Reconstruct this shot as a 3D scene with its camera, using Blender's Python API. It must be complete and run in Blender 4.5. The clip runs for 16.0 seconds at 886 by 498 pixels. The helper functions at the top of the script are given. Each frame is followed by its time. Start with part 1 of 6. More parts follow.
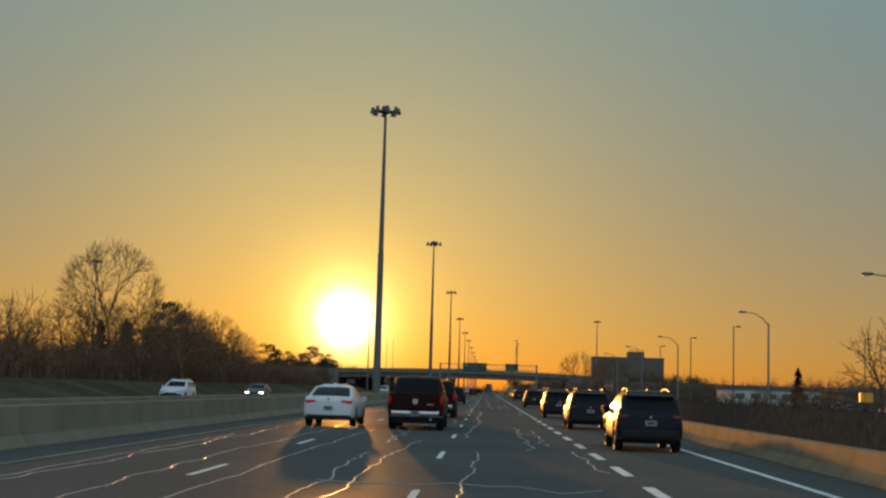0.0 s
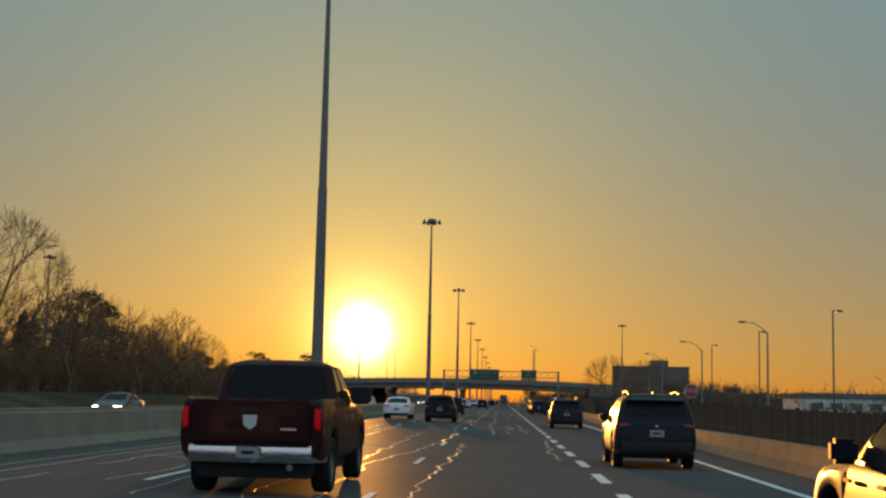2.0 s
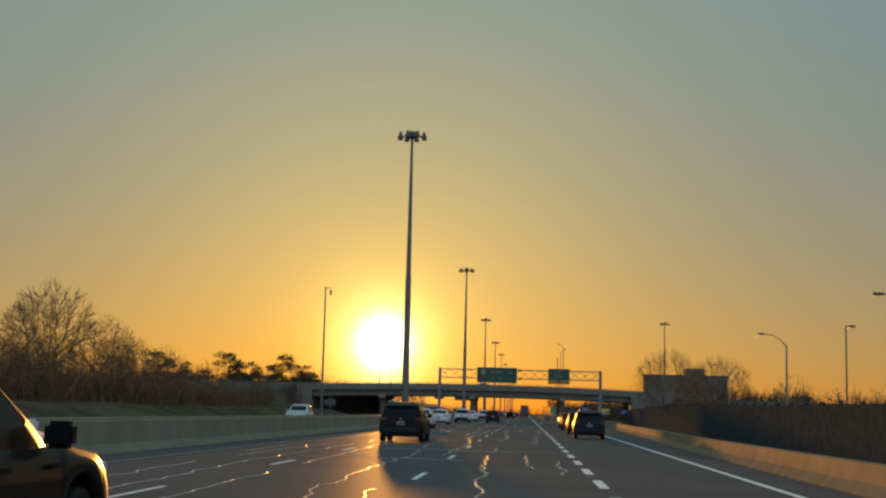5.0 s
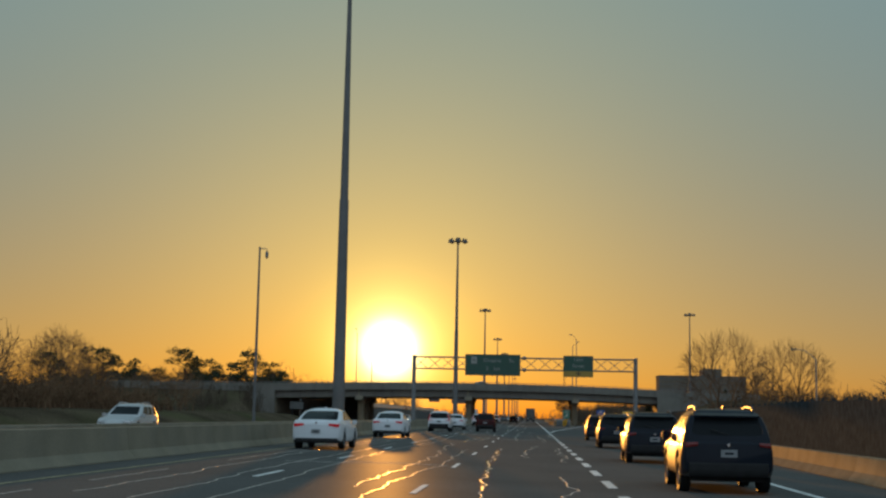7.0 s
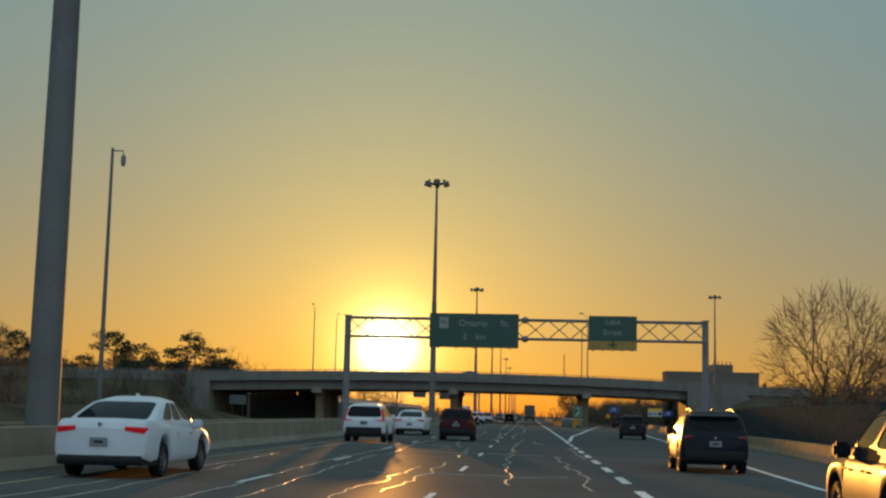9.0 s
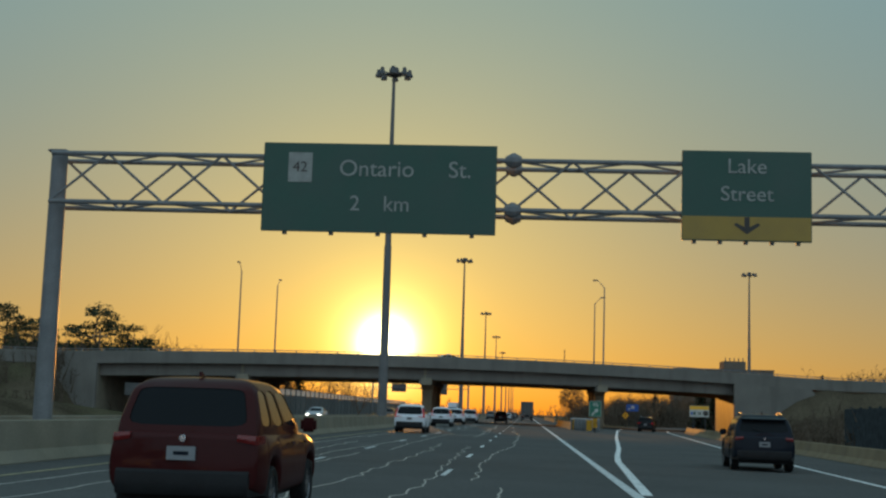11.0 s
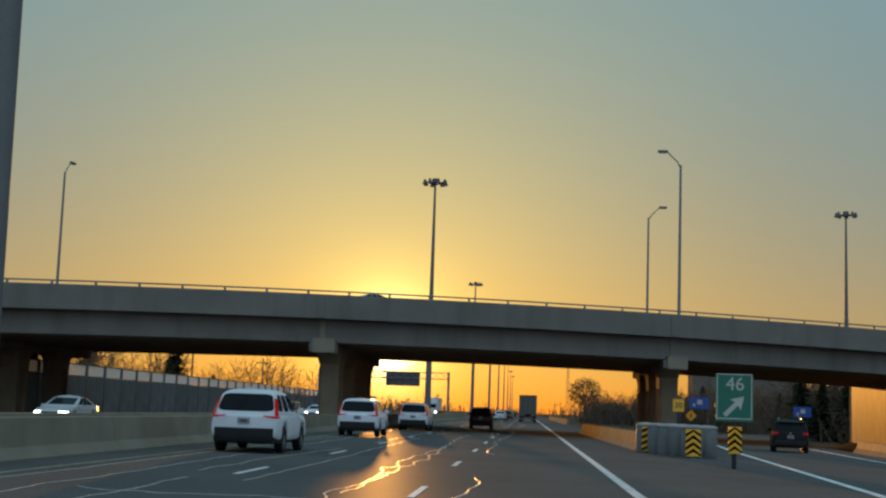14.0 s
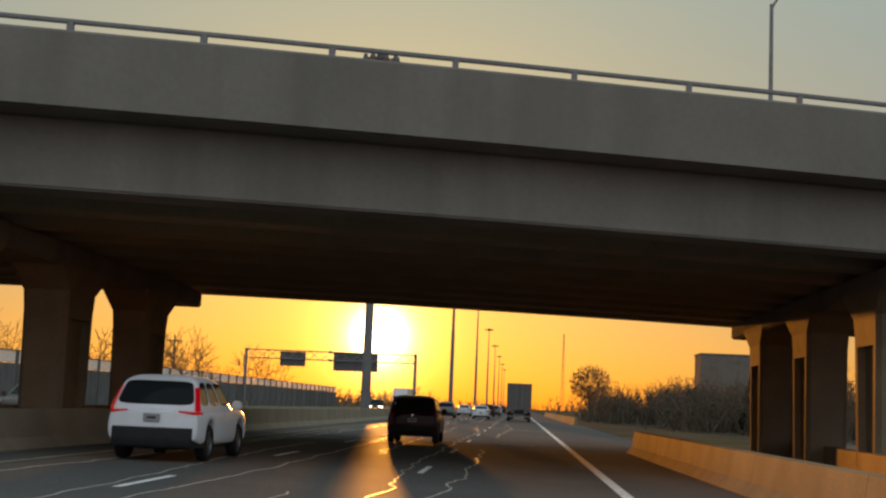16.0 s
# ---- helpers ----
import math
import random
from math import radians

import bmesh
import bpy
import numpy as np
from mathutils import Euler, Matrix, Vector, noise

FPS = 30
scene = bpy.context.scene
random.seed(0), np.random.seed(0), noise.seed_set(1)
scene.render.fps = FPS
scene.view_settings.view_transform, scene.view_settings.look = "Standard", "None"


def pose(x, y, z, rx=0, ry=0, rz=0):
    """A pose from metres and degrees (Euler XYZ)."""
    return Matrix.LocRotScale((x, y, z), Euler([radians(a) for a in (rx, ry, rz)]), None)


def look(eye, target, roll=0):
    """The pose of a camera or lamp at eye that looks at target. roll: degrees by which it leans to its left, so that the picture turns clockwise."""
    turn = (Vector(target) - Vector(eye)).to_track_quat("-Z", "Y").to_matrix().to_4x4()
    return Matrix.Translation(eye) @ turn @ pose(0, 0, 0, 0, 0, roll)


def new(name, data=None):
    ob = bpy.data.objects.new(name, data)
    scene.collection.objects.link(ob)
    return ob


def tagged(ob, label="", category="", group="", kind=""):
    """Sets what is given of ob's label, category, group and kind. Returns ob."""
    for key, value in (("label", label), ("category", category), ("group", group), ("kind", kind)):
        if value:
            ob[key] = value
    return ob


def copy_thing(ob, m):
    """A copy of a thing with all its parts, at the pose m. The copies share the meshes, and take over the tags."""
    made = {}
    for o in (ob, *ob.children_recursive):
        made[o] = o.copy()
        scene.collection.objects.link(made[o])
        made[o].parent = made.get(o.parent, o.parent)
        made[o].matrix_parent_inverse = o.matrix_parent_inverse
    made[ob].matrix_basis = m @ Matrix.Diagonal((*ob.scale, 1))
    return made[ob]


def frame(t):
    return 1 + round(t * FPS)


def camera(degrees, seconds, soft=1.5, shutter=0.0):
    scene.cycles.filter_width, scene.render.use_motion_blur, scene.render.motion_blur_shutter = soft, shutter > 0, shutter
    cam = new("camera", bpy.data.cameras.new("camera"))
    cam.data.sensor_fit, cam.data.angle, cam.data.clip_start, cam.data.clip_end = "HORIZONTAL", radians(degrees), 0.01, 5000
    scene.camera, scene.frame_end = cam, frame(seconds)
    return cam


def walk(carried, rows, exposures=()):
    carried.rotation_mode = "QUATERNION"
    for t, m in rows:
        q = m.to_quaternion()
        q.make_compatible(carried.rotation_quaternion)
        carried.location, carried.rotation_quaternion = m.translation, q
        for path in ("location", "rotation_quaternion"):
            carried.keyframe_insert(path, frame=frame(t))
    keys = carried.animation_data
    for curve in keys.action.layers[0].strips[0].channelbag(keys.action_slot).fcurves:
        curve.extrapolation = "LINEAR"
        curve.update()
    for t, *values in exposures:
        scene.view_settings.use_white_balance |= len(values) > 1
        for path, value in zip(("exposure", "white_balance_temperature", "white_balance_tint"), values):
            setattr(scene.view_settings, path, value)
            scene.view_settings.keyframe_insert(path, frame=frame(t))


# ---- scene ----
EXPOSURES = [(0.0, 0.95, 6500, 10), (7.0, 0.97, 6450, 9), (9.0, 1.03, 6350, 7), (11.5, 1.14, 6150, 4), (12.5, 1.11, 6020, 7), (14.5, 1.16, 6000, 8), (15.1, 1.28, 6700, 13), (16.0, 1.5, 7750, 22)]
SKY_STRENGTH = 0.5
SKY_MODEL = 0.004
HORIZON_DEPTH, HORIZON_COLOUR = 0.114, (0.58, 0.318, 0.022)
DOME_COLOUR = (0.136, 0.28, 0.333)
HAZE_DEPTH, HAZE_LOSS = 0.028, (0.06, 0.395, 0.42)
HALO_WIDTH, HALO_COLOUR = 0.16, (0.775, 0.535, 0.03)
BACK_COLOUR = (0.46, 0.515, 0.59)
CORE = [(9000, (6.0, 5.7, 3.8)), (2600, (1.1, 1.0, 0.5)), (900, (0.6, 0.45, 0.1))]
LOW_HALO = (0.22, -0.16, -0.02)
SUN_STRENGTH = 5.0
SUN_COLOUR = (1.0, 0.41, 0.07)


# Seconds, place, then heading to the left, tilt up and lean to the left in degrees.
cam = camera(37.6, 16.0, soft=2.4, shutter=0.0)
PATH = [
    (0, -0.800, -0.600, 1.540, 2.08, 6.11, 1.65),
    (0.5, -0.520, 11.470, 1.480, 2.10, 6.19, 1.52),
    (1, -0.270, 23.540, 1.430, 2.27, 6.35, 1.40),
    (1.5, -0.050, 35.620, 1.400, 2.51, 6.51, 1.28),
    (2, 0.080, 47.700, 1.388, 2.78, 6.64, 1.20),
    (2.5, 0.190, 59.815, 1.383, 3.02, 6.78, 1.12),
    (3, 0.288, 72.003, 1.383, 3.19, 6.88, 1.21),
    (3.5, 0.364, 84.279, 1.383, 3.36, 6.94, 1.22),
    (4, 0.415, 96.670, 1.383, 3.53, 7.00, 1.29),
    (6.5, 0.309, 160.078, 1.383, 3.99, 7.26, 1.23),
    (7, 0.262, 172.917, 1.383, 3.97, 7.31, 1.06),
    (7.5, 0.202, 185.764, 1.383, 3.99, 7.34, 1.00),
    (8, 0.112, 198.602, 1.383, 4.01, 7.32, 1.04),
    (8.5, -0.036, 211.416, 1.383, 3.98, 7.26, 1.36),
    (9, -0.191, 224.219, 1.383, 3.88, 7.22, 1.25),
    (11.5, 0.000, 288.750, 1.383, 3.83, 7.08, 1.85),
    (12, 0.022, 301.894, 1.383, 3.81, 7.04, 1.85),
    (12.5, 0.034, 315.166, 1.383, 3.80, 7.04, 1.81),
    (13, 0.032, 328.556, 1.383, 3.84, 7.02, 1.84),
    (13.5, 0.005, 342.038, 1.383, 3.88, 7.05, 1.85),
    (14, -0.035, 355.583, 1.383, 3.90, 7.05, 1.96),
    (14.5, -0.048, 369.165, 1.383, 3.89, 7.07, 2.10),
    (15, -0.009, 382.756, 1.383, 3.82, 7.07, 2.19),
    (15.5, 0.057, 396.329, 1.383, 3.71, 7.02, 2.14),
    (16, 0.124, 409.856, 1.383, 3.61, 6.84, 2.37),
]


def eye_pose(x, y, z, yaw, tilt, lean):
    return pose(x, y, z, 90 + tilt, 0, yaw) @ pose(0, 0, 0, 0, 0, lean)


walk(cam, [(r[0], eye_pose(*r[1:])) for r in PATH], exposures=EXPOSURES)

# ---- sky and sun ----
SUN_AZ, SUN_EL = radians(6.25), radians(2.9)
SUN_DIR = Vector((-math.sin(SUN_AZ) * math.cos(SUN_EL), math.cos(SUN_AZ) * math.cos(SUN_EL), math.sin(SUN_EL)))


def build_world():
    """A hazy sunset dome: the sky model, an orange horizon, haze round the sun and the pale blue dome behind."""
    world = bpy.data.worlds.new("evening_sky")
    scene.world = world
    world.use_nodes = True
    nt = world.node_tree
    nt.nodes.clear()
    out = nt.nodes.new("ShaderNodeOutputWorld")
    bg = nt.nodes.new("ShaderNodeBackground")
    sky = nt.nodes.new("ShaderNodeTexSky")
    sky.sky_type = "NISHITA"
    sky.sun_disc = False
    sky.sun_elevation = SUN_EL
    sky.sun_rotation = -SUN_AZ
    sky.altitude = 100
    sky.air_density, sky.dust_density, sky.ozone_density = 1.0, 1.0, 2.0
    coord = nt.nodes.new("ShaderNodeTexCoord")

    def math_node(kind, a, b=None):
        n = nt.nodes.new("ShaderNodeMath")
        n.operation = kind
        for i, v in enumerate((a, b)):
            if v is None:
                continue
            if isinstance(v, (int, float)):
                n.inputs[i].default_value = v
            else:
                nt.links.new(v, n.inputs[i])
        return n.outputs["Value"]

    def add_term(last, factor, colour):
        sc = nt.nodes.new("ShaderNodeVectorMath")
        sc.operation = "SCALE"
        if isinstance(colour, tuple):
            sc.inputs[0].default_value = colour
        else:
            nt.links.new(colour, sc.inputs[0])
        if isinstance(factor, (int, float)):
            sc.inputs["Scale"].default_value = factor
        else:
            nt.links.new(factor, sc.inputs["Scale"])
        if last is None:
            return sc.outputs["Vector"]
        add = nt.nodes.new("ShaderNodeVectorMath")
        nt.links.new(last, add.inputs[0])
        nt.links.new(sc.outputs["Vector"], add.inputs[1])
        return add.outputs["Vector"]

    dot = nt.nodes.new("ShaderNodeVectorMath")
    dot.operation = "DOT_PRODUCT"
    dot.inputs[1].default_value = SUN_DIR
    nt.links.new(coord.outputs["Generated"], dot.inputs[0])
    toward = math_node("MINIMUM", dot.outputs["Value"], 1.0)
    angle = math_node("ARCCOSINE", toward)
    split = nt.nodes.new("ShaderNodeSeparateXYZ")
    nt.links.new(coord.outputs["Generated"], split.inputs[0])
    up = math_node("MAXIMUM", split.outputs["Z"], 0.0)
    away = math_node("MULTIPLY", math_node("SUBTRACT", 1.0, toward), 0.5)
    low = math_node("EXPONENT", math_node("MULTIPLY", up, -1 / HORIZON_DEPTH))
    high = math_node("SUBTRACT", 1.0, math_node("EXPONENT", math_node("MULTIPLY", up, -1 / 0.22)))
    halo = math_node("EXPONENT", math_node("MULTIPLY", angle, -1 / HALO_WIDTH))
    front = math_node("POWER", math_node("SUBTRACT", 1.0, away), 2.2)
    term = add_term(None, SKY_MODEL, sky.outputs["Color"])
    term = add_term(term, math_node("MULTIPLY", low, front), HORIZON_COLOUR)
    term = add_term(term, high, DOME_COLOUR)
    term = add_term(term, halo, HALO_COLOUR)
    term = add_term(term, math_node("MULTIPLY", halo, low), LOW_HALO)
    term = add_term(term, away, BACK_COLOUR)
    # the lowest air takes the green and blue out
    lowest = math_node("EXPONENT", math_node("MULTIPLY", up, -1 / HAZE_DEPTH))
    loss = add_term(None, lowest, tuple(-v for v in HAZE_LOSS))
    keep = nt.nodes.new("ShaderNodeVectorMath")
    keep.inputs[1].default_value = (1, 1, 1)
    nt.links.new(loss, keep.inputs[0])
    dim = nt.nodes.new("ShaderNodeVectorMath")
    dim.operation = "MULTIPLY"
    nt.links.new(term, dim.inputs[0])
    nt.links.new(keep.outputs["Vector"], dim.inputs[1])
    term = dim.outputs["Vector"]
    for power, colour in CORE:
        term = add_term(term, math_node("POWER", math_node("MAXIMUM", toward, 0.0), power), colour)
    nt.links.new(term, bg.inputs["Color"])
    bg.inputs["Strength"].default_value = SKY_STRENGTH
    nt.links.new(bg.outputs["Background"], out.inputs["Surface"])


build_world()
sun_data = bpy.data.lights.new("sun", "SUN")
sun_data.energy, sun_data.angle, sun_data.color = SUN_STRENGTH, radians(0.6), SUN_COLOUR
sun = new("sun", sun_data)
sun.matrix_world = look(SUN_DIR * 100, (0, 0, 0))

# ---- materials ----
def shader(name, colour, rough=0.6, metal=0.0, scale=6.0, amount=0.25, fine=60.0, fine_amount=0.12, bump=0.0, rnd=0.0,
           coat=0.0, transmission=0.0, stain=0.0, stain_colour=(0.05, 0.045, 0.04), stain_scale=0.4, rough_var=0.1, streak=1.0):
    """Two scales of colour noise, roughness variation, stains and bump on one base colour."""
    m = bpy.data.materials.new(name)
    m.use_nodes = True
    nt = m.node_tree
    b = nt.nodes["Principled BSDF"]
    b.inputs["Metallic"].default_value = metal
    b.inputs["Roughness"].default_value = rough
    b.inputs["Coat Weight"].default_value = coat
    b.inputs["Coat Roughness"].default_value = 0.06
    b.inputs["Transmission Weight"].default_value = transmission
    co = nt.nodes.new("ShaderNodeTexCoord")

    def noise_tex(sc, detail):
        n = nt.nodes.new("ShaderNodeTexNoise")
        n.inputs["Scale"].default_value = sc
        n.inputs["Detail"].default_value = detail
        nt.links.new(co.outputs["Object"], n.inputs["Vector"])
        return n

    def mixed(kind, fac, a, c):
        x = nt.nodes.new("ShaderNodeMix")
        x.data_type, x.blend_type = "RGBA", kind
        for sock, v in (("Factor", fac), ("A", a), ("B", c)):
            if isinstance(v, (int, float)):
                x.inputs[sock].default_value = v
            elif isinstance(v, tuple):
                x.inputs[sock].default_value = (*v, 1)
            else:
                nt.links.new(v, x.inputs[sock])
        return x.outputs["Result"]

    def ramp(src, lo, hi, a, c):
        r = nt.nodes.new("ShaderNodeMapRange")
        nt.links.new(src, r.inputs["Value"])
        for k, v in (("From Min", lo), ("From Max", hi), ("To Min", a), ("To Max", c)):
            r.inputs[k].default_value = v
        return r.outputs["Result"]

    n1, n2 = noise_tex(scale, 5), noise_tex(fine, 4)
    f1 = ramp(n1.outputs["Fac"], 0.3, 0.7, 1 - amount, 1 + amount)
    f2 = ramp(n2.outputs["Fac"], 0.3, 0.7, 1 - fine_amount, 1 + fine_amount)
    prod = nt.nodes.new("ShaderNodeMath")
    prod.operation = "MULTIPLY"
    nt.links.new(f1, prod.inputs[0])
    nt.links.new(f2, prod.inputs[1])
    fac = prod.outputs["Value"]
    if rnd:
        info = nt.nodes.new("ShaderNodeObjectInfo")
        r2 = ramp(info.outputs["Random"], 0, 1, 1 - rnd, 1 + rnd)
        p2 = nt.nodes.new("ShaderNodeMath")
        p2.operation = "MULTIPLY"
        nt.links.new(fac, p2.inputs[0])
        nt.links.new(r2, p2.inputs[1])
        fac = p2.outputs["Value"]
    sc = nt.nodes.new("ShaderNodeVectorMath")
    sc.operation = "SCALE"
    sc.inputs[0].default_value = colour
    nt.links.new(fac, sc.inputs["Scale"])
    col = sc.outputs["Vector"]
    if stain:
        n3 = noise_tex(stain_scale, 6)
        if streak != 1.0:
            long = nt.nodes.new("ShaderNodeVectorMath")
            long.operation = "MULTIPLY"
            long.inputs[1].default_value = (1, 1, streak)
            nt.links.new(co.outputs["Object"], long.inputs[0])
            nt.links.new(long.outputs["Vector"], n3.inputs["Vector"])
        col = mixed("MIX", ramp(n3.outputs["Fac"], 0.5, 0.75, 0.0, stain), col, stain_colour)
    nt.links.new(col, b.inputs["Base Color"])
    if rough_var:
        nt.links.new(ramp(n1.outputs["Fac"], 0.3, 0.7, max(0.02, rough - rough_var), min(1, rough + rough_var)), b.inputs["Roughness"])
    if bump:
        bp = nt.nodes.new("ShaderNodeBump")
        bp.inputs["Strength"].default_value = bump
        bp.inputs["Distance"].default_value = 0.02
        nt.links.new(n2.outputs["Fac"], bp.inputs["Height"])
        nt.links.new(bp.outputs["Normal"], b.inputs["Normal"])
    return m


def glowing(name, colour, strength, base=(0.3, 0.02, 0.02)):
    m = shader(name, base, rough=0.25, amount=0.05, fine_amount=0.0, rough_var=0)
    b = m.node_tree.nodes["Principled BSDF"]
    b.inputs["Emission Color"].default_value = (*colour, 1)
    b.inputs["Emission Strength"].default_value = strength
    return m


ASPHALT = shader("asphalt", (0.088, 0.085, 0.081), rough=0.9, scale=0.25, amount=0.10, fine=35, fine_amount=0.35, bump=0.25,
                 stain=0.22, stain_colour=(0.13, 0.12, 0.107), stain_scale=0.12, rough_var=0.08)
# Tar paled: the sky's reflection on it is put into the base colour.
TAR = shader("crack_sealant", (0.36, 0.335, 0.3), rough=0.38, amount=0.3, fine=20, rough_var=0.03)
PAINT = shader("road_paint", (0.62, 0.62, 0.6), rough=0.55, scale=3, amount=0.2, fine=40, fine_amount=0.3, stain=0.5,
               stain_colour=(0.16, 0.16, 0.16), stain_scale=2.0, rnd=0.12)
PAINT_Y = shader("yellow_road_paint", (0.30, 0.26, 0.16), rough=0.6, scale=3, amount=0.3, fine=40, fine_amount=0.3, stain=0.8,
                 stain_colour=(0.16, 0.15, 0.12), stain_scale=2.0)
CONCRETE = shader("concrete", (0.205, 0.182, 0.138), rough=0.82, scale=0.8, amount=0.14, fine=22, fine_amount=0.10, bump=0.15,
                  stain=0.45, stain_colour=(0.17, 0.16, 0.145), stain_scale=0.35, rnd=0.06)
# Warmer copy of CONCRETE with low sunlight put into its colour.
SUN_TINTED_CONCRETE = shader("sun_tinted_concrete", (0.2, 0.158, 0.104), rough=0.8, scale=0.8, amount=0.16, fine=22, fine_amount=0.12, bump=0.15,
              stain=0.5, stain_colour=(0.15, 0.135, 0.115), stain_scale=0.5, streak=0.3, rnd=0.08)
CONCRETE_D = shader("weathered_concrete", (0.165, 0.155, 0.138), rough=0.85, scale=0.35, amount=0.12, fine=9, fine_amount=0.05, bump=0.06,
                    stain=0.6, stain_colour=(0.105, 0.098, 0.086), stain_scale=0.9, streak=0.12)
GRASS = shader("dry_grass_soil", (0.078, 0.062, 0.042), rough=0.95, scale=0.15, amount=0.35, fine=6, fine_amount=0.4, bump=0.6,
               stain=0.75, stain_colour=(0.062, 0.074, 0.03), stain_scale=0.05)
STEEL = shader("galvanised_steel", (0.17, 0.172, 0.175), rough=0.65, metal=0.12, scale=2, amount=0.15, fine=30, rnd=0.05)
STEEL_D = shader("dark_painted_steel", (0.09, 0.09, 0.093), rough=0.65, metal=0.1, scale=2, amount=0.2, fine=30)
POLE = shader("mast_steel", (0.13, 0.13, 0.13), rough=0.7, metal=0.05, scale=0.6, amount=0.15, fine=12, fine_amount=0.08)
PALE_BOX = shader("pale_trailer_skin", (0.45, 0.44, 0.42), rough=0.6, scale=0.8, amount=0.12, fine=8, fine_amount=0.08, stain=0.3, stain_colour=(0.22, 0.2, 0.18), stain_scale=0.5)
LENS = shader("lamp_lens", (0.3, 0.3, 0.28), rough=0.2, amount=0.05, rough_var=0.05)
# Green darkened in colour for the shade on the backlit overhead signs.
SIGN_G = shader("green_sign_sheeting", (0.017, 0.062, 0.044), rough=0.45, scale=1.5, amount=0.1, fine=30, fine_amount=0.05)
SIGN_EXIT = shader("bright_green_sheeting", (0.013, 0.125, 0.075), rough=0.45, scale=1.5, amount=0.08, fine=30, fine_amount=0.05)
SIGN_Y = shader("yellow_sign_sheeting", (0.76, 0.39, 0.022), rough=0.45, scale=1.5, amount=0.08, fine=30, fine_amount=0.05)
SIGN_W = shader("white_sign_sheeting", (0.75, 0.75, 0.74), rough=0.45, scale=1.5, amount=0.06, fine=30, fine_amount=0.04)
# White letters greyed: the shade of the overhead sign faces is painted in.
SIGN_W_SHADED = shader("shaded_letter_film", (0.25, 0.255, 0.235), rough=0.55, scale=4, amount=0.2, fine=40, fine_amount=0.12)
SIGN_DIM = shader("dull_white_sheeting", (0.42, 0.42, 0.38), rough=0.5, scale=3, amount=0.12, fine=30, fine_amount=0.06)
# Band yellow darkened the same way, shade put into the colour.
SIGN_Y_SHADED = shader("shaded_yellow_sheeting", (0.30, 0.19, 0.03), rough=0.5, scale=1.5, amount=0.1, fine=30, fine_amount=0.06)
SIGN_K = shader("black_sign_film", (0.03, 0.024, 0.02), rough=0.5, amount=0.1)
SIGN_R = shader("red_sign_sheeting", (0.24, 0.022, 0.022), rough=0.45, amount=0.08)
SIGN_B = shader("blue_sign_sheeting", (0.02, 0.08, 0.32), rough=0.45, amount=0.08)
ALU = shader("aluminium_back", (0.45, 0.45, 0.45), rough=0.5, metal=0.6, amount=0.1)
RUBBER = shader("tyre_rubber", (0.018, 0.018, 0.018), rough=0.75, scale=20, amount=0.2, fine=80)
RIM = shader("alloy_rim", (0.13, 0.13, 0.135), rough=0.45, metal=0.6, amount=0.1)
GLASS = shader("tinted_car_glass", (0.012, 0.014, 0.016), rough=0.06, amount=0.0, fine_amount=0.0, rough_var=0.0)
TRIM = shader("black_plastic_trim", (0.02, 0.02, 0.021), rough=0.55, amount=0.15)
CHROME = shader("chrome", (0.55, 0.55, 0.56), rough=0.18, metal=1.0, amount=0.05)
TAIL = glowing("tail_lamp", (1.0, 0.008, 0.02), 0.085, base=(0.10, 0.004, 0.006))
TAIL.node_tree.nodes["Principled BSDF"].inputs["Specular IOR Level"].default_value = 0.1
TAIL_OFF = shader("red_lamp_lens", (0.13, 0.008, 0.008), rough=0.2, amount=0.05, rough_var=0.02)
HEAD = glowing("headlamp", (1.0, 0.93, 0.8), 4.0, base=(0.6, 0.6, 0.6))
HEAD_OFF = shader("headlamp_lens", (0.55, 0.56, 0.58), rough=0.12, amount=0.05, rough_var=0.02)


def car_paint(name, colour, metal=0.0):
    """A smooth clear coat over a dull base."""
    m = shader(name, colour, rough=0.42, metal=metal, scale=1.5, amount=0.06, fine=8, fine_amount=0.03, coat=0.16, rough_var=0.04)
    b = m.node_tree.nodes["Principled BSDF"]
    b.inputs["Specular IOR Level"].default_value = 0.02
    b.inputs["Coat Roughness"].default_value = 0.05
    return m


TRUCK_GREY = shader("dark_trailer_skin", (0.07, 0.065, 0.06), rough=0.6, scale=1.5, amount=0.15, fine=10, fine_amount=0.1)
PLATE = shader("number_plate_white", (0.2, 0.21, 0.22), rough=0.45, amount=0.05)
WHITE_PAINT = car_paint("white_car_paint", (0.58, 0.6, 0.63))
BLACK_PAINT = car_paint("black_car_paint", (0.010, 0.010, 0.011), 0.0)
MAROON_PAINT = car_paint("maroon_car_paint", (0.028, 0.009, 0.009))
NAVY_PAINT = car_paint("dark_blue_car_paint", (0.012, 0.015, 0.022))
GREY_PAINT = car_paint("grey_car_paint", (0.13, 0.135, 0.14), 0.15)
SILVER_PAINT = car_paint("silver_car_paint", (0.42, 0.43, 0.44), 0.2)
RED_PAINT = car_paint("dark_red_car_paint", (0.042, 0.009, 0.009))
BARK = shader("bare_bark", (0.10, 0.078, 0.058), rough=0.9, scale=3, amount=0.3, fine=20, bump=0.3, rnd=0.15)
TWIG = shader("bare_twigs", (0.145, 0.09, 0.054), rough=0.9, scale=1, amount=0.3, fine=8, rnd=0.15)
NEEDLE = shader("conifer_needles", (0.045, 0.055, 0.032), rough=0.85, scale=2, amount=0.4, fine=12, fine_amount=0.3, rnd=0.15)
SHRUB = shader("shrub_stems", (0.14, 0.088, 0.054), rough=0.95, scale=0.5, amount=0.35, fine=5, fine_amount=0.3)
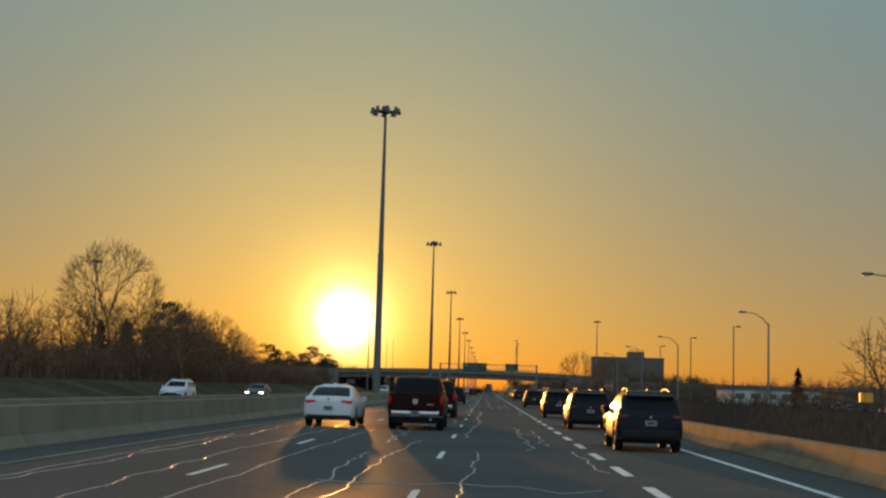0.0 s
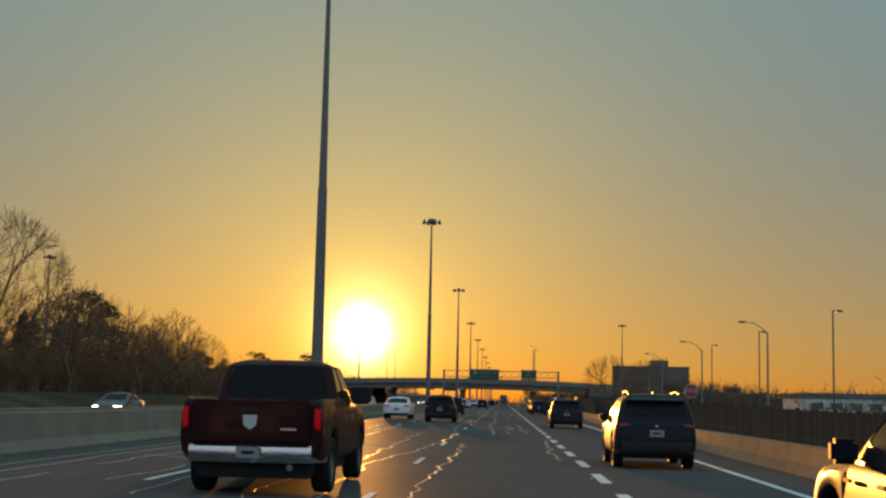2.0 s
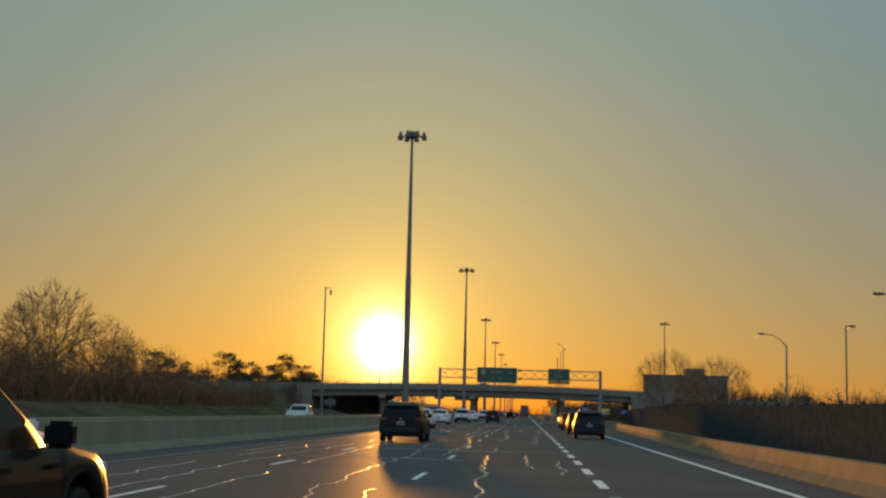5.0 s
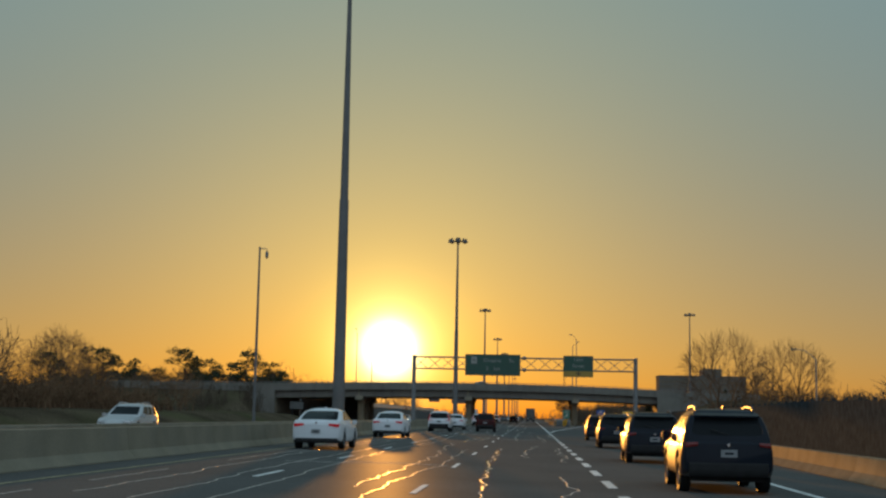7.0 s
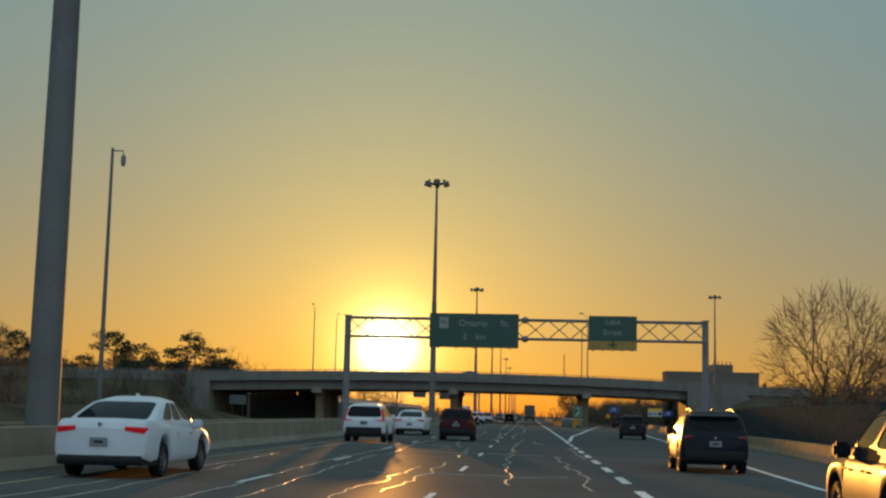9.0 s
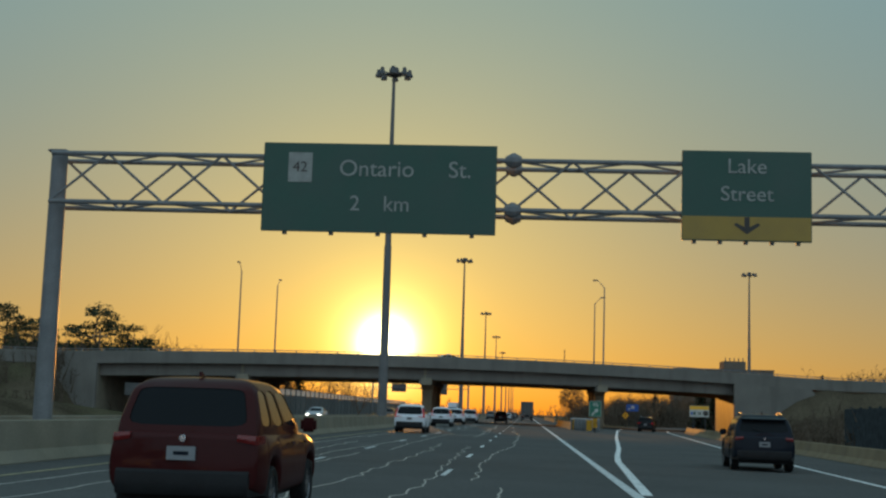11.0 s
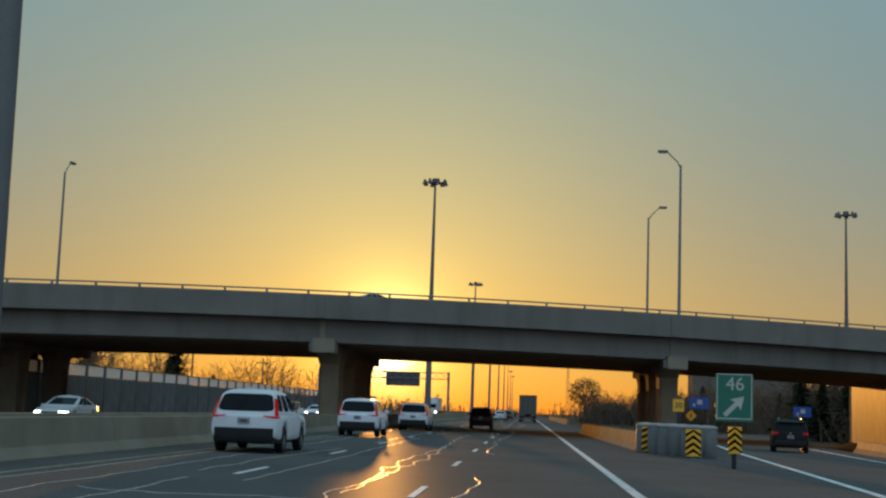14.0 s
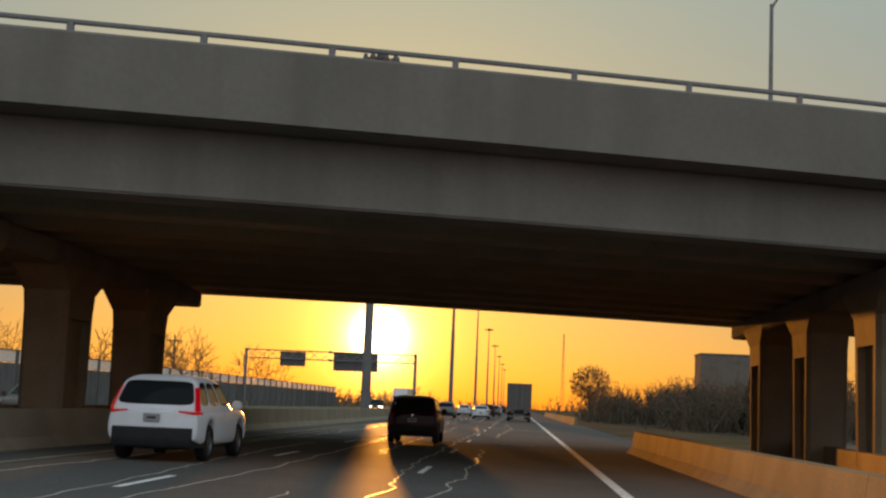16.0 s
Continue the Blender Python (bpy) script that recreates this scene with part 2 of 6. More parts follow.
FENCE_WOOD = shader("grey_fence_boards", (0.042, 0.048, 0.052), rough=0.85, scale=3, amount=0.25, fine=25, fine_amount=0.2, bump=0.2, rnd=0.18)
BRICK = shader("building_render", (0.15, 0.115, 0.088), rough=0.85, scale=0.2, amount=0.12, fine=3, fine_amount=0.12)
# Pale building's wall darkened to brown: haze and backlight are in the colour.
BUILD_H = shader("haze_toned_cladding", (0.15, 0.125, 0.1), rough=0.8, scale=0.25, amount=0.12, fine=3, fine_amount=0.1)
BUILD_L = shader("pale_cladding", (0.5, 0.49, 0.46), rough=0.75, scale=0.3, amount=0.1, fine=4, fine_amount=0.08)
WINDOW = shader("building_glass", (0.10, 0.09, 0.08), rough=0.3, amount=0.1, rough_var=0.03)
ROOFING = shader("flat_roofing", (0.12, 0.12, 0.12), rough=0.9, scale=0.5, amount=0.2)
BARREL = shader("grey_plastic_barrel", (0.125, 0.13, 0.13), rough=0.6, scale=2, amount=0.15, fine=20, rnd=0.1)
# Lids paler than the drums: light on their tops is put into the colour.
BARREL_LID = shader("top_lit_drum_lid", (0.24, 0.24, 0.235), rough=0.65, scale=2, amount=0.2, fine=20, rnd=0.12)
PANEL = shader("noise_wall_panel", (0.12, 0.122, 0.12), rough=0.85, scale=1, amount=0.15, fine=12, rnd=0.1)
CLEAR = shader("translucent_panel", (0.8, 0.74, 0.68), rough=0.3, amount=0.08, fine_amount=0.0)
# Lightened brown, with the distance haze put into the base colour.
FAR_WOOD = shader("far_woods", (0.17, 0.115, 0.07), rough=1.0, scale=0.05, amount=0.35, fine=0.5, fine_amount=0.3)


def matte(mat, gloss=0.0, rough=0.5):
    """Takes the grazing sheen off a rough surface; gloss adds back an even share of it."""
    nt = mat.node_tree
    b = nt.nodes["Principled BSDF"]
    b.inputs["Specular IOR Level"].default_value = 0.0
    if gloss:
        out = nt.nodes["Material Output"]
        g = nt.nodes.new("ShaderNodeBsdfGlossy")
        g.inputs["Roughness"].default_value = rough
        g.inputs["Color"].default_value = (0.8, 0.8, 0.8, 1)
        x = nt.nodes.new("ShaderNodeMixShader")
        x.inputs["Fac"].default_value = gloss
        nt.links.new(b.outputs["BSDF"], x.inputs[1])
        nt.links.new(g.outputs["BSDF"], x.inputs[2])
        nt.links.new(x.outputs["Shader"], out.inputs["Surface"])


for weathered in (FENCE_WOOD, GRASS, SHRUB, TWIG, BARK, FAR_WOOD, CONCRETE_D, NEEDLE, PANEL, BRICK, BUILD_H, BUILD_L, ROOFING):
    matte(weathered)
matte(CONCRETE, 0.008, 0.4)
matte(SUN_TINTED_CONCRETE, 0.004, 0.5)
for dull in (STEEL, POLE, STEEL_D):
    matte(dull, 0.025, 0.5)
matte(ASPHALT, 0.022, 0.52)
matte(TAR, 0.12, 0.40)
matte(PAINT, 0.02, 0.55)
matte(PAINT_Y, 0.02, 0.55)
for dark in (TRIM, RUBBER):
    dark.node_tree.nodes["Principled BSDF"].inputs["Specular IOR Level"].default_value = 0.12
GLASS.node_tree.nodes["Principled BSDF"].inputs["Specular IOR Level"].default_value = 0.05
pane = CLEAR.node_tree.nodes["Principled BSDF"]
pane.inputs["Alpha"].default_value = 0.78

# ---- mesh helpers ----
def link(name, bm, mat, parent=None, label="", smooth=False):
    me = bpy.data.meshes.new(name)
    bm.normal_update()
    bm.to_mesh(me)
    bm.free()
    for mm in (mat if isinstance(mat, (list, tuple)) else [mat]):
        me.materials.append(mm)
    if smooth:
        for p in me.polygons:
            p.use_smooth = True
        me.set_sharp_from_angle(angle=radians(35))
    ob = new(name, me)
    if parent is not None:
        ob.parent = parent
    if label:
        ob["label"] = label
    return ob


def part(name, bm, mat, parent, label="", smooth=False):
    return link(name, bm, mat, parent, label, smooth)


def piece(name, me, parent, m):
    """One more object on a shared mesh."""
    ob = new(name, me)
    ob.parent = parent
    ob.matrix_basis = m
    return ob


def thing(name, label, category, group="", kind="", at=None):
    e = new(name)
    e.empty_display_size = 0.3
    if at is not None:
        e.matrix_basis = at
    return tagged(e, label, category, group, kind)


def add_box(bm, x0, x1, y0, y1, z0, z1, bevel=0.0, m=None):
    vs = [bm.verts.new(p) for p in ((x0, y0, z0), (x1, y0, z0), (x1, y1, z0), (x0, y1, z0), (x0, y0, z1), (x1, y0, z1), (x1, y1, z1), (x0, y1, z1))]
    fs = [bm.faces.new([vs[i] for i in f]) for f in ((0, 3, 2, 1), (4, 5, 6, 7), (0, 1, 5, 4), (1, 2, 6, 5), (2, 3, 7, 6), (3, 0, 4, 7))]
    if bevel:
        es = list({e for f in fs for e in f.edges})
        r = bmesh.ops.bevel(bm, geom=es, offset=bevel, segments=2, affect="EDGES")
        vs = list({v for f in r["faces"] for v in f.verts} | {v for v in vs if v.is_valid})
    if m is not None:
        for v in vs:
            v.co = m @ v.co
    return vs


def box(*a, **k):
    bm = bmesh.new()
    add_box(bm, *a, **k)
    return bm


def add_tube(bm, pts, radii, sides=8, caps=True):
    """A tapered tube along points."""
    rings = []
    pts = [Vector(p) for p in pts]
    for i, p in enumerate(pts):
        d = (pts[min(i + 1, len(pts) - 1)] - pts[max(i - 1, 0)])
        d = d.normalized() if d.length > 1e-6 else Vector((0, 0, 1))
        side = d.cross(Vector((0, 1, 0.013))) if abs(d.y) < 0.9 else d.cross(Vector((1, 0, 0.017)))
        side.normalize()
        up = side.cross(d)
        r = radii[i] if isinstance(radii, (list, tuple)) else radii
        rings.append([bm.verts.new(p + (side * math.cos(a) + up * math.sin(a)) * r) for a in (2 * math.pi * k / sides for k in range(sides))])
    for a, b in zip(rings, rings[1:]):
        for k in range(sides):
            bm.faces.new((a[k], a[(k + 1) % sides], b[(k + 1) % sides], b[k]))
    if caps:
        bm.faces.new(rings[0][::-1])
        bm.faces.new(rings[-1])
    return rings


def tube(pts, radii, sides=8):
    bm = bmesh.new()
    add_tube(bm, pts, radii, sides)
    bmesh.ops.recalc_face_normals(bm, faces=bm.faces)
    return bm


def add_strip(bm, section, stations, closed=True, caps=True):
    """A section, a list of (across, up), swept through stations of (place, across vector)."""
    rings = []
    for p, ac in stations:
        p, ac = Vector(p), Vector(ac)
        rings.append([bm.verts.new(p + ac * u + Vector((0, 0, w))) for u, w in section])
    n = len(section)
    for a, b in zip(rings, rings[1:]):
        for k in range(n if closed else n - 1):
            bm.faces.new((a[k], a[(k + 1) % n], b[(k + 1) % n], b[k]))
    if closed and caps:
        bm.faces.new(rings[0])
        bm.faces.new(rings[-1][::-1])
    bmesh.ops.recalc_face_normals(bm, faces=bm.faces)


def spin(profile, sides=16, m=None):
    """Turned body from (radius, z)."""
    bm = bmesh.new()
    rings = [[bm.verts.new((r * math.cos(2 * math.pi * k / sides), r * math.sin(2 * math.pi * k / sides), z)) for k in range(sides)] for r, z in profile]
    for a, b in zip(rings, rings[1:]):
        for k in range(sides):
            bm.faces.new((a[k], a[(k + 1) % sides], b[(k + 1) % sides], b[k]))
    if profile[0][0] > 1e-4:
        bm.faces.new(rings[0][::-1])
    if profile[-1][0] > 1e-4:
        bm.faces.new(rings[-1])
    bmesh.ops.remove_doubles(bm, verts=bm.verts, dist=1e-5)
    bmesh.ops.recalc_face_normals(bm, faces=bm.faces)
    if m is not None:
        bm.transform(m)
    return bm


def lerp_table(table, v):
    return float(np.interp(v, [a for a, _ in table], [b for _, b in table]))


def lettering(text, size, mat, parent, m, name="lettering", depth=0.008):
    """Raised letters as a mesh."""
    cu = bpy.data.curves.new(name, "FONT")
    cu.body, cu.size, cu.extrude, cu.align_x, cu.align_y = text, size, depth, "CENTER", "CENTER"
    tmp = bpy.data.objects.new(name, cu)
    scene.collection.objects.link(tmp)
    me = bpy.data.meshes.new_from_object(tmp.evaluated_get(bpy.context.evaluated_depsgraph_get()))
    bpy.data.objects.remove(tmp)
    bpy.data.curves.remove(cu)
    me.materials.clear()
    me.materials.append(mat)
    ob = new(name, me)
    ob.parent = parent
    ob.matrix_basis = m
    return ob


FACING = Matrix.Rotation(radians(90), 4, "X")  # upright and facing the oncoming driver

# ---- road and ground ----
FALL = -0.012
RIGHT_EDGE = [(-80, 6.4), (80, 6.5), (150, 7.0), (180, 7.4), (207, 8.5), (236, 9.2), (262, 10.0), (287, 11.6), (351, 13.4), (422, 17.4), (470, 22.5)]
RIGHT_LINE = [(-80, 4.9), (60, 5.0), (130, 5.5), (200, 5.9), (255, 6.2), (300, 8.2), (347, 10.5), (417, 15.2), (440, 17.4)]
RAMP_LEFT = [(300, 2.2), (320, 3.0), (336, 4.2), (370, 6.4), (420, 9.9), (445, 12.2)]
BRIDGE_Y, SKEW, BRIDGE_W = 434.9, 0.27, 27.2
FLARE = 0.06
LEFT_LINE, MEDIAN_X = -8.7, -11.75


def road_z(x):
    return FALL * x if x > MEDIAN_X else FALL * MEDIAN_X - 0.015 * (MEDIAN_X - x)


def right_edge(y):
    return lerp_table(RIGHT_EDGE, y) if y < 470 else 6.3


def ground_z(x, y):
    z = -0.55
    # bank beside the far carriageway
    if x < -31:
        s = min(1, (-31 - x) / 9)
        z += 2.0 * s * s * (3 - 2 * s) * (1 if y < 380 else max(0, 1 - (y - 380) / 40))
    # approach embankments of the overpass
    for sign, foot in ((1, 26.9), (-1, 50.0)):
        a = sign * x - foot
        if a > 0:
            v = y - (BRIDGE_Y + SKEW * x)
            if sign > 0:
                a = x - foot - FLARE * min(max(v, 0), BRIDGE_W)
            out = max(-v, v - BRIDGE_W, 0)
            h = 6.3 * min(1, max(0, a / (8.5 if sign > 0 else 2.0))) * (min(1, max(0, 1 - (a - 45) / 60.0)) if sign > 0 else 1)
            z = max(z, h - out / (1.3 if sign > 0 else 2.0) - 0.55)
    # lower ground of the lots beside the ramp
    return z + 0.12 * noise.noise((x * 0.05, y * 0.05, 0))


def build_ground():
    xs = [-2600, -1500, -800, -500, -320, -220, -160] + [-130 + 4 * i for i in range(68)] + [150, 190, 240, 320, 500, 900, 1600, 2600]
    ys = [-400, -150] + [-80 + 6 * i for i in range(62)] + [292 + 3 * i for i in range(90)] + [565 + 10 * i for i in range(14)] + [720, 800, 950, 1200, 1700, 2500, 4200]
    bm = bmesh.new()
    grid = [[bm.verts.new((x, y, ground_z(x, y) if abs(x) < 600 and y < 900 else -0.55)) for x in xs] for y in ys]
    for a, b in zip(grid, grid[1:]):
        for i in range(len(xs) - 1):
            bm.faces.new((a[i], a[i + 1], b[i + 1], b[i]))
    g = link("ground", bm, GRASS, smooth=True)
    tagged(g, "dry early spring grass and bare soil beside the highway", "ground", kind="structure")


def slab(name, label, rows, mat, thick=0.6):
    """A paved sheet from rows of (y, left x, right x)."""
    bm = bmesh.new()
    top = []
    for y, a, b in rows:
        n = 8
        top.append([bm.verts.new((a + (b - a) * k / n, y, road_z(a + (b - a) * k / n))) for k in range(n + 1)])
    for r, s in zip(top, top[1:]):
        for k in range(8):
            bm.faces.new((r[k], r[k + 1], s[k + 1], s[k]))
    low = [(bm.verts.new(r[0].co - Vector((0, 0, thick))), bm.verts.new(r[-1].co - Vector((0, 0, thick)))) for r in top]
    for i in range(len(top) - 1):
        bm.faces.new((top[i][0], top[i + 1][0], low[i + 1][0], low[i][0]))
        bm.faces.new((top[i][-1], low[i][1], low[i + 1][1], top[i + 1][-1]))
    bmesh.ops.recalc_face_normals(bm, faces=bm.faces)
    ob = link(name, bm, mat)
    return tagged(ob, label, "road", kind="structure")


def build_roads():
    ys = [-80 + 12 * i for i in range(46)] + [469.9, 470, 520, 600, 800, 1200, 1800]
    slab("road", "worn grey asphalt highway with sealed cracks", [(y, -10.6, right_edge(y)) for y in ys], ASPHALT)
    slab("road_opposite", "worn grey asphalt of the opposing carriageway", [(y, -28.5, -12.9) for y in ys], ASPHALT)
    bm = bmesh.new()
    pts = [(11.0, 460), (12.5, 470), (16, 484), (22, 500), (32, 518), (46, 534), (66, 548), (92, 558)]
    wide = 9.5
    st = []
    for i, (x, y) in enumerate(pts):
        a, b = Vector((*pts[max(i - 1, 0)], 0)), Vector((*pts[min(i + 1, len(pts) - 1)], 0))
        d = (b - a).normalized()
        st.append(((x, y, -0.2), Vector((d.y, -d.x, 0))))
    add_strip(bm, [(0, 0), (wide, -0.1), (wide, -0.5), (0, -0.5)], st)
    tagged(link("road_ramp", bm, ASPHALT), "asphalt exit ramp curving away under the overpass", "road", kind="structure")


def line_mesh(name, length, width, mat):
    bm = bmesh.new()
    add_box(bm, -width / 2, width / 2, 0, length, 0, 0.004)
    me = bpy.data.meshes.new(name)
    bm.to_mesh(me)
    bm.free()
    me.materials.append(mat)
    return me


def painted_line(name, label, table, y0, y1, width, mat, step=6.0, base=None):
    bm = bmesh.new()
    n = max(2, int((y1 - y0) / step))
    st = []
    for i in range(n + 1):
        y = y0 + (y1 - y0) * i / n
        x = lerp_table(table, y) if isinstance(table, list) else table
        st.append(((x, y, road_z(x) + 0.004), (1, 0, 0)))
    add_strip(bm, [(-width / 2, 0), (width / 2, 0), (width / 2, 0.004), (-width / 2, 0.004)], st)
    tagged(link(name, bm, mat), label, "road marking", kind="structure")


def build_markings():
    painted_line("edge_line", "solid white line along the ramp's outer edge", RIGHT_LINE, -70, 440, 0.16, PAINT)
    painted_line("edge_line", "solid yellow line beside the median barrier", LEFT_LINE, -70, 1200, 0.11, PAINT_Y, 30)
    painted_line("edge_line", "solid white line at the through lane's edge", [(300, 1.98), (1200, 2.0)], 297, 1200, 0.2, PAINT, 20)
    painted_line("edge_line", "solid white line at the ramp's inner edge", RAMP_LEFT, 300, 445, 0.2, PAINT)
    painted_line("edge_line", "solid white line of the opposing carriageway", -14.2, -70, 1200, 0.13, PAINT_Y, 30)
    dash, short = line_mesh("dash", 3.0, 0.12, PAINT), line_mesh("dash_short", 3.0, 0.2, PAINT)
    for x, me, y0, y1, per in ((-1.8, dash, -44.0, 660, 12), (-5.45, dash, -40.0, 660, 12), (1.95, short, -39.8, 296, 5.85), (-17.9, dash, -40, 600, 12), (-21.6, dash, -37, 600, 12)):
        holder = thing("lane_line", "broken white lane line painted on the asphalt", "road marking", kind="structure")
        y = y0
        while y < y1:
            piece("dash", me, holder, Matrix.Translation((x, y, road_z(x) + 0.004)))
            y += per


def barrier_section(h, two_sided):
    """F-shape; across is towards the back."""
    if two_sided:
        return [(-0.42, 0), (-0.42, 0.08), (-0.22, 0.30), (-0.14, h), (-0.12, h + 0.015), (0.12, h + 0.015), (0.14, h), (0.22, 0.30), (0.42, 0.08), (0.42, 0)]
    return [(-0.02, 0), (-0.02, 0.08), (0.16, 0.30), (0.24, h), (0.26, h + 0.015), (0.5, h + 0.015), (0.52, h), (0.52, 0)]


def build_barrier(name, label, pts, h, two_sided=False, seg=7.5, mat=None):
    """A row of cast segments with open joints along plan points; the face is on the left of the way."""
    holder = thing(name, label, "barrier", kind="structure")
    pts = [Vector((x, y, 0)) for x, y in pts]
    dist = [0.0]
    for a, b in zip(pts, pts[1:]):
        dist.append(dist[-1] + (b - a).length)

    def at(s):
        x = float(np.interp(s, dist, [p.x for p in pts]))
        y = float(np.interp(s, dist, [p.y for p in pts]))
        return Vector((x, y, 0))

    n = max(1, int(dist[-1] / seg))
    step = dist[-1] / n
    sec = barrier_section(h, two_sided)
    shared = {}
    for i in range(n):
        a, b = at(i * step), at((i + 1) * step)
        d = b - a
        ln = d.length - 0.02
        key = round(ln, 2)
        if key not in shared:
            bm = bmesh.new()
            add_strip(bm, [(u, w - 0.06) for u, w in sec], [((0, 0, 0), (1, 0, 0)), ((0, ln, 0), (1, 0, 0))])
            me = bpy.data.meshes.new("barrier_segment")
            bm.to_mesh(me)
            bm.free()
            me.materials.append(mat or CONCRETE)
            shared[key] = me
        m = Matrix.Translation((a.x, a.y, road_z(a.x))) @ Matrix.Rotation(math.atan2(-d.x, d.y), 4, "Z")
        piece("barrier_segment", shared[key], holder, m)
    return holder


def build_barriers():
    build_barrier("median_barrier", "long grey concrete median barrier", [(-10.35, -80), (-10.35, 900)], 0.87, True, 15.0)
    build_barrier("median_barrier_opposite", "grey concrete barrier beside the opposing carriageway", [(-13.1, -80), (-13.1, 900)], 0.87, True, 15.0)
    bm = bmesh.new()
    add_box(bm, -12.95, -10.5, -80, 900, -0.3, 0.68)
    tagged(link("median_fill", bm, CONCRETE_D), "paved fill between the two median barriers", "median", kind="structure")
    pts = [(x + 0.05, y) for y, x in RIGHT_EDGE if y < 430]
    build_barrier("roadside_barrier", "sunlit concrete barrier along the ramp's outer edge", pts + [(18.6, 432)], 0.68, False, 8.0, SUN_TINTED_CONCRETE)
    build_barrier("gore_barrier", "concrete barrier between the road and the overpass pier", [(4.6, 412), (4.35, 432), (4.05, 457.5)], 0.82, False, 7.5, SUN_TINTED_CONCRETE)
    build_barrier("roadside_barrier", "low sunlit concrete barrier beyond the overpass", [(5.4, 540), (5.6, 700)], 0.82, False, 20, SUN_TINTED_CONCRETE)
    build_barrier("ramp_barrier", "concrete barrier on the ramp side of the gore", [(11.4, 470), (8.6, 438), (7.4, 416)], 0.82, False, 8, SUN_TINTED_CONCRETE)


def build_cracks():
    """Sealed cracks: raised ribbons of tar wandering along the lanes."""
    rng = random.Random(11)
    bm = bmesh.new()

    def ribbon(x0, y0, y1, wander, width, kink):
        y, x = y0, x0
        prev = None
        ph = rng.random() * 50
        while y < y1:
            x = x0 + wander * noise.noise((ph, y * 0.045, 1.7)) * 1.6 + 0.20 * kink * noise.noise((ph + 9, y * 0.5, 0.3)) + 0.1 * kink * noise.noise((ph + 4, y * 1.3, 0.9))
            w = width * (0.75 + 0.5 * abs(noise.noise((ph, y * 0.5, 5.0))))
            z = road_z(x)
            cur = [bm.verts.new((x + u * w, y, z + v)) for u, v in ((-0.5, 0.001), (-0.36, 0.005), (0.36, 0.005), (0.5, 0.001))]
            if prev:
                for a in range(3):
                    bm.faces.new((prev[a], prev[a + 1], cur[a + 1], cur[a]))
            prev = cur
            y += rng.uniform(0.3, 0.55)
            if rng.random() < 0.002:
                prev = None
                y += rng.uniform(2, 9)

    for x0, wander, k in ((-2.4, 0.55, 1.0), (-3.4, 0.5, 1.2), (-4.9, 0.3, 0.6), (-5.9, 0.4, 0.8), (-7.2, 0.35, 1.0), (-0.9, 0.35, 1.0), (-7.9, 0.2, 0.5)):
        y = -20
        while y < 560:
            ln = rng.uniform(30, 90)
            ribbon(x0 + rng.uniform(-0.3, 0.3), y, y + ln, wander, 0.042, k)
            y += ln + rng.uniform(0, 25)
    for x0 in (0.3, 0.9, 1.5):
        y = -20
        while y < 300:
            ln = rng.uniform(8, 26)
            ribbon(x0, y, y + ln, 0.3, 0.045, 1.4)
            y += ln + rng.uniform(25, 60)
    # cracks across the lanes
    for i in range(16):
        y, xa = rng.uniform(0, 520), rng.uniform(-8, -2)
        prev = None
        for k in range(14):
            x = xa + k * 0.35
            yy = y + 1.2 * noise.noise((i * 3.1, k * 0.4, 0)) + rng.uniform(-0.1, 0.1)
            z = road_z(x)
            cur = [bm.verts.new((x, yy - 0.018, z + 0.0015)), bm.verts.new((x, yy, z + 0.0075)), bm.verts.new((x, yy + 0.018, z + 0.0015))]
            if prev:
                bm.faces.new((prev[0], cur[0], cur[1], prev[1]))
                bm.faces.new((prev[1], cur[1], cur[2], prev[2]))
            prev = cur
    bmesh.ops.recalc_face_normals(bm, faces=bm.faces)
    for f in bm.faces:
        if f.normal.z < 0:
            f.normal_flip()
    tagged(link("crack_sealant", bm, TAR), "glossy sealant lines along asphalt cracks, sky sheen in their pale colour", "crack sealant", kind="stuff")


# ---- overpass ----
def bp(x, v, z):
    """Skewed plan, with a gentle crest shaped to fit the camera's view."""
    sag = 0.0005 * min(abs(x + 8), 45) ** 2 * min(max(z / 5, 0), 1)
    return Vector((x, BRIDGE_Y + SKEW * x + v, z - sag))


def sheared(bm):
    xs = [v.co.x for v in bm.verts]
    if max(xs) - min(xs) > 20:
        for i in range(-11, 15):
            bmesh.ops.bisect_plane(bm, geom=list(bm.verts) + list(bm.edges) + list(bm.faces), plane_co=(i * 5.0 - 0.3, 0, 0), plane_no=(1, 0, 0))
    for v in bm.verts:
        v.co = bp(*v.co)
    return bm


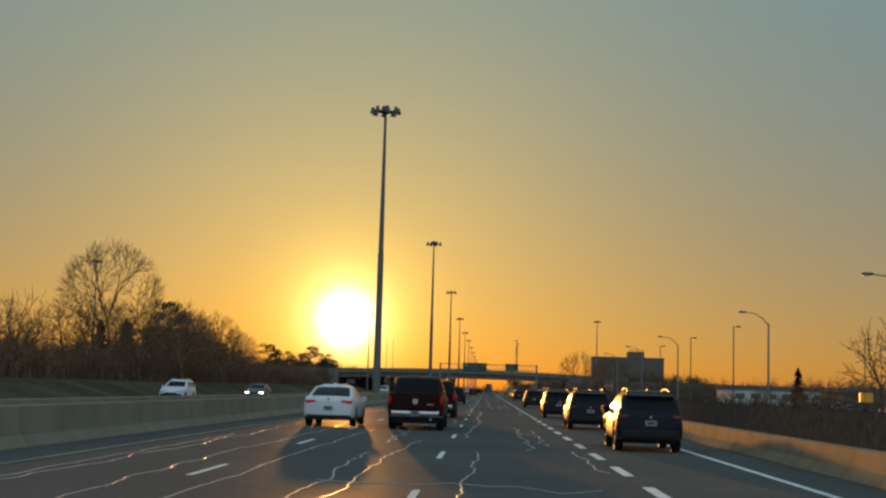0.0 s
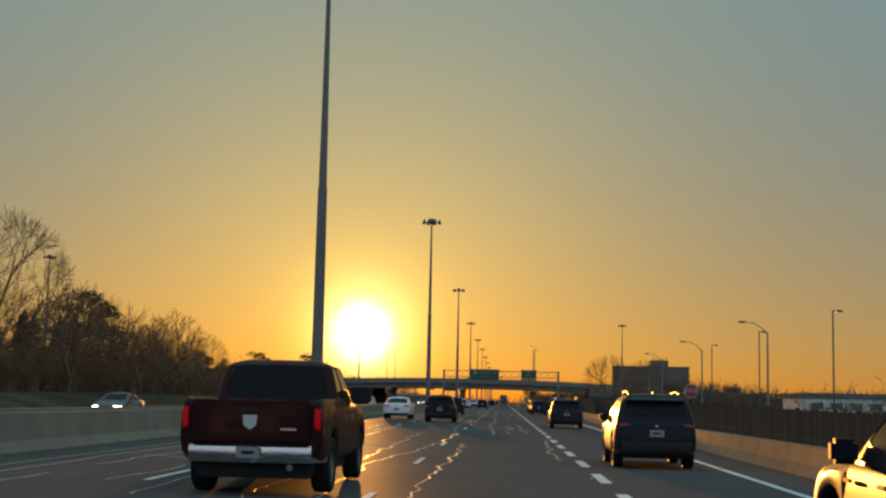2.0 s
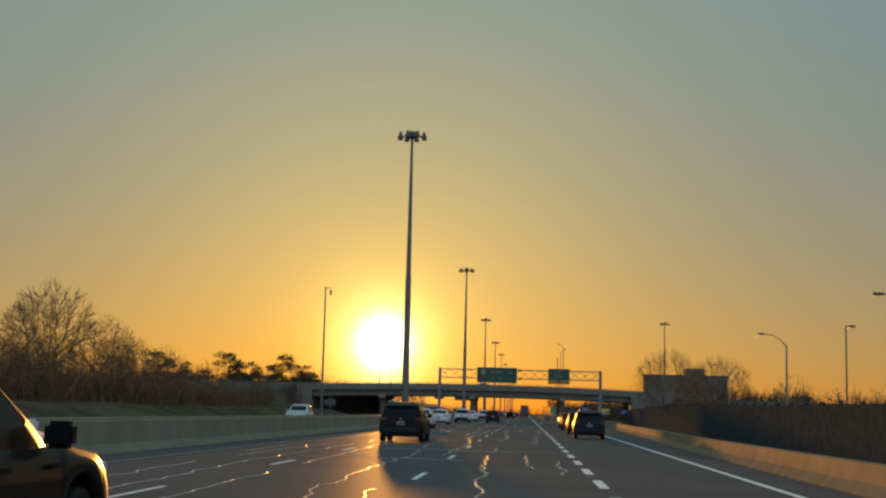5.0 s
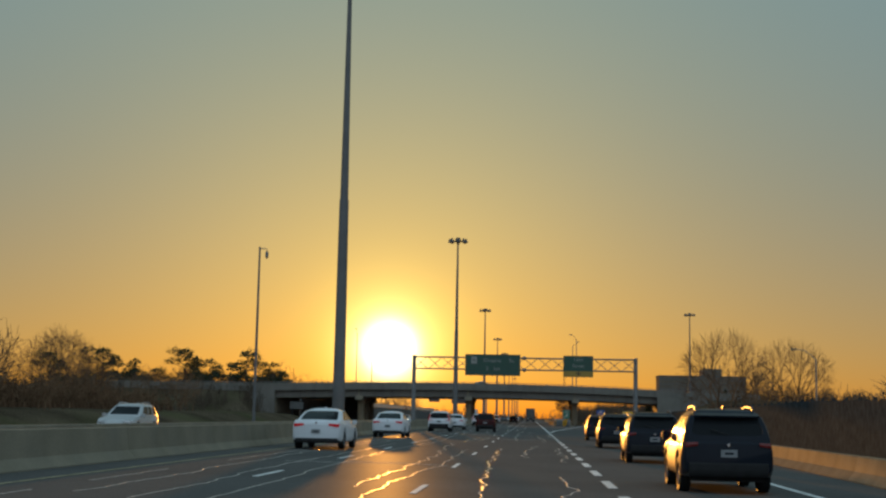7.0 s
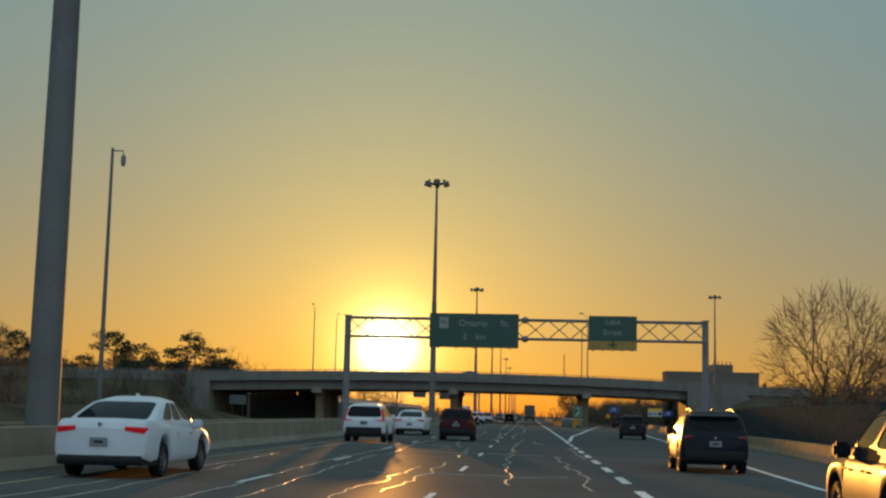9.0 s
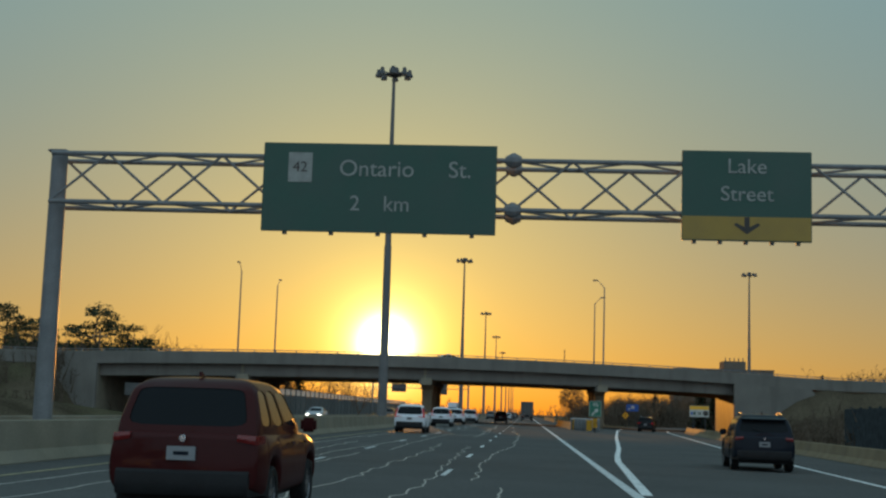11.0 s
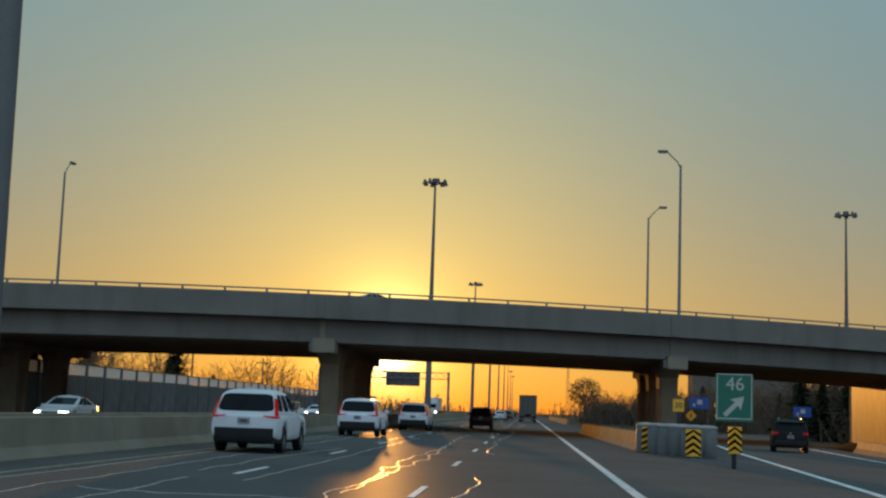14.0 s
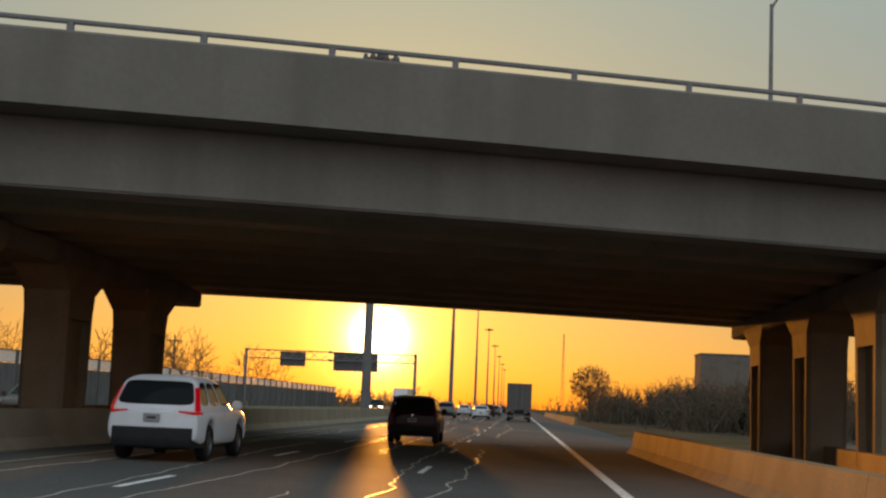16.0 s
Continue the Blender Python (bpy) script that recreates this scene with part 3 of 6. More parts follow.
def build_bridge():
    b = thing("overpass", "wide grey concrete highway overpass on flared piers", "bridge", kind="structure")
    x0, x1 = -49.5, 35.5
    far0, far1 = -330.0, 300.0
    part("deck", sheared(box(x0, x1, 0.25, BRIDGE_W - 0.25, 6.5, 6.95)), CONCRETE_D, b)
    for v0, name in ((0.0, "parapet"), (BRIDGE_W - 0.45, "parapet")):
        bm = bmesh.new()
        rings = [(v0, 6.52), (v0 + 0.45, 6.52), (v0 + 0.45, 7.9), (v0 + 0.4, 7.95), (v0 + 0.04, 7.95), (v0, 7.9), (v0, 6.6)]
        add_strip(bm, rings, [((x0 - 30, 0, 0), (0, 1, 0)), ((x1 + 12, 0, 0), (0, 1, 0))])
        part(name, sheared(bm), CONCRETE_D, b)
    # Inner girders and soffit take lighter concrete, brightening the under-deck shade by colour.
    n = 9
    for i in range(n):
        v = 1.0 + i * (BRIDGE_W - 3.2) / (n - 1)
        part("girder", sheared(box(x0 + 0.4, x1 - 0.4, v, v + 1.15, 5.13, 6.5, bevel=0.04)), CONCRETE_D if i in (0, n - 1) else CONCRETE, b)
    bm = bmesh.new()
    add_box(bm, x0 + 0.5, x1 - 0.5, 1.4, BRIDGE_W - 1.4, 5.62, 5.7)
    part("soffit", sheared(bm), CONCRETE, b)
    for jx in (-33.3, -12.3, 9.0):
        part("joint_cover", sheared(box(jx - 0.2, jx + 0.2, -0.05, 0.0, 6.56, 7.86, bevel=0.015)), CONCRETE_D, b)
        part("joint_cover", sheared(box(jx - 0.16, jx + 0.16, 0.9, 0.997, 5.37, 6.48, bevel=0.015)), CONCRETE, b)
    # parapet rails
    for v in (0.2, BRIDGE_W - 0.2):
        part("handrail", sheared(box(x0 - 20, x1 + 11, v - 0.05, v + 0.05, 8.11, 8.2, bevel=0.02)), STEEL, b)
        me = None
        x = x0 - 20
        while x < x1 + 11:
            if me is None:
                ob = part("rail_post", box(-0.06, 0.06, -0.05, 0.05, 0, 0.19), STEEL, b)
                me = ob.data
            else:
                ob = piece("rail_post", me, b, Matrix())
            ob.location = bp(x, v, 7.94)
            x += 2.35
    # piers: a row of flared columns under each cap
    col = None
    for px in (-33.6, -12.6, 8.75):
        for v in (4.9, 12.4, 19.9):
            m = Matrix.Translation(bp(px + 0.35, v, 0))
            if col is None:
                bm = bmesh.new()
                st = [(0, 0.95, 0.58), (3.45, 1.08, 0.6), (3.95, 1.14, 0.62), (4.5, 1.95, 0.7), (4.6, 2.0, 0.72)]
                rings = []
                for z, hv, hx in st:
                    c = 0.12
                    rings.append([bm.verts.new((sx, sv, z - 0.6 if z == 0 else z)) for sx, sv in ((-hx + c, -hv), (hx - c, -hv), (hx, -hv + c), (hx, hv - c), (hx - c, hv), (-hx + c, hv), (-hx, hv - c), (-hx, -hv + c))])
                for a, c2 in zip(rings, rings[1:]):
                    for j in range(8):
                        bm.faces.new((a[j], a[(j + 1) % 8], c2[(j + 1) % 8], c2[j]))
                bm.faces.new(rings[0][::-1])
                bm.faces.new(rings[-1])
                # recessed panels in the broad faces
                bmesh.ops.recalc_face_normals(bm, faces=bm.faces)
                tall = [f for f in bm.faces if abs(f.normal.x) > 0.9 and f.calc_area() > 4.0]
                r = bmesh.ops.inset_individual(bm, faces=tall, thickness=0.3, depth=0.0)
                r = bmesh.ops.inset_individual(bm, faces=tall, thickness=0.02, depth=-0.2)
                col = part("column", bm, SUN_TINTED_CONCRETE, b)
                ob = col
            else:
                ob = piece("column", col.data, b, Matrix())
            ob.matrix_basis = m
        part("pier_cap", sheared(box(px - 0.35, px + 1.05, 0.3, 24.8, 4.55, 5.13, bevel=0.05)), CONCRETE_D, b)
        part("bearing_block", sheared(box(px - 0.15, px + 1.15, 0.1, 1.6, 4.5, 5.36, bevel=0.05)), CONCRETE, b)
    # abutments with wing walls
    for ax, s in ((25.9, 1), (-48.9, -1)):
        bm = box(min(ax, ax + s * 1.4), max(ax, ax + s * 1.4), 0.4, BRIDGE_W - 0.4, -0.8, 6.5, bevel=0.05)
        for q in bm.verts:
            q.co.x += FLARE * q.co.y if s > 0 else 0
        part("abutment", sheared(bm), CONCRETE, b)
        for v, w in ((-0.35, 0.0), (BRIDGE_W - 0.3, 0.0)):
            bm = bmesh.new()
            pr = [(0, -0.9), (0, 6.55), (10.0, 6.55), (11.0, 5.6), (11.0, -0.9)] if s > 0 else [(0, -0.9), (0, 6.55), (5.0, 6.55), (7.0, 4.5), (7.0, -0.9)]
            bx = ax + (FLARE * v if s > 0 else 0)
            f = [bm.verts.new((bx + s * u, v, z)) for u, z in pr]
            g = [bm.verts.new((bx + s * u, v + 0.6, z)) for u, z in pr]
            bm.faces.new(f)
            bm.faces.new(g[::-1])
            for k in range(5):
                bm.faces.new((f[k], g[k], g[(k + 1) % 5], f[(k + 1) % 5]))
            bmesh.ops.recalc_face_normals(bm, faces=bm.faces)
            part("wing_wall", sheared(bm), CONCRETE_D, b)
    part("approach_road", sheared(box(far0, -49.5, 1.0, BRIDGE_W - 1.0, 6.3, 6.62)), ASPHALT, b)
    part("approach_road", sheared(box(35.6, 110.0, 1.0, BRIDGE_W - 1.0, 6.3, 6.62)), ASPHALT, b)


# ---- lighting masts ----
def build_mast(label):
    m = thing("lighting_mast", label, "light mast", group="tall lighting masts")
    bm = bmesh.new()
    add_tube(bm, [(0, 0, 0.7), (0, 0, 15)], [0.40, 0.30], 12)
    part("lower_shaft", bm, POLE, m, smooth=True)
    part("upper_shaft", tube([(0, 0, 14.2), (0, 0, 29.6)], [0.275, 0.125], 12), POLE, m, smooth=True)
    part("base_plate", box(-0.62, 0.62, -0.62, 0.62, 0.76, 0.84, bevel=0.015), STEEL, m)
    part("pedestal", box(-0.8, 0.8, -0.9, 0.9, -0.3, 0.76, bevel=0.04), CONCRETE, m)
    part("head_hub", spin([(0.0, 29.5), (0.34, 29.5), (0.42, 29.62), (0.42, 30.1), (0.34, 30.28), (0.0, 30.34)], 12), STEEL_D, m, smooth=True)
    ring = spin([(0.62, 29.62), (0.7, 29.62), (0.7, 29.76), (0.62, 29.76), (0.62, 29.62)], 20)
    part("head_ring", ring, STEEL_D, m)
    arm = lumi = lens = None
    for k in range(8):
        rot = Matrix.Rotation(k * math.pi / 4 + 0.2, 4, "Z")
        if arm is None:
            arm = part("head_arm", tube([(0.35, 0, 29.75), (1.2, 0, 29.72)], 0.045, 6), STEEL_D, m)
            lumi = part("luminaire", spin([(0.0, 0.42), (0.12, 0.42), (0.17, 0.3), (0.17, 0.16), (0.27, -0.02), (0.29, -0.2), (0.27, -0.22), (0.0, -0.22)], 10, Matrix.Translation((1.32, 0, 29.68))), STEEL_D, m, smooth=True)
            lens = part("lamp_glass", spin([(0.0, -0.24), (0.24, -0.24), (0.24, -0.22), (0.0, -0.22)], 10, Matrix.Translation((1.32, 0, 29.68))), LENS, lumi)
        else:
            piece("head_arm", arm.data, m, rot)
            l2 = piece("luminaire", lumi.data, m, rot)
            piece("lamp_glass", lens.data, l2, Matrix())
    return m


def build_masts():
    first = build_mast("tall grey steel lighting mast standing on the median")
    first.matrix_basis = Matrix.Translation((-11.9, 131, 0))
    for i in range(1, 11):
        copy_thing(first, Matrix.Translation((-11.9, (255.2, 383.2)[i - 1] if i < 3 else 132 + 126.6 * i, 0)) @ Matrix.Rotation(i * 0.31, 4, "Z"))
    for c, k in zip([o for o in scene.objects if o.name.startswith("lighting_mast.")], (1.005, 1.0, 0.97, 0.97)):
        c.scale.z = k
    for x, y, z, rot in ((44.4, 541.5, 1.0, 0.3), (-108.3, 351, 3.6, 0.5)):
        c = copy_thing(first, Matrix.Translation((x, y, z)) @ Matrix.Rotation(rot, 4, "Z"))
        c["label"] = "tall grey steel lighting mast standing beside the side road"


# ---- sign gantries ----
def build_gantry(name, label, xa, xb, y, top, low, panels, depth=1.1):
    g = thing(name, label, "sign gantry", group="sign gantries")
    for x in (xa, xb):
        part("post", tube([(x, y, -0.6), (x, y, top + 0.12)], [0.24, 0.2], 12), STEEL, g, smooth=True)
        part("footing", box(x - 0.5, x + 0.5, y - 0.5, y + 0.5, -0.7, 0.85 if x < 0 else 0.02, bevel=0.03), CONCRETE, g)
        part("post_cap", box(x - 0.24, x + 0.24, y - 0.24, y + 0.24, top + 0.1, top + 0.16, bevel=0.02), STEEL, g)
    ya, yb = y - depth / 2, y + depth / 2
    for yy in (ya, yb):
        for z in (low, top):
            part("chord", tube([(xa, yy, z), (xb, yy, z)], 0.06, 8), STEEL, g, smooth=True)
    n = int(round((xb - xa) / 1.42))
    st = (xb - xa) / n
    for i in range(n):
        a, b = xa + i * st, xa + (i + 1) * st
        up = i % 2 == 0
        for yy, rise in ((ya, up), (yb, not up)):
            part("brace", tube([(a, yy, low if rise else top), (b, yy, top if rise else low)], 0.034, 6), STEEL, g)
        part("brace", tube([(a, ya if up else yb, low), (b, yb if up else ya, low)], 0.03, 6), STEEL, g)
        part("brace", tube([(a, ya if up else yb, top), (b, yb if up else ya, top)], 0.03, 6), STEEL, g)
    for k in (0.5,):
        x = xa + (xb - xa) * k
        for yy in (ya, yb):
            for z in (low, top):
                part("splice_flange", spin([(0, -0.2), (0.1, -0.2), (0.19, -0.03), (0.19, 0.03), (0.1, 0.2), (0, 0.2)], 10, Matrix.Translation((x, yy, z)) @ Matrix.Rotation(radians(90), 4, "Y")), STEEL, g)
    return g


def sign_panel(name, label, x0, x1, z0, z1, y, mat, border=0.05, ribs=5):
    s = thing(name, label, "road sign", group="overhead road signs")
    part("panel", box(x0, x1, y, y + 0.05, z0, z1, bevel=0.012), [mat], s)
    part("backing", box(x0 + 0.02, x1 - 0.02, y + 0.052, y + 0.07, z0 + 0.02, z1 - 0.02), ALU, s)
    if border:
        for a, b, c, d in ((x0 + 0.04, x1 - 0.04, z0 + 0.04, z0 + 0.04 + border), (x0 + 0.04, x1 - 0.04, z1 - 0.04 - border, z1 - 0.04),
                           (x0 + 0.04, x0 + 0.04 + border, z0 + 0.1, z1 - 0.1), (x1 - 0.04 - border, x1 - 0.04, z0 + 0.1, z1 - 0.1)):
            part("border", box(a, b, y - 0.006, y - 0.001, c, d), SIGN_W, s)
    for k in range(ribs):
        x = x0 + (x1 - x0) * (k + 0.5) / ribs
        part("bracket", box(x - 0.05, x + 0.05, y + 0.07, y + 0.16, z0 - 0.06, z1 - 0.05), STEEL, s)
    return s


def arrow_mesh(w, h, stem, depth=0.006, solid=False):
    """A down arrow in the xz plane."""
    bm = bmesh.new()
    pr = [(-stem, h / 2), (stem, h / 2), (stem, -h * 0.08), (w / 2 - stem, h * 0.16), (w / 2, 0.02), (0, -h / 2), (-w / 2, 0.02), (-w / 2 + stem, h * 0.16), (-stem, -h * 0.08)]
    if solid:
        pr = [(-stem, h / 2), (stem, h / 2), (stem, -h * 0.12), (w / 2, -h * 0.04), (0, -h / 2), (-w / 2, -h * 0.04), (-stem, -h * 0.12)]
    f = bm.faces.new([bm.verts.new((x, 0, z)) for x, z in pr])
    r = bmesh.ops.extrude_face_region(bm, geom=[f])
    for v in r["geom"]:
        if isinstance(v, bmesh.types.BMVert):
            v.co.y += depth
    bmesh.ops.recalc_face_normals(bm, faces=bm.faces)
    return bm


def build_gantries():
    y = 307.0
    build_gantry("sign_gantry", "grey steel truss gantry spanning the highway", -11.8, 10.85, y, 7.4, 6.2, [])
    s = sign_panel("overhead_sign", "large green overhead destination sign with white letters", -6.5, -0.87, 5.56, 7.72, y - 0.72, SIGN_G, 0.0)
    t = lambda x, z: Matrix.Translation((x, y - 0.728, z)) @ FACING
    lettering("Ontario", 0.56, SIGN_W_SHADED, s, t(-3.75, 7.1))
    lettering("St.", 0.56, SIGN_W_SHADED, s, t(-1.75, 7.1))
    lettering("2", 0.52, SIGN_W_SHADED, s, t(-4.25, 6.25))
    lettering("km", 0.52, SIGN_W_SHADED, s, t(-3.25, 6.25))
    sh = part("route_shield", box(-0.29, 0.29, -0.004, 0.006, -0.36, 0.36, bevel=0.003), SIGN_W_SHADED, s)
    sh.location = (-5.6, y - 0.73, 7.12)
    lettering("42", 0.36, SIGN_K, s, Matrix.Translation((-5.6, y - 0.738, 7.12)) @ FACING, "route_number", 0.004)
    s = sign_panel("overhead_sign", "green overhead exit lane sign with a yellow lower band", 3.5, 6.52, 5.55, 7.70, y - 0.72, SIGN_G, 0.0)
    part("lane_band", box(3.52, 6.5, y - 0.728, y - 0.722, 5.58, 6.13), SIGN_Y_SHADED, s)
    lettering("Lake", 0.5, SIGN_W_SHADED, s, t(5.02, 7.32))
    lettering("Street", 0.5, SIGN_W_SHADED, s, t(5.02, 6.66))
    a = part("lane_arrow", arrow_mesh(0.62, 0.4, 0.06), SIGN_K, s)
    a.location = (5.02, y - 0.736, 5.92)
    # the gantry over the opposing carriageway, seen from behind
    y2 = 580
    build_gantry("sign_gantry", "grey steel truss gantry over the opposing carriageway", -36, -13.6, y2, 7.7, 6.6, [])
    for a, b, c, d in ((-31.6, -28.2, 5.7, 7.6), (-24.5, -18.6, 5.3, 7.7)):
        s = sign_panel("overhead_sign", "overhead sign seen from its bare grey back", a, b, c, d, y2 + 0.7, STEEL_D, 0.0)


build_ground()
build_roads()
build_markings()
build_cracks()
build_barriers()
build_bridge()
build_masts()
build_gantries()

# ---- vehicles ----
WHEELS = {}


def wheel_meshes(r, w):
    key = (r, w)
    if key not in WHEELS:
        rot = Matrix.Rotation(radians(90), 4, "Y")
        bm = spin([(r * 0.68, -w * 0.46), (r * 0.9, -w * 0.5), (r * 0.985, -w * 0.4), (r, -w * 0.25), (r, w * 0.25), (r * 0.985, w * 0.4), (r * 0.9, w * 0.5), (r * 0.68, w * 0.46), (r * 0.66, 0), (r * 0.68, -w * 0.46)], 28, rot)
        ty = bpy.data.meshes.new("tyre")
        bm.to_mesh(ty)
        bm.free()
        ty.materials.append(RUBBER)
        bm = spin([(r * 0.69, -w * 0.36), (r * 0.69, w * 0.4), (r * 0.64, w * 0.42), (r * 0.6, w * 0.3), (r * 0.58, 0.0), (0.0, 0.0)], 24, rot)
        for k in range(5):
            a = 2 * math.pi * k / 5
            add_box(bm, w * 0.22, w * 0.36, -0.035, 0.035, 0.03, r * 0.64, m=Matrix.Rotation(a, 4, "X"))
        bm2 = spin([(0, w * 0.4), (0.06, w * 0.38), (0.07, w * 0.2), (0, w * 0.2)], 12, rot)
        tmp = bpy.data.meshes.new("hub")
        bm2.to_mesh(tmp)
        bm2.free()
        bm.from_mesh(tmp)
        bpy.data.meshes.remove(tmp)
        rm = bpy.data.meshes.new("rim")
        bm.to_mesh(rm)
        bm.free()
        rm.materials.append(RIM)
        WHEELS[key] = (ty, rm)
    return WHEELS[key]


def rounded_box_part(name, parent, mat, x0, x1, y0, y1, z0, z1, bev=0.02, label=""):
    return part(name, box(x0, x1, y0, y1, z0, z1, bevel=bev), mat, parent, label, smooth=True)


def curved_lamp(x0, x1, z0, z1, surf, depth, sign, taper=0.04):
    """A lamp lens that wraps round a body corner; surf gives the body's end at (x, z)."""
    bm = bmesh.new()
    rows = []
    for k in range(11):
        f = k / 10
        x = x0 + (x1 - x0) * f
        za, zb = z0 + taper * (1 - f), z1 - taper * 0.3 * f
        zm = (za + zb) / 2
        rows.append([bm.verts.new((x, surf(x, za) - sign * 0.014, za)), bm.verts.new((x, surf(x, zm) - sign * 0.028, zm)), bm.verts.new((x, surf(x, zb) - sign * 0.014, zb)), bm.verts.new((x, surf(x, zb) + sign * depth, zb)), bm.verts.new((x, surf(x, za) + sign * depth, za))])
    for a, b in zip(rows, rows[1:]):
        for j in range(5):
            bm.faces.new((a[j], a[(j + 1) % 5], b[(j + 1) % 5], b[j]))
    bm.faces.new(rows[0])
    bm.faces.new(rows[-1][::-1])
    bmesh.ops.recalc_face_normals(bm, faces=bm.faces)
    return bm


def rounded(ob, near):
    if not near:
        return ob
    m = ob.modifiers.new("rounding", "SUBSURF")
    m.levels = m.render_levels = 1
    return ob


def build_vehicle(name, label, category, s, paint, lit_tail=False, lit_head=False, rails=False, near=True):
    """s: sizes and side profile tables along the length (rear negative)."""
    L, W, H = s["L"], s["W"], s["H"]
    hl, hw = L / 2, W / 2
    v = thing(name, label, category, group="vehicles on the highway")
    wr, ww = s.get("wheel", (0.345, 0.225))
    wy = s["axles"]
    arch = wr + 0.07

    def zbot(y):
        z = s.get("sill", 0.27)
        z += 0.10 * max(0, (abs(y) - hl + 0.45) / 0.45)
        for c in wy:
            if abs(y - c) < arch:
                z = max(z, wr + math.sqrt(arch ** 2 - (y - c) ** 2))
        return z

    def half(y):
        e = max(0, (abs(y) - (hl - 0.55)) / 0.55)
        return hw * (1 - (0.13 if y > 0 else s.get("rear_taper", 0.07)) * e ** 2.2)

    leans = {1: 0.22, -1: s.get("lean", 0.12)}

    def push(x, y, z, w):
        """Crowns and leans the two ends."""
        e = max(0, (abs(y) - (hl - 0.55)) / 0.55)
        sg = 1 if y > 0 else -1
        return y - sg * e * (0.09 * (x / w) ** 2 + leans[sg] * max(0, z - 0.62) ** 1.5)

    def surface(sg):
        def at(x, z):
            for i in range(56):
                y = sg * (hl - i * 0.01)
                w = half(y)
                if abs(x) <= w * 0.965 or i == 55:
                    return push(x, y, z, w)
        return at

    ys = sorted({-hl, -hl + 0.02, -hl + 0.06, -hl + 0.14, -hl + 0.3, hl, hl - 0.02, hl - 0.06, hl - 0.15, hl - 0.3}
                | {-hl + 0.3 + (L - 0.6) * i / 40 for i in range(41)} | {c + arch * k for c in wy for k in (-1.001, -0.99, -0.9, -0.7, 0.7, 0.9, 0.99, 1.001)})
    bm = bmesh.new()
    rings = []
    bed = s.get("bed")
    for y in ys:
        w, zb, zt = half(y), zbot(y), lerp_table(s["belt"], y)
        h = max(zt - zb, 0.05)
        e = max(0, 1 - (hl - abs(y)) / 0.14)
        pin = 0.05 * e ** 2
        pts = [(0, zb), (w * 0.82, zb), (w * 0.955, zb + 0.03), (w * 0.995, zb + 0.2 * h + pin), (w, zb + 0.5 * h), (w * 0.985, zb + 0.74 * h), (w * 0.955, zt - 0.06), (w * s.get("shoulder", 0.92), zt - pin)]
        if bed and bed[0] < y < bed[1]:
            pts += [(w * 0.86, zt), (w * 0.85, zt - 0.5), (0, zt - 0.5)]
        else:
            pts += [(w * 0.86, zt + 0.006 - pin), (w * 0.5, zt + 0.025 - pin), (0, zt + 0.03 - pin)]
        rings.append([bm.verts.new((x, push(x, y, z, w), z)) for x, z in pts] + [bm.verts.new((-x, push(x, y, z, w), z)) for x, z in pts[-2:0:-1]])
    n = len(rings[0])
    for a, b in zip(rings, rings[1:]):
        for k in range(n):
            bm.faces.new((a[k], b[k], b[(k + 1) % n], a[(k + 1) % n]))
    # end caps, crowned across
    for ring, y in ((rings[0], -hl), (rings[-1], hl)):
        m, w = n // 2, half(y)
        levels = []
        for k in range(1, m):
            right, left = ring[k], ring[n - k]
            row = [left]
            for c in (-0.75, -0.5, -0.25, 0, 0.25, 0.5, 0.75):
                x, z = c * right.co.x, right.co.z
                row.append(bm.verts.new((x, push(x, y, z, w), z)))
            levels.append(row + [right])
        for a, b in zip(levels, levels[1:]):
            for j in range(8):
                bm.faces.new((a[j], a[j + 1], b[j + 1], b[j]))
        for row, mid in ((levels[0], ring[0]), (levels[-1], ring[m])):
            for j in range(8):
                bm.faces.new((row[j], row[j + 1], mid))
    bmesh.ops.recalc_face_normals(bm, faces=bm.faces)
    rounded(part("body", bm, paint, v, smooth=True), near)
    # cabin: rings of columns, panes set into the openings
    z0s = s["cab_z"]
    fr = s["cab_rear"]
    ff = s["cab_front"]
    cw = s["cab_w"]
    side_f = s.get("side", [0, 0.05, 0.28, 0.32, 0.58, 0.62, 0.93, 1])
    glass_side = {(1, 2), (3, 4), (5, 6)} if len(side_f) == 8 else {(1, 2), (3, 4)}
    K = len(z0s)
    edge = s.get("pillar", 0.86)
    cross = [-1, -edge, -0.45, 0, 0.45, edge, 1]
    grid = []
    for k in range(K):
        yr, yf, w, z = fr[k], ff[k], cw[k], z0s[k]
        row = []
        for c in cross:
            row.append((c * w * 0.97, yr + 0.10 * c * c, z))
        for f in side_f[1:-1]:
            row.append((w, yr + 0.10 + (yf - yr - 0.22) * f, z))
        for c in cross[::-1]:
            row.append((c * w * 0.95, yf - 0.14 * c * c, z))
        for f in side_f[1:-1][::-1]:
            row.append((-w, yr + 0.10 + (yf - yr - 0.22) * f, z))
        grid.append([Vector(p) for p in row])
    nc, ns = len(cross), len(side_f) - 2
    tot = len(grid[0])
    spans = {"rear_window": [(1, 5)], "windscreen": [(nc + ns + 1, nc + ns + 5)]}
    sides = []
    for a, b in glass_side:
        sides.append((nc + a - 1, nc + b - 1))
        m0 = 2 * nc + ns
        sides.append((m0 + ns - b, m0 + ns - a))
    spans["side_window"] = sides
    opened = set()
    for nm, ll in spans.items():
        for a, b in ll:
            for c in range(a, b):
                for k in range(1, K - 2):
                    opened.add((k, c))
    bm = bmesh.new()
    vv = [[bm.verts.new(p) for p in row] for row in grid]
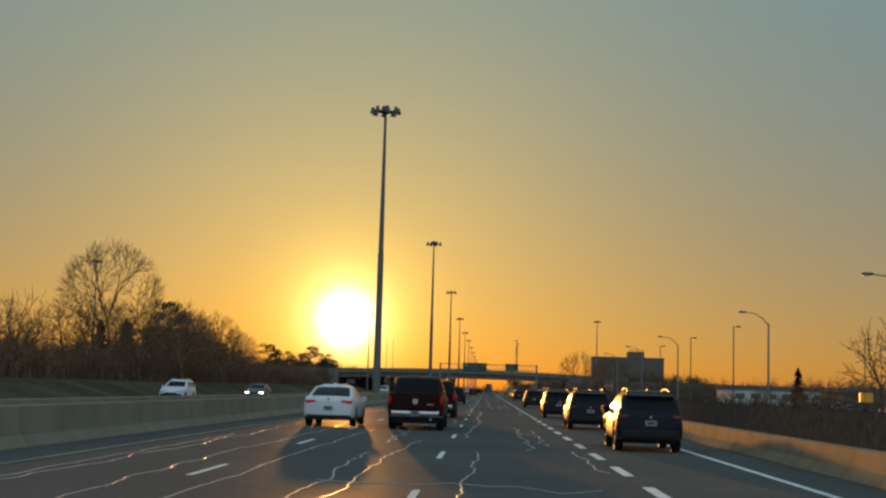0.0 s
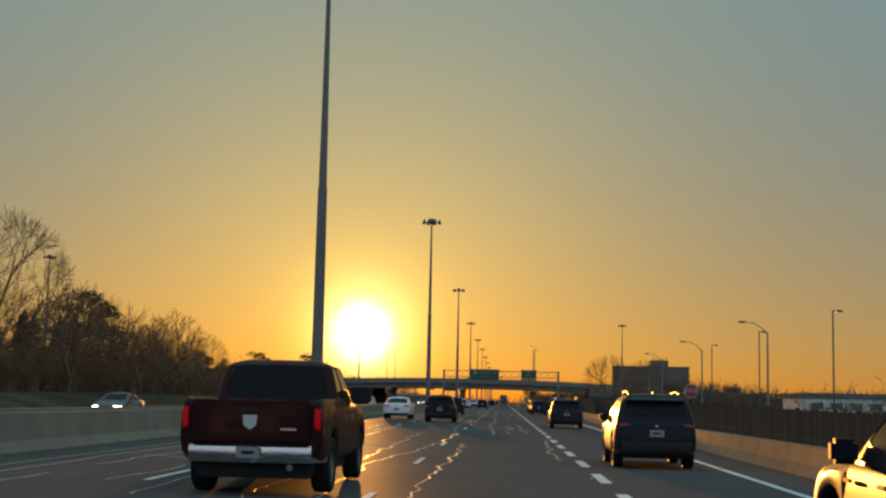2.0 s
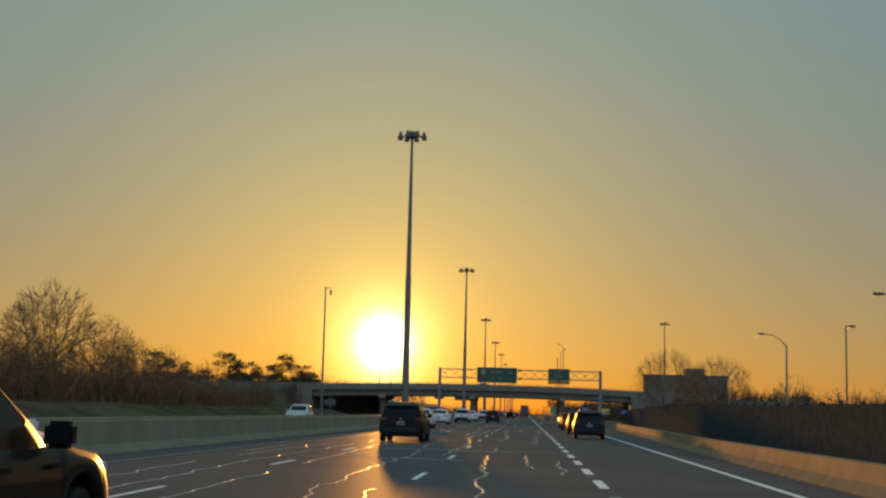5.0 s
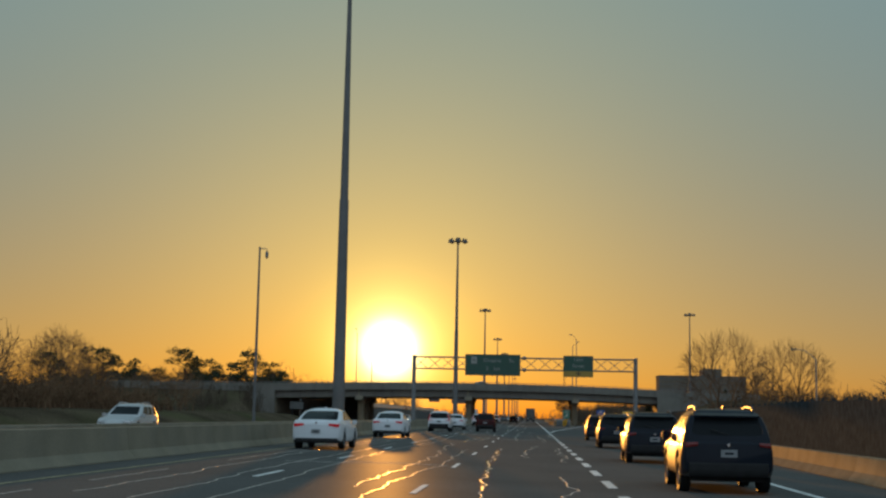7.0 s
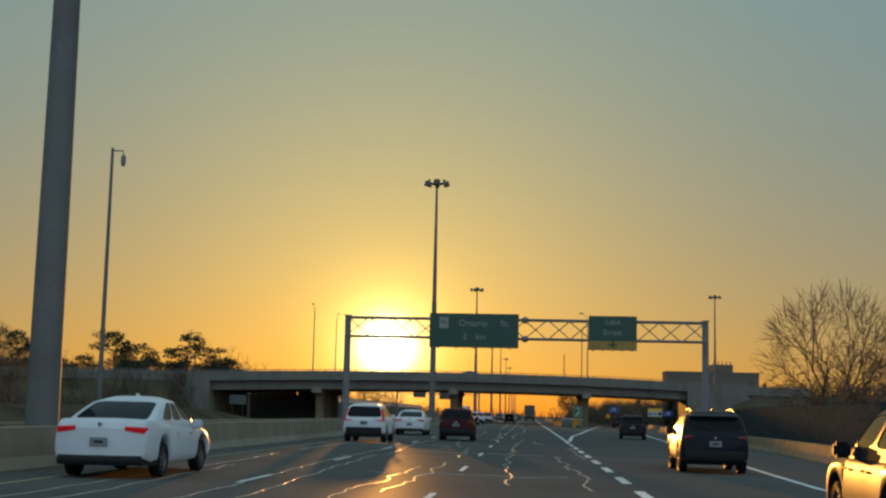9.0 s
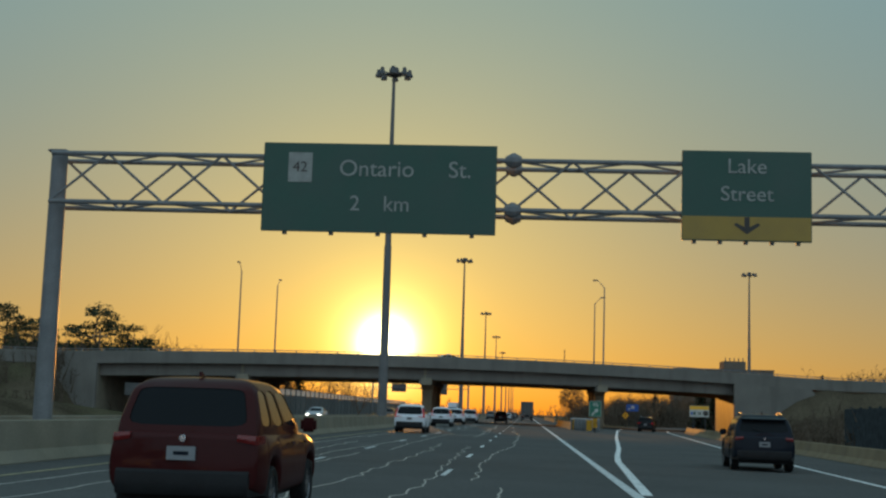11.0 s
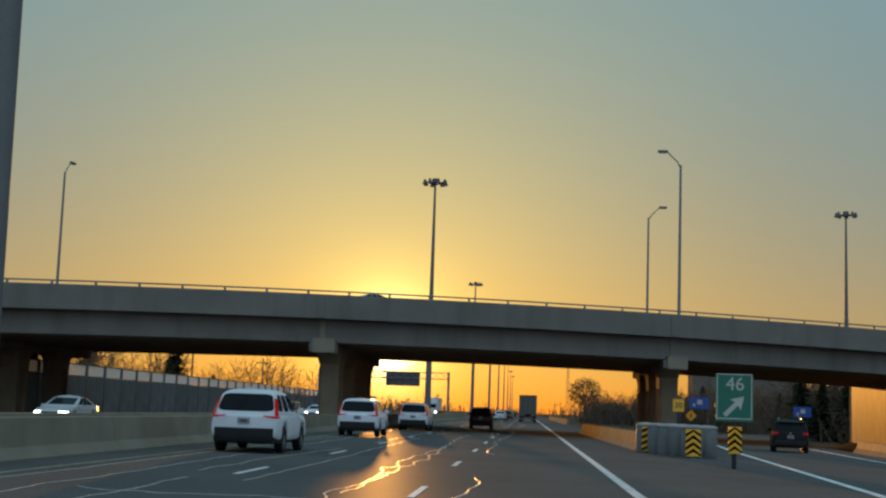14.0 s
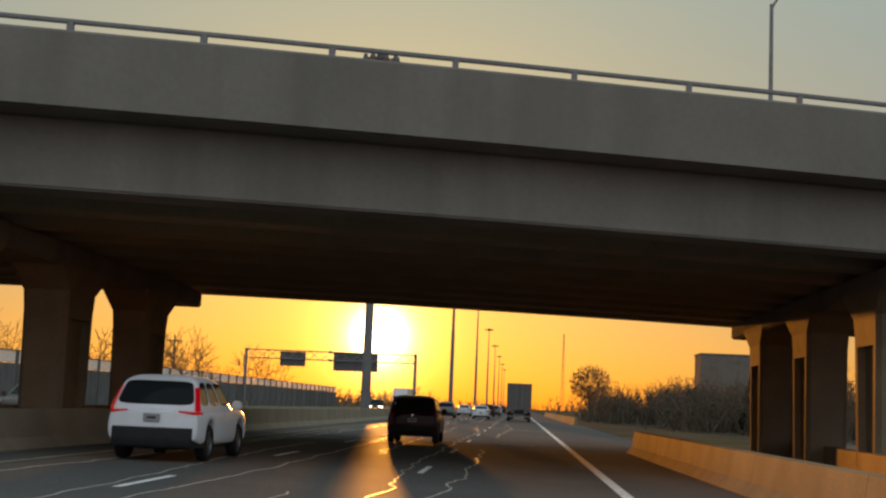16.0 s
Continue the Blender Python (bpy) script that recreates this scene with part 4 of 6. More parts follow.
    for k in range(K - 1):
        for c in range(tot):
            if (k, c) not in opened:
                bm.faces.new((vv[k][c], vv[k][(c + 1) % tot], vv[k + 1][(c + 1) % tot], vv[k + 1][c]))
    # roof crown
    cx = sum((p for p in grid[-1]), Vector()) / tot
    inner = [bm.verts.new(cx + (p - cx) * 0.82 + Vector((0, 0, 0.035))) for p in grid[-1]]
    inner2 = [bm.verts.new(cx + (p - cx) * 0.45 + Vector((0, 0, 0.055))) for p in grid[-1]]
    for c in range(tot):
        d = (c + 1) % tot
        bm.faces.new((vv[-1][c], vv[-1][d], inner[d], inner[c]))
        bm.faces.new((inner[c], inner[d], inner2[d], inner2[c]))
    bm.faces.new(inner2)
    bmesh.ops.recalc_face_normals(bm, faces=bm.faces)
    rounded(part("cabin", bm, paint, v, smooth=True), near)
    for nm, ll in spans.items():
        for a, b in ll:
            bm = bmesh.new()
            pv = {}
            for k in range(1, K - 1):
                for c in range(a, b + 1):
                    p = grid[k][c % tot]
                    q = cx.copy()
                    q.z = p.z
                    pv[(k, c)] = bm.verts.new(p + (q - p).normalized() * 0.012)
            for k in range(1, K - 2):
                for c in range(a, b):
                    bm.faces.new((pv[(k, c)], pv[(k, c + 1)], pv[(k + 1, c + 1)], pv[(k + 1, c)]))
            bmesh.ops.recalc_face_normals(bm, faces=bm.faces)
            rounded(part(nm, bm, GLASS, v, smooth=True), near)
    # dark floor and seats seen through nothing but the gaps
    rounded_box_part("underbody", v, TRIM, -hw * 0.78, hw * 0.78, -hl + 0.25, hl - 0.3, 0.24, 0.5, 0.03)
    # wheels
    ty, rm = wheel_meshes(wr, ww)
    for c in wy:
        for sx in (1, -1):
            m = Matrix.Translation((sx * (hw - ww / 2 - 0.015), c, wr)) @ Matrix.Rotation(0 if sx > 0 else math.pi, 4, "Z")
            t = piece("tyre", ty, v, m)
            piece("rim", rm, t, Matrix())
    # bumpers, plate, lamps
    rear = -hl
    bz0, bz1 = s.get("bumper", (0.34, 0.62))
    for end, sg in ((rear, 1), (hl, -1)):
        bm = bmesh.new()
        prof = [(-0.045, bz0 + 0.04), (-0.065, (bz0 + bz1) / 2), (-0.045, bz1 - 0.03), (0.0, bz1), (0.12, bz1), (0.12, bz0), (0.0, bz0)]
        st = []
        for k in range(15):
            c = -1 + k / 7
            st.append((c, 0.24 * abs(c) ** 7))
        sf = surface(-sg)
        rr = [[bm.verts.new((c * hw * 0.97, sf(c * hw * 0.97, pz) + sg * (py * 0.7 + 0.004), pz)) for py, pz in prof] for c, sw in st]
        for a, b in zip(rr, rr[1:]):
            for j in range(7):
                bm.faces.new((a[j], a[(j + 1) % 7], b[(j + 1) % 7], b[j]))
        bm.faces.new(rr[0])
        bm.faces.new(rr[-1])
        bmesh.ops.recalc_face_normals(bm, faces=bm.faces)
        part("rear_bumper" if sg > 0 else "front_bumper", bm, s.get("bumper_mat", TRIM) if sg > 0 else TRIM, v, smooth=True)
    tz0, tz1, tx = s["tail"]
    tail_mat = TAIL if lit_tail else TAIL_OFF
    for sx in (1, -1):
        part("tail_lamp", curved_lamp(sx * tx, sx * hw * s.get("lamp_out", 0.955), tz0, tz1, surface(-1), 0.05, 1, s.get("lamp_taper", 0.04)), tail_mat, v, "red tail lamp", smooth=True)
        hz = s.get("head", (0.68, 0.82, 0.42))
        part("headlamp", curved_lamp(sx * hz[2], sx * hw * 0.93, hz[0], hz[1], surface(1), 0.05, -1), HEAD if lit_head else HEAD_OFF, v, smooth=True)
    if s.get("bracket_lamps"):
        # upright lamp strips beside the rear window
        for sx in (1, -1):
            bm = bmesh.new()
            rows = []
            for k in range(6):
                f = k / 5
                z = 0.98 + 0.46 * f
                w = float(np.interp(z, z0s, cw))
                yr = float(np.interp(z, z0s, fr))
                rows.append([bm.verts.new((sx * (w * 0.97 - 0.04 + 0.015 * f), yr + 0.05, z)), bm.verts.new((sx * (w * 0.97 - 0.02), yr + 0.055, z)), bm.verts.new((sx * (w + 0.012), yr + 0.17, z))])
            for a, b in zip(rows, rows[1:]):
                bm.faces.new((a[0], a[1], b[1], b[0]))
                bm.faces.new((a[1], a[2], b[2], b[1]))
            bmesh.ops.solidify(bm, geom=list(bm.faces), thickness=0.03)
            bmesh.ops.recalc_face_normals(bm, faces=bm.faces)
            part("tail_lamp", bm, tail_mat, v, "tall red tail lamp beside the rear window", smooth=True)
    pz = s.get("plate", 0.78)
    p = rounded_box_part("number_plate", v, PLATE, -0.16, 0.16, surface(-1)(0, pz) - 0.032 - s.get("plate_out", 0), surface(-1)(0, pz) - 0.014 - s.get("plate_out", 0), pz - 0.075, pz + 0.075, 0.003)
    part("plate_bar", box(-0.085, 0.085, surface(-1)(0, pz) - 0.036 - s.get("plate_out", 0), surface(-1)(0, pz) - 0.0325 - s.get("plate_out", 0), pz - 0.02, pz + 0.02), NAVY_PAINT, p)
    part("grille", box(-hw * 0.5, hw * 0.5, hl - 0.02, hl + 0.02, s.get("grille", (0.5, 0.7))[0], s.get("grille", (0.5, 0.7))[1], bevel=0.015), TRIM, v)
    # mirrors, handles
    my, mz = s["mirror"]
    ms = s.get("mirror_size", 1.0)
    for sx in (1, -1):
        a = sx * hw * 0.93
        b = sx * (hw + 0.14 * ms)
        rounded_box_part("side_mirror", v, s.get("mirror_mat", paint), min(a, b), max(a, b), my - 0.07 * ms, my + 0.07 * ms, mz - 0.02, mz + 0.15 * ms + 0.02, 0.035)
        for hy in s.get("handles", (-0.15, 0.75)):
            hx = sx * hw * 0.99
            rounded_box_part("door_handle", v, s.get("handle_mat", paint), min(hx, hx + sx * 0.025), max(hx, hx + sx * 0.025), hy - 0.1, hy + 0.1, s["handle_z"] - 0.018, s["handle_z"] + 0.018, 0.008)
    if rails:
        for sx in (1, -1):
            x = sx * (cw[-1] * 0.93)
            ya, yb, z = fr[-1] + 0.15, ff[-1] - 0.15, z0s[-1] + 0.02
            part("roof_rail", tube([(x, ya, z), (x, ya + 0.1, z + 0.06), (x, (ya + yb) / 2, z + 0.075), (x, yb - 0.15, z + 0.06), (x, yb, z)], 0.024, 6), s.get("rail_mat", SILVER_PAINT), v, smooth=True)
    if rails:
        zr, yr, wr2 = z0s[-2], fr[-2], cw[-2] * 0.9
        bm = bmesh.new()
        add_strip(bm, [(-0.17, 0.0), (0.12, 0.06), (0.12, 0.015), (-0.15, -0.035)], [((c * wr2, yr + 0.1 * c * c, zr), (0, 1, 0)) for c in (-1, -0.6, -0.2, 0.2, 0.6, 1)])
        bmesh.ops.recalc_face_normals(bm, faces=bm.faces)
        part("rear_spoiler", bm, paint, v)
        part("rear_wiper", tube([(0.0, fr[1] - 0.03, z0s[1] + 0.02), (-0.34, fr[2] - 0.02, z0s[2] + 0.01)], 0.012, 5), TRIM, v)
    if s.get("fin", True):
        yy = fr[-1] + 0.3
        bm = bmesh.new()
        pr = [(-0.09, 0), (0.11, 0), (-0.05, 0.06), (-0.085, 0.06)]
        a = [bm.verts.new((0.018, yy + y, z0s[-1] + 0.05 + z)) for y, z in pr]
        b = [bm.verts.new((-0.018, yy + y, z0s[-1] + 0.05 + z)) for y, z in pr]
        bm.faces.new(a)
        bm.faces.new(b[::-1])
        for k in range(4):
            bm.faces.new((a[k], b[k], b[(k + 1) % 4], a[(k + 1) % 4]))
        bmesh.ops.recalc_face_normals(bm, faces=bm.faces)
        part("roof_antenna", bm, paint, v)
    em = s.get("emblem")
    if em:
        part("emblem", spin([(0, -0.006), (0.036, -0.006), (0.04, 0), (0.036, 0.006), (0, 0.006)], 16, Matrix.Translation((0, surface(-1)(0, em) - 0.012, em)) @ Matrix.Rotation(radians(90), 4, "X")), CHROME, v)
    return v


SUV = dict(L=4.6, W=1.85, H=1.7, axles=(-1.33, 1.35), sill=0.30, belt=[(-2.3, 1.02), (-2.2, 1.06), (-1, 1.04), (0.85, 1.03), (1.1, 1.04), (1.9, 0.95), (2.2, 0.84), (2.3, 0.74)],
           cab_z=[1.02, 1.15, 1.26, 1.37, 1.47, 1.54, 1.635], cab_rear=[-2.24, -2.19, -2.12, -2.05, -1.98, -1.93, -1.74], cab_front=[1.08, 0.9, 0.68, 0.48, 0.32, 0.2, 0.0],
           cab_w=[0.875, 0.855, 0.825, 0.79, 0.75, 0.72, 0.61], tail=(0.90, 1.015, 0.6), plate=0.80, mirror=(0.72, 1.04), handle_z=0.90, wheel=(0.36, 0.23), emblem=0.96, head=(0.74, 0.88, 0.45))
CRV = dict(SUV, L=4.7, W=1.87, cab_z=[1.0, 1.09, 1.22, 1.35, 1.47, 1.555, 1.635], belt=[(-2.35, 0.98), (-2.25, 1.03), (-1, 1.02), (0.85, 1.03), (1.1, 1.04), (1.95, 0.98), (2.25, 0.88), (2.35, 0.76)],
           cab_rear=[-2.29, -2.24, -2.16, -2.08, -2.0, -1.94, -1.78], tail=(0.905, 0.985, 0.5), lamp_taper=0.06, plate=0.84, emblem=0.0, bumper=(0.28, 0.66), pillar=0.92, bracket_lamps=True, axles=(-1.33, 1.37))
SEDAN = dict(L=4.92, W=1.85, H=1.46, axles=(-1.38, 1.45), sill=0.24, belt=[(-2.46, 0.93), (-2.38, 1.04), (-2.1, 1.06), (-1.6, 1.03), (-0.5, 0.98), (0.9, 0.95), (1.2, 0.94), (2.0, 0.82), (2.35, 0.7), (2.46, 0.6)],
             cab_z=[0.95, 1.05, 1.14, 1.24, 1.33, 1.395, 1.455], cab_rear=[-2.12, -1.94, -1.7, -1.42, -1.14, -0.92, -0.5], cab_front=[1.3, 1.08, 0.84, 0.58, 0.36, 0.2, -0.05],
             cab_w=[0.87, 0.845, 0.81, 0.77, 0.73, 0.695, 0.56], tail=(0.80, 0.94, 0.46), lamp_taper=0.07, plate=0.66, mirror=(0.78, 0.90), handle_z=0.80, wheel=(0.335, 0.22), emblem=0.97, head=(0.6, 0.72, 0.45),
             bumper=(0.24, 0.42), side=[0, 0.16, 0.40, 0.43, 0.66, 0.69, 0.95, 1], handles=(-0.45, 0.5), rear_taper=0.1)
HATCH = dict(SUV, L=4.15, W=1.78, axles=(-1.22, 1.25), belt=[(-2.07, 1.0), (-1.98, 1.03), (-1, 1.02), (0.7, 1.0), (1.0, 1.0), (1.7, 0.92), (1.98, 0.82), (2.07, 0.72)],
             cab_z=[1.0, 1.1, 1.22, 1.34, 1.45, 1.52, 1.6], cab_rear=[-2.0, -1.97, -1.92, -1.87, -1.82, -1.78, -1.62], cab_front=[0.95, 0.86, 0.62, 0.4, 0.24, 0.14, 0.0],
             cab_w=[0.82, 0.815, 0.79, 0.76, 0.73, 0.70, 0.62], wheel=(0.33, 0.21))
PICKUP = dict(L=5.82, W=2.02, H=1.9, axles=(-1.72, 1.85), sill=0.42, bed=(-2.78, -1.02), belt=[(-2.91, 1.30), (-2.8, 1.34), (-1.1, 1.34), (-1.0, 1.30), (0.9, 1.26), (1.25, 1.26), (2.5, 1.17), (2.8, 1.05), (2.91, 0.9)],
              cab_z=[1.26, 1.34, 1.48, 1.62, 1.74, 1.83, 1.87], cab_rear=[-1.04, -1.03, -1.0, -0.96, -0.92, -0.88, -0.76], cab_front=[1.35, 1.24, 1.0, 0.76, 0.58, 0.46, 0.3],
              cab_w=[0.94, 0.93, 0.90, 0.865, 0.83, 0.80, 0.72], lean=0.0, lamp_out=0.965, tail=(0.90, 1.20, 0.87), plate=0.60, plate_out=0.08, mirror=(1.05, 1.28), mirror_size=1.6, mirror_mat=TRIM, handle_z=1.08,
              wheel=(0.40, 0.275), emblem=0.0, head=(0.86, 1.06, 0.55), bumper=(0.46, 0.70), bumper_mat=CHROME, handles=(-0.55, 0.35), handle_mat=CHROME, side=[0, 0.06, 0.42, 0.48, 0.93, 1], fin=False,
              rear_taper=0.03, grille=(0.72, 1.05), shoulder=0.95)


def set_down(v, x, y, turn=0.0, z=None):
    v.matrix_basis = Matrix.Translation((x, y, road_z(x) if z is None else z)) @ Matrix.Rotation(radians(turn), 4, "Z")
    return v


def build_pickup():
    v = build_vehicle("pickup_truck", "maroon crew cab pickup truck with a chrome rear bumper", "pickup truck", PICKUP, MAROON_PAINT, lit_tail=True)
    rear = -2.91
    part("tailgate", box(-0.80, 0.80, rear - 0.03, rear + 0.1, 0.74, 1.30, bevel=0.02), MAROON_PAINT, v, smooth=True)
    part("tailgate_handle", box(-0.13, 0.13, rear - 0.045, rear - 0.028, 1.14, 1.2, bevel=0.008), TRIM, v)
    bm = bmesh.new()
    f = bm.faces.new([bm.verts.new((x, rear - 0.034, z)) for x, z in ((-0.1, 1.1), (0.1, 1.1), (0.085, 0.96), (0, 0.9), (-0.085, 0.96))])
    bmesh.ops.solidify(bm, geom=[f], thickness=0.012)
    bmesh.ops.recalc_face_normals(bm, faces=bm.faces)
    part("badge", bm, SILVER_PAINT, v)
    part("badge_strip", box(0.42, 0.64, rear - 0.036, rear - 0.03, 0.9, 0.93), CHROME, v)
    part("exhaust_pipe", tube([(0.55, rear + 0.5, 0.4), (0.55, rear + 0.02, 0.4)], 0.045, 10), CHROME, v)
    part("roof_lamp", box(-0.14, 0.14, -0.84, -0.78, 1.83, 1.87, bevel=0.01), TAIL_OFF, v)
    return v


def build_trailer_truck(label, x, y, turn=0, z=None):
    face = -1 if turn else 1
    v = thing("box_truck", label, "truck", group="vehicles on the highway")
    part("cargo_box", box(-1.28, 1.28, -6.5, 6.0, 1.15, 3.95, bevel=0.03), PALE_BOX if face < 0 else TRUCK_GREY, v)
    for sx in (-1, 1):
        part("rear_door", box(min(sx * 0.03, sx * 1.2), max(sx * 0.03, sx * 1.2), -6.54, -6.5, 1.25, 3.85, bevel=0.01), TRUCK_GREY, v)
        part("lock_rod", tube([(sx * 0.3, -6.57, 1.25), (sx * 0.3, -6.57, 3.85)], 0.02, 6), STEEL, v)
        part("tail_lamp", box(min(sx * 0.8, sx * 1.1), max(sx * 0.8, sx * 1.1), -6.56, -6.5, 1.0, 1.12, bevel=0.01), TAIL_OFF, v)
        part("mud_flap", box(min(sx * 0.55, sx * 1.2), max(sx * 0.55, sx * 1.2), -5.9, -5.88, 0.25, 0.9), RUBBER, v)
    part("underride_bar", box(-1.15, 1.15, -6.5, -6.4, 0.5, 0.62, bevel=0.02), STEEL, v)
    part("chassis", box(-0.5, 0.5, -6.3, 8.5, 0.8, 1.13, bevel=0.02), TRIM, v)
    bm = bmesh.new()
    add_box(bm, -1.2, 1.2, 6.4, 8.6, 0.6, 2.9, bevel=0.12)
    part("cab", bm, WHITE_PAINT, v, smooth=True)
    part("windscreen", box(-1.05, 1.05, 8.58, 8.63, 1.75, 2.6, bevel=0.02), GLASS, v)
    part("sleeper", box(-1.22, 1.22, 6.3, 7.5, 2.6, 3.8, bevel=0.15), WHITE_PAINT, v, smooth=True)
    for sx in (-1, 1):
        part("headlamp", box(min(sx * 0.75, sx * 1.1), max(sx * 0.75, sx * 1.1), 8.6, 8.66, 0.8, 1.0, bevel=0.02), HEAD if turn == 180 else HEAD_OFF, v)
    part("bumper", box(-1.2, 1.2, 8.55, 8.72, 0.4, 0.75, bevel=0.04), CHROME, v)
    ty, rm = wheel_meshes(0.5, 0.3)
    for c in (-5.2, -4.0, 5.0, 7.9):
        for sx in (1, -1):
            t = piece("tyre", ty, v, Matrix.Translation((sx * 1.08, c, 0.5)) @ Matrix.Rotation(0 if sx > 0 else math.pi, 4, "Z"))
            piece("rim", rm, t, Matrix())
    set_down(v, x, y, turn, z)


def build_traffic():
    pickup = build_pickup()
    set_down(pickup, -3.35, 68.3)
    set_down(copy_thing(pickup, Matrix()), -3.3, 48.5)
    rav = build_vehicle("suv", "dark blue compact suv with grey roof rails", "suv", dict(SUV, rail_mat=GREY_PAINT), NAVY_PAINT, rails=True)
    exit_lane = [(3.7, 37.6, 0), (3.6, 57.0, 0), (3.5, 79.3, -0.3), (3.65, 123.5, -0.5), (4.2, 201.5, -0.8), (4.35, 218.5, -1.0), (4.5, 239.5, -1.2), (4.85, 262.0, -1.2), (7.1, 317.0, -4)]
    black = build_vehicle("suv", "black suv with silver roof rails", "suv", dict(SUV, L=4.75, axles=(-1.38, 1.4), W=1.9), BLACK_PAINT, rails=True)
    sedan = build_vehicle("sedan", "white sedan with glowing red tail lamps", "car", SEDAN, WHITE_PAINT, lit_tail=True)
    crv = build_vehicle("suv", "white suv with a black lower bumper and red tail lamps", "suv", CRV, WHITE_PAINT, lit_tail=True)
    hatch = build_vehicle("hatchback", "dark red boxy compact hatchback", "car", HATCH, RED_PAINT)
    ramp = build_vehicle("suv", "black suv with lit tail lamps on the exit ramp", "suv", dict(SUV, W=1.82), BLACK_PAINT, lit_tail=True, rails=True)
    for first, places in ((rav, exit_lane), (black, [(-4.8, 178.8, 0), (-3.8, 130.0, 0)]), (sedan, [(-7.9, 249.9, 0), (-7.5, 222.5, 0), (-6.4, 48.2, 0), (-7.1, 138.0, 0), (-7.2, 304.0, 0)]),
                          (crv, [(-7.5, 415.5, 0), (-7.45, 392.0, 0), (-7.3, 283.0, 0), (-6.9, 355.0, 0), (-6.9, 437.0, 0)]),
                          (hatch, [(-3.5, 456.5, 0), (-3.8, 292.0, 0)]), (ramp, [(13.5, 424.5, -9)])):
        for i, (x, y, turn) in enumerate(places):
            set_down(copy_thing(first, Matrix()) if i else first, x, y, turn)
    build_trailer_truck("grey box trailer truck seen from its rear doors", 0.1, 552)
    build_trailer_truck("white tractor trailer coming the other way", -20.2, 640, 180)
    build_trailer_truck("white tractor trailer on the curving ramp", 39.5, 514, 128, -0.25)
    far = [("car", "silver sedan far ahead in the lane", SEDAN, SILVER_PAINT, -7.2, 586, 0, False), ("car", "white sedan far ahead in the lane", SEDAN, WHITE_PAINT, -4.0, 554, 0, False),
           ("suv", "grey suv far ahead in the lane", SUV, GREY_PAINT, -3.7, 610, 0, False), ("suv", "dark suv far ahead in the lane", SUV, BLACK_PAINT, -3.7, 700, 0, False),
           ("car", "silver hatchback far ahead in the lane", HATCH, SILVER_PAINT, -7.3, 700, 0, False),
           ("suv", "black suv far ahead in the next lane", SUV, BLACK_PAINT, -4.1, 590, 0, False), ("car", "white hatchback far ahead in the lane", HATCH, WHITE_PAINT, -3.9, 645, 0, False),
           ("suv", "grey suv far ahead near the median", SUV, GREY_PAINT, -7.3, 545, 0, False),
           ("suv", "white suv coming the other way", SUV, WHITE_PAINT, -24.2, 98, 180, False), ("car", "grey sedan coming with lit headlamps", SEDAN, GREY_PAINT, -22.6, 124, 180, True),
           ("car", "black sedan coming the other way", SEDAN, BLACK_PAINT, -19.6, 168, 180, True), ("suv", "silver suv coming the other way", SUV, SILVER_PAINT, -19.4, 236, 180, False),
           ("car", "silver sedan coming with lit headlamps under the overpass", SEDAN, SILVER_PAINT, -23.4, 421, 180, True), ("car", "grey hatchback coming the other way", HATCH, GREY_PAINT, -19.6, 462, 180, False),
           ("car", "white sedan coming with lit headlamps beyond the overpass", SEDAN, WHITE_PAINT, -23.4, 500, 180, True), ("suv", "black suv coming the other way beyond the overpass", SUV, BLACK_PAINT, -16.2, 560, 180, True)]
    made = {}
    for kind, label, spec, paint, x, y, turn, lit in far:
        key = (id(spec), paint.name, lit)
        if key in made:
            v = copy_thing(made[key], Matrix())
            v["label"] = label
        else:
            v = made[key] = build_vehicle("suv" if kind == "suv" else "car", label, kind, spec, paint, lit_head=lit, rails=(kind == "suv"), near=False)
        set_down(v, x, y, turn)
    # parked beyond the fence
    rng = random.Random(5)
    base = list(made.values())
    for i in range(11):
        v = copy_thing(base[i % len(base)], Matrix())
        v["label"] = "parked car in the lot behind the fence"
        v["group"] = "parked cars"
        set_down(v, 36 + rng.uniform(-1, 16), 96 + i * 11.5 + rng.uniform(-2, 2), rng.choice((80, 90, 100, 260, 275)), ground_z(45, 100 + i * 12) + 0.03)
    # one car on the overpass
    v = copy_thing(base[0], Matrix())
    v["label"] = "sedan crossing on the overpass deck"
    v.matrix_basis = Matrix.Translation(bp(-9.5, 4.0, 6.95)) @ Matrix.Rotation(math.atan(SKEW) - radians(90), 4, "Z")


build_traffic()


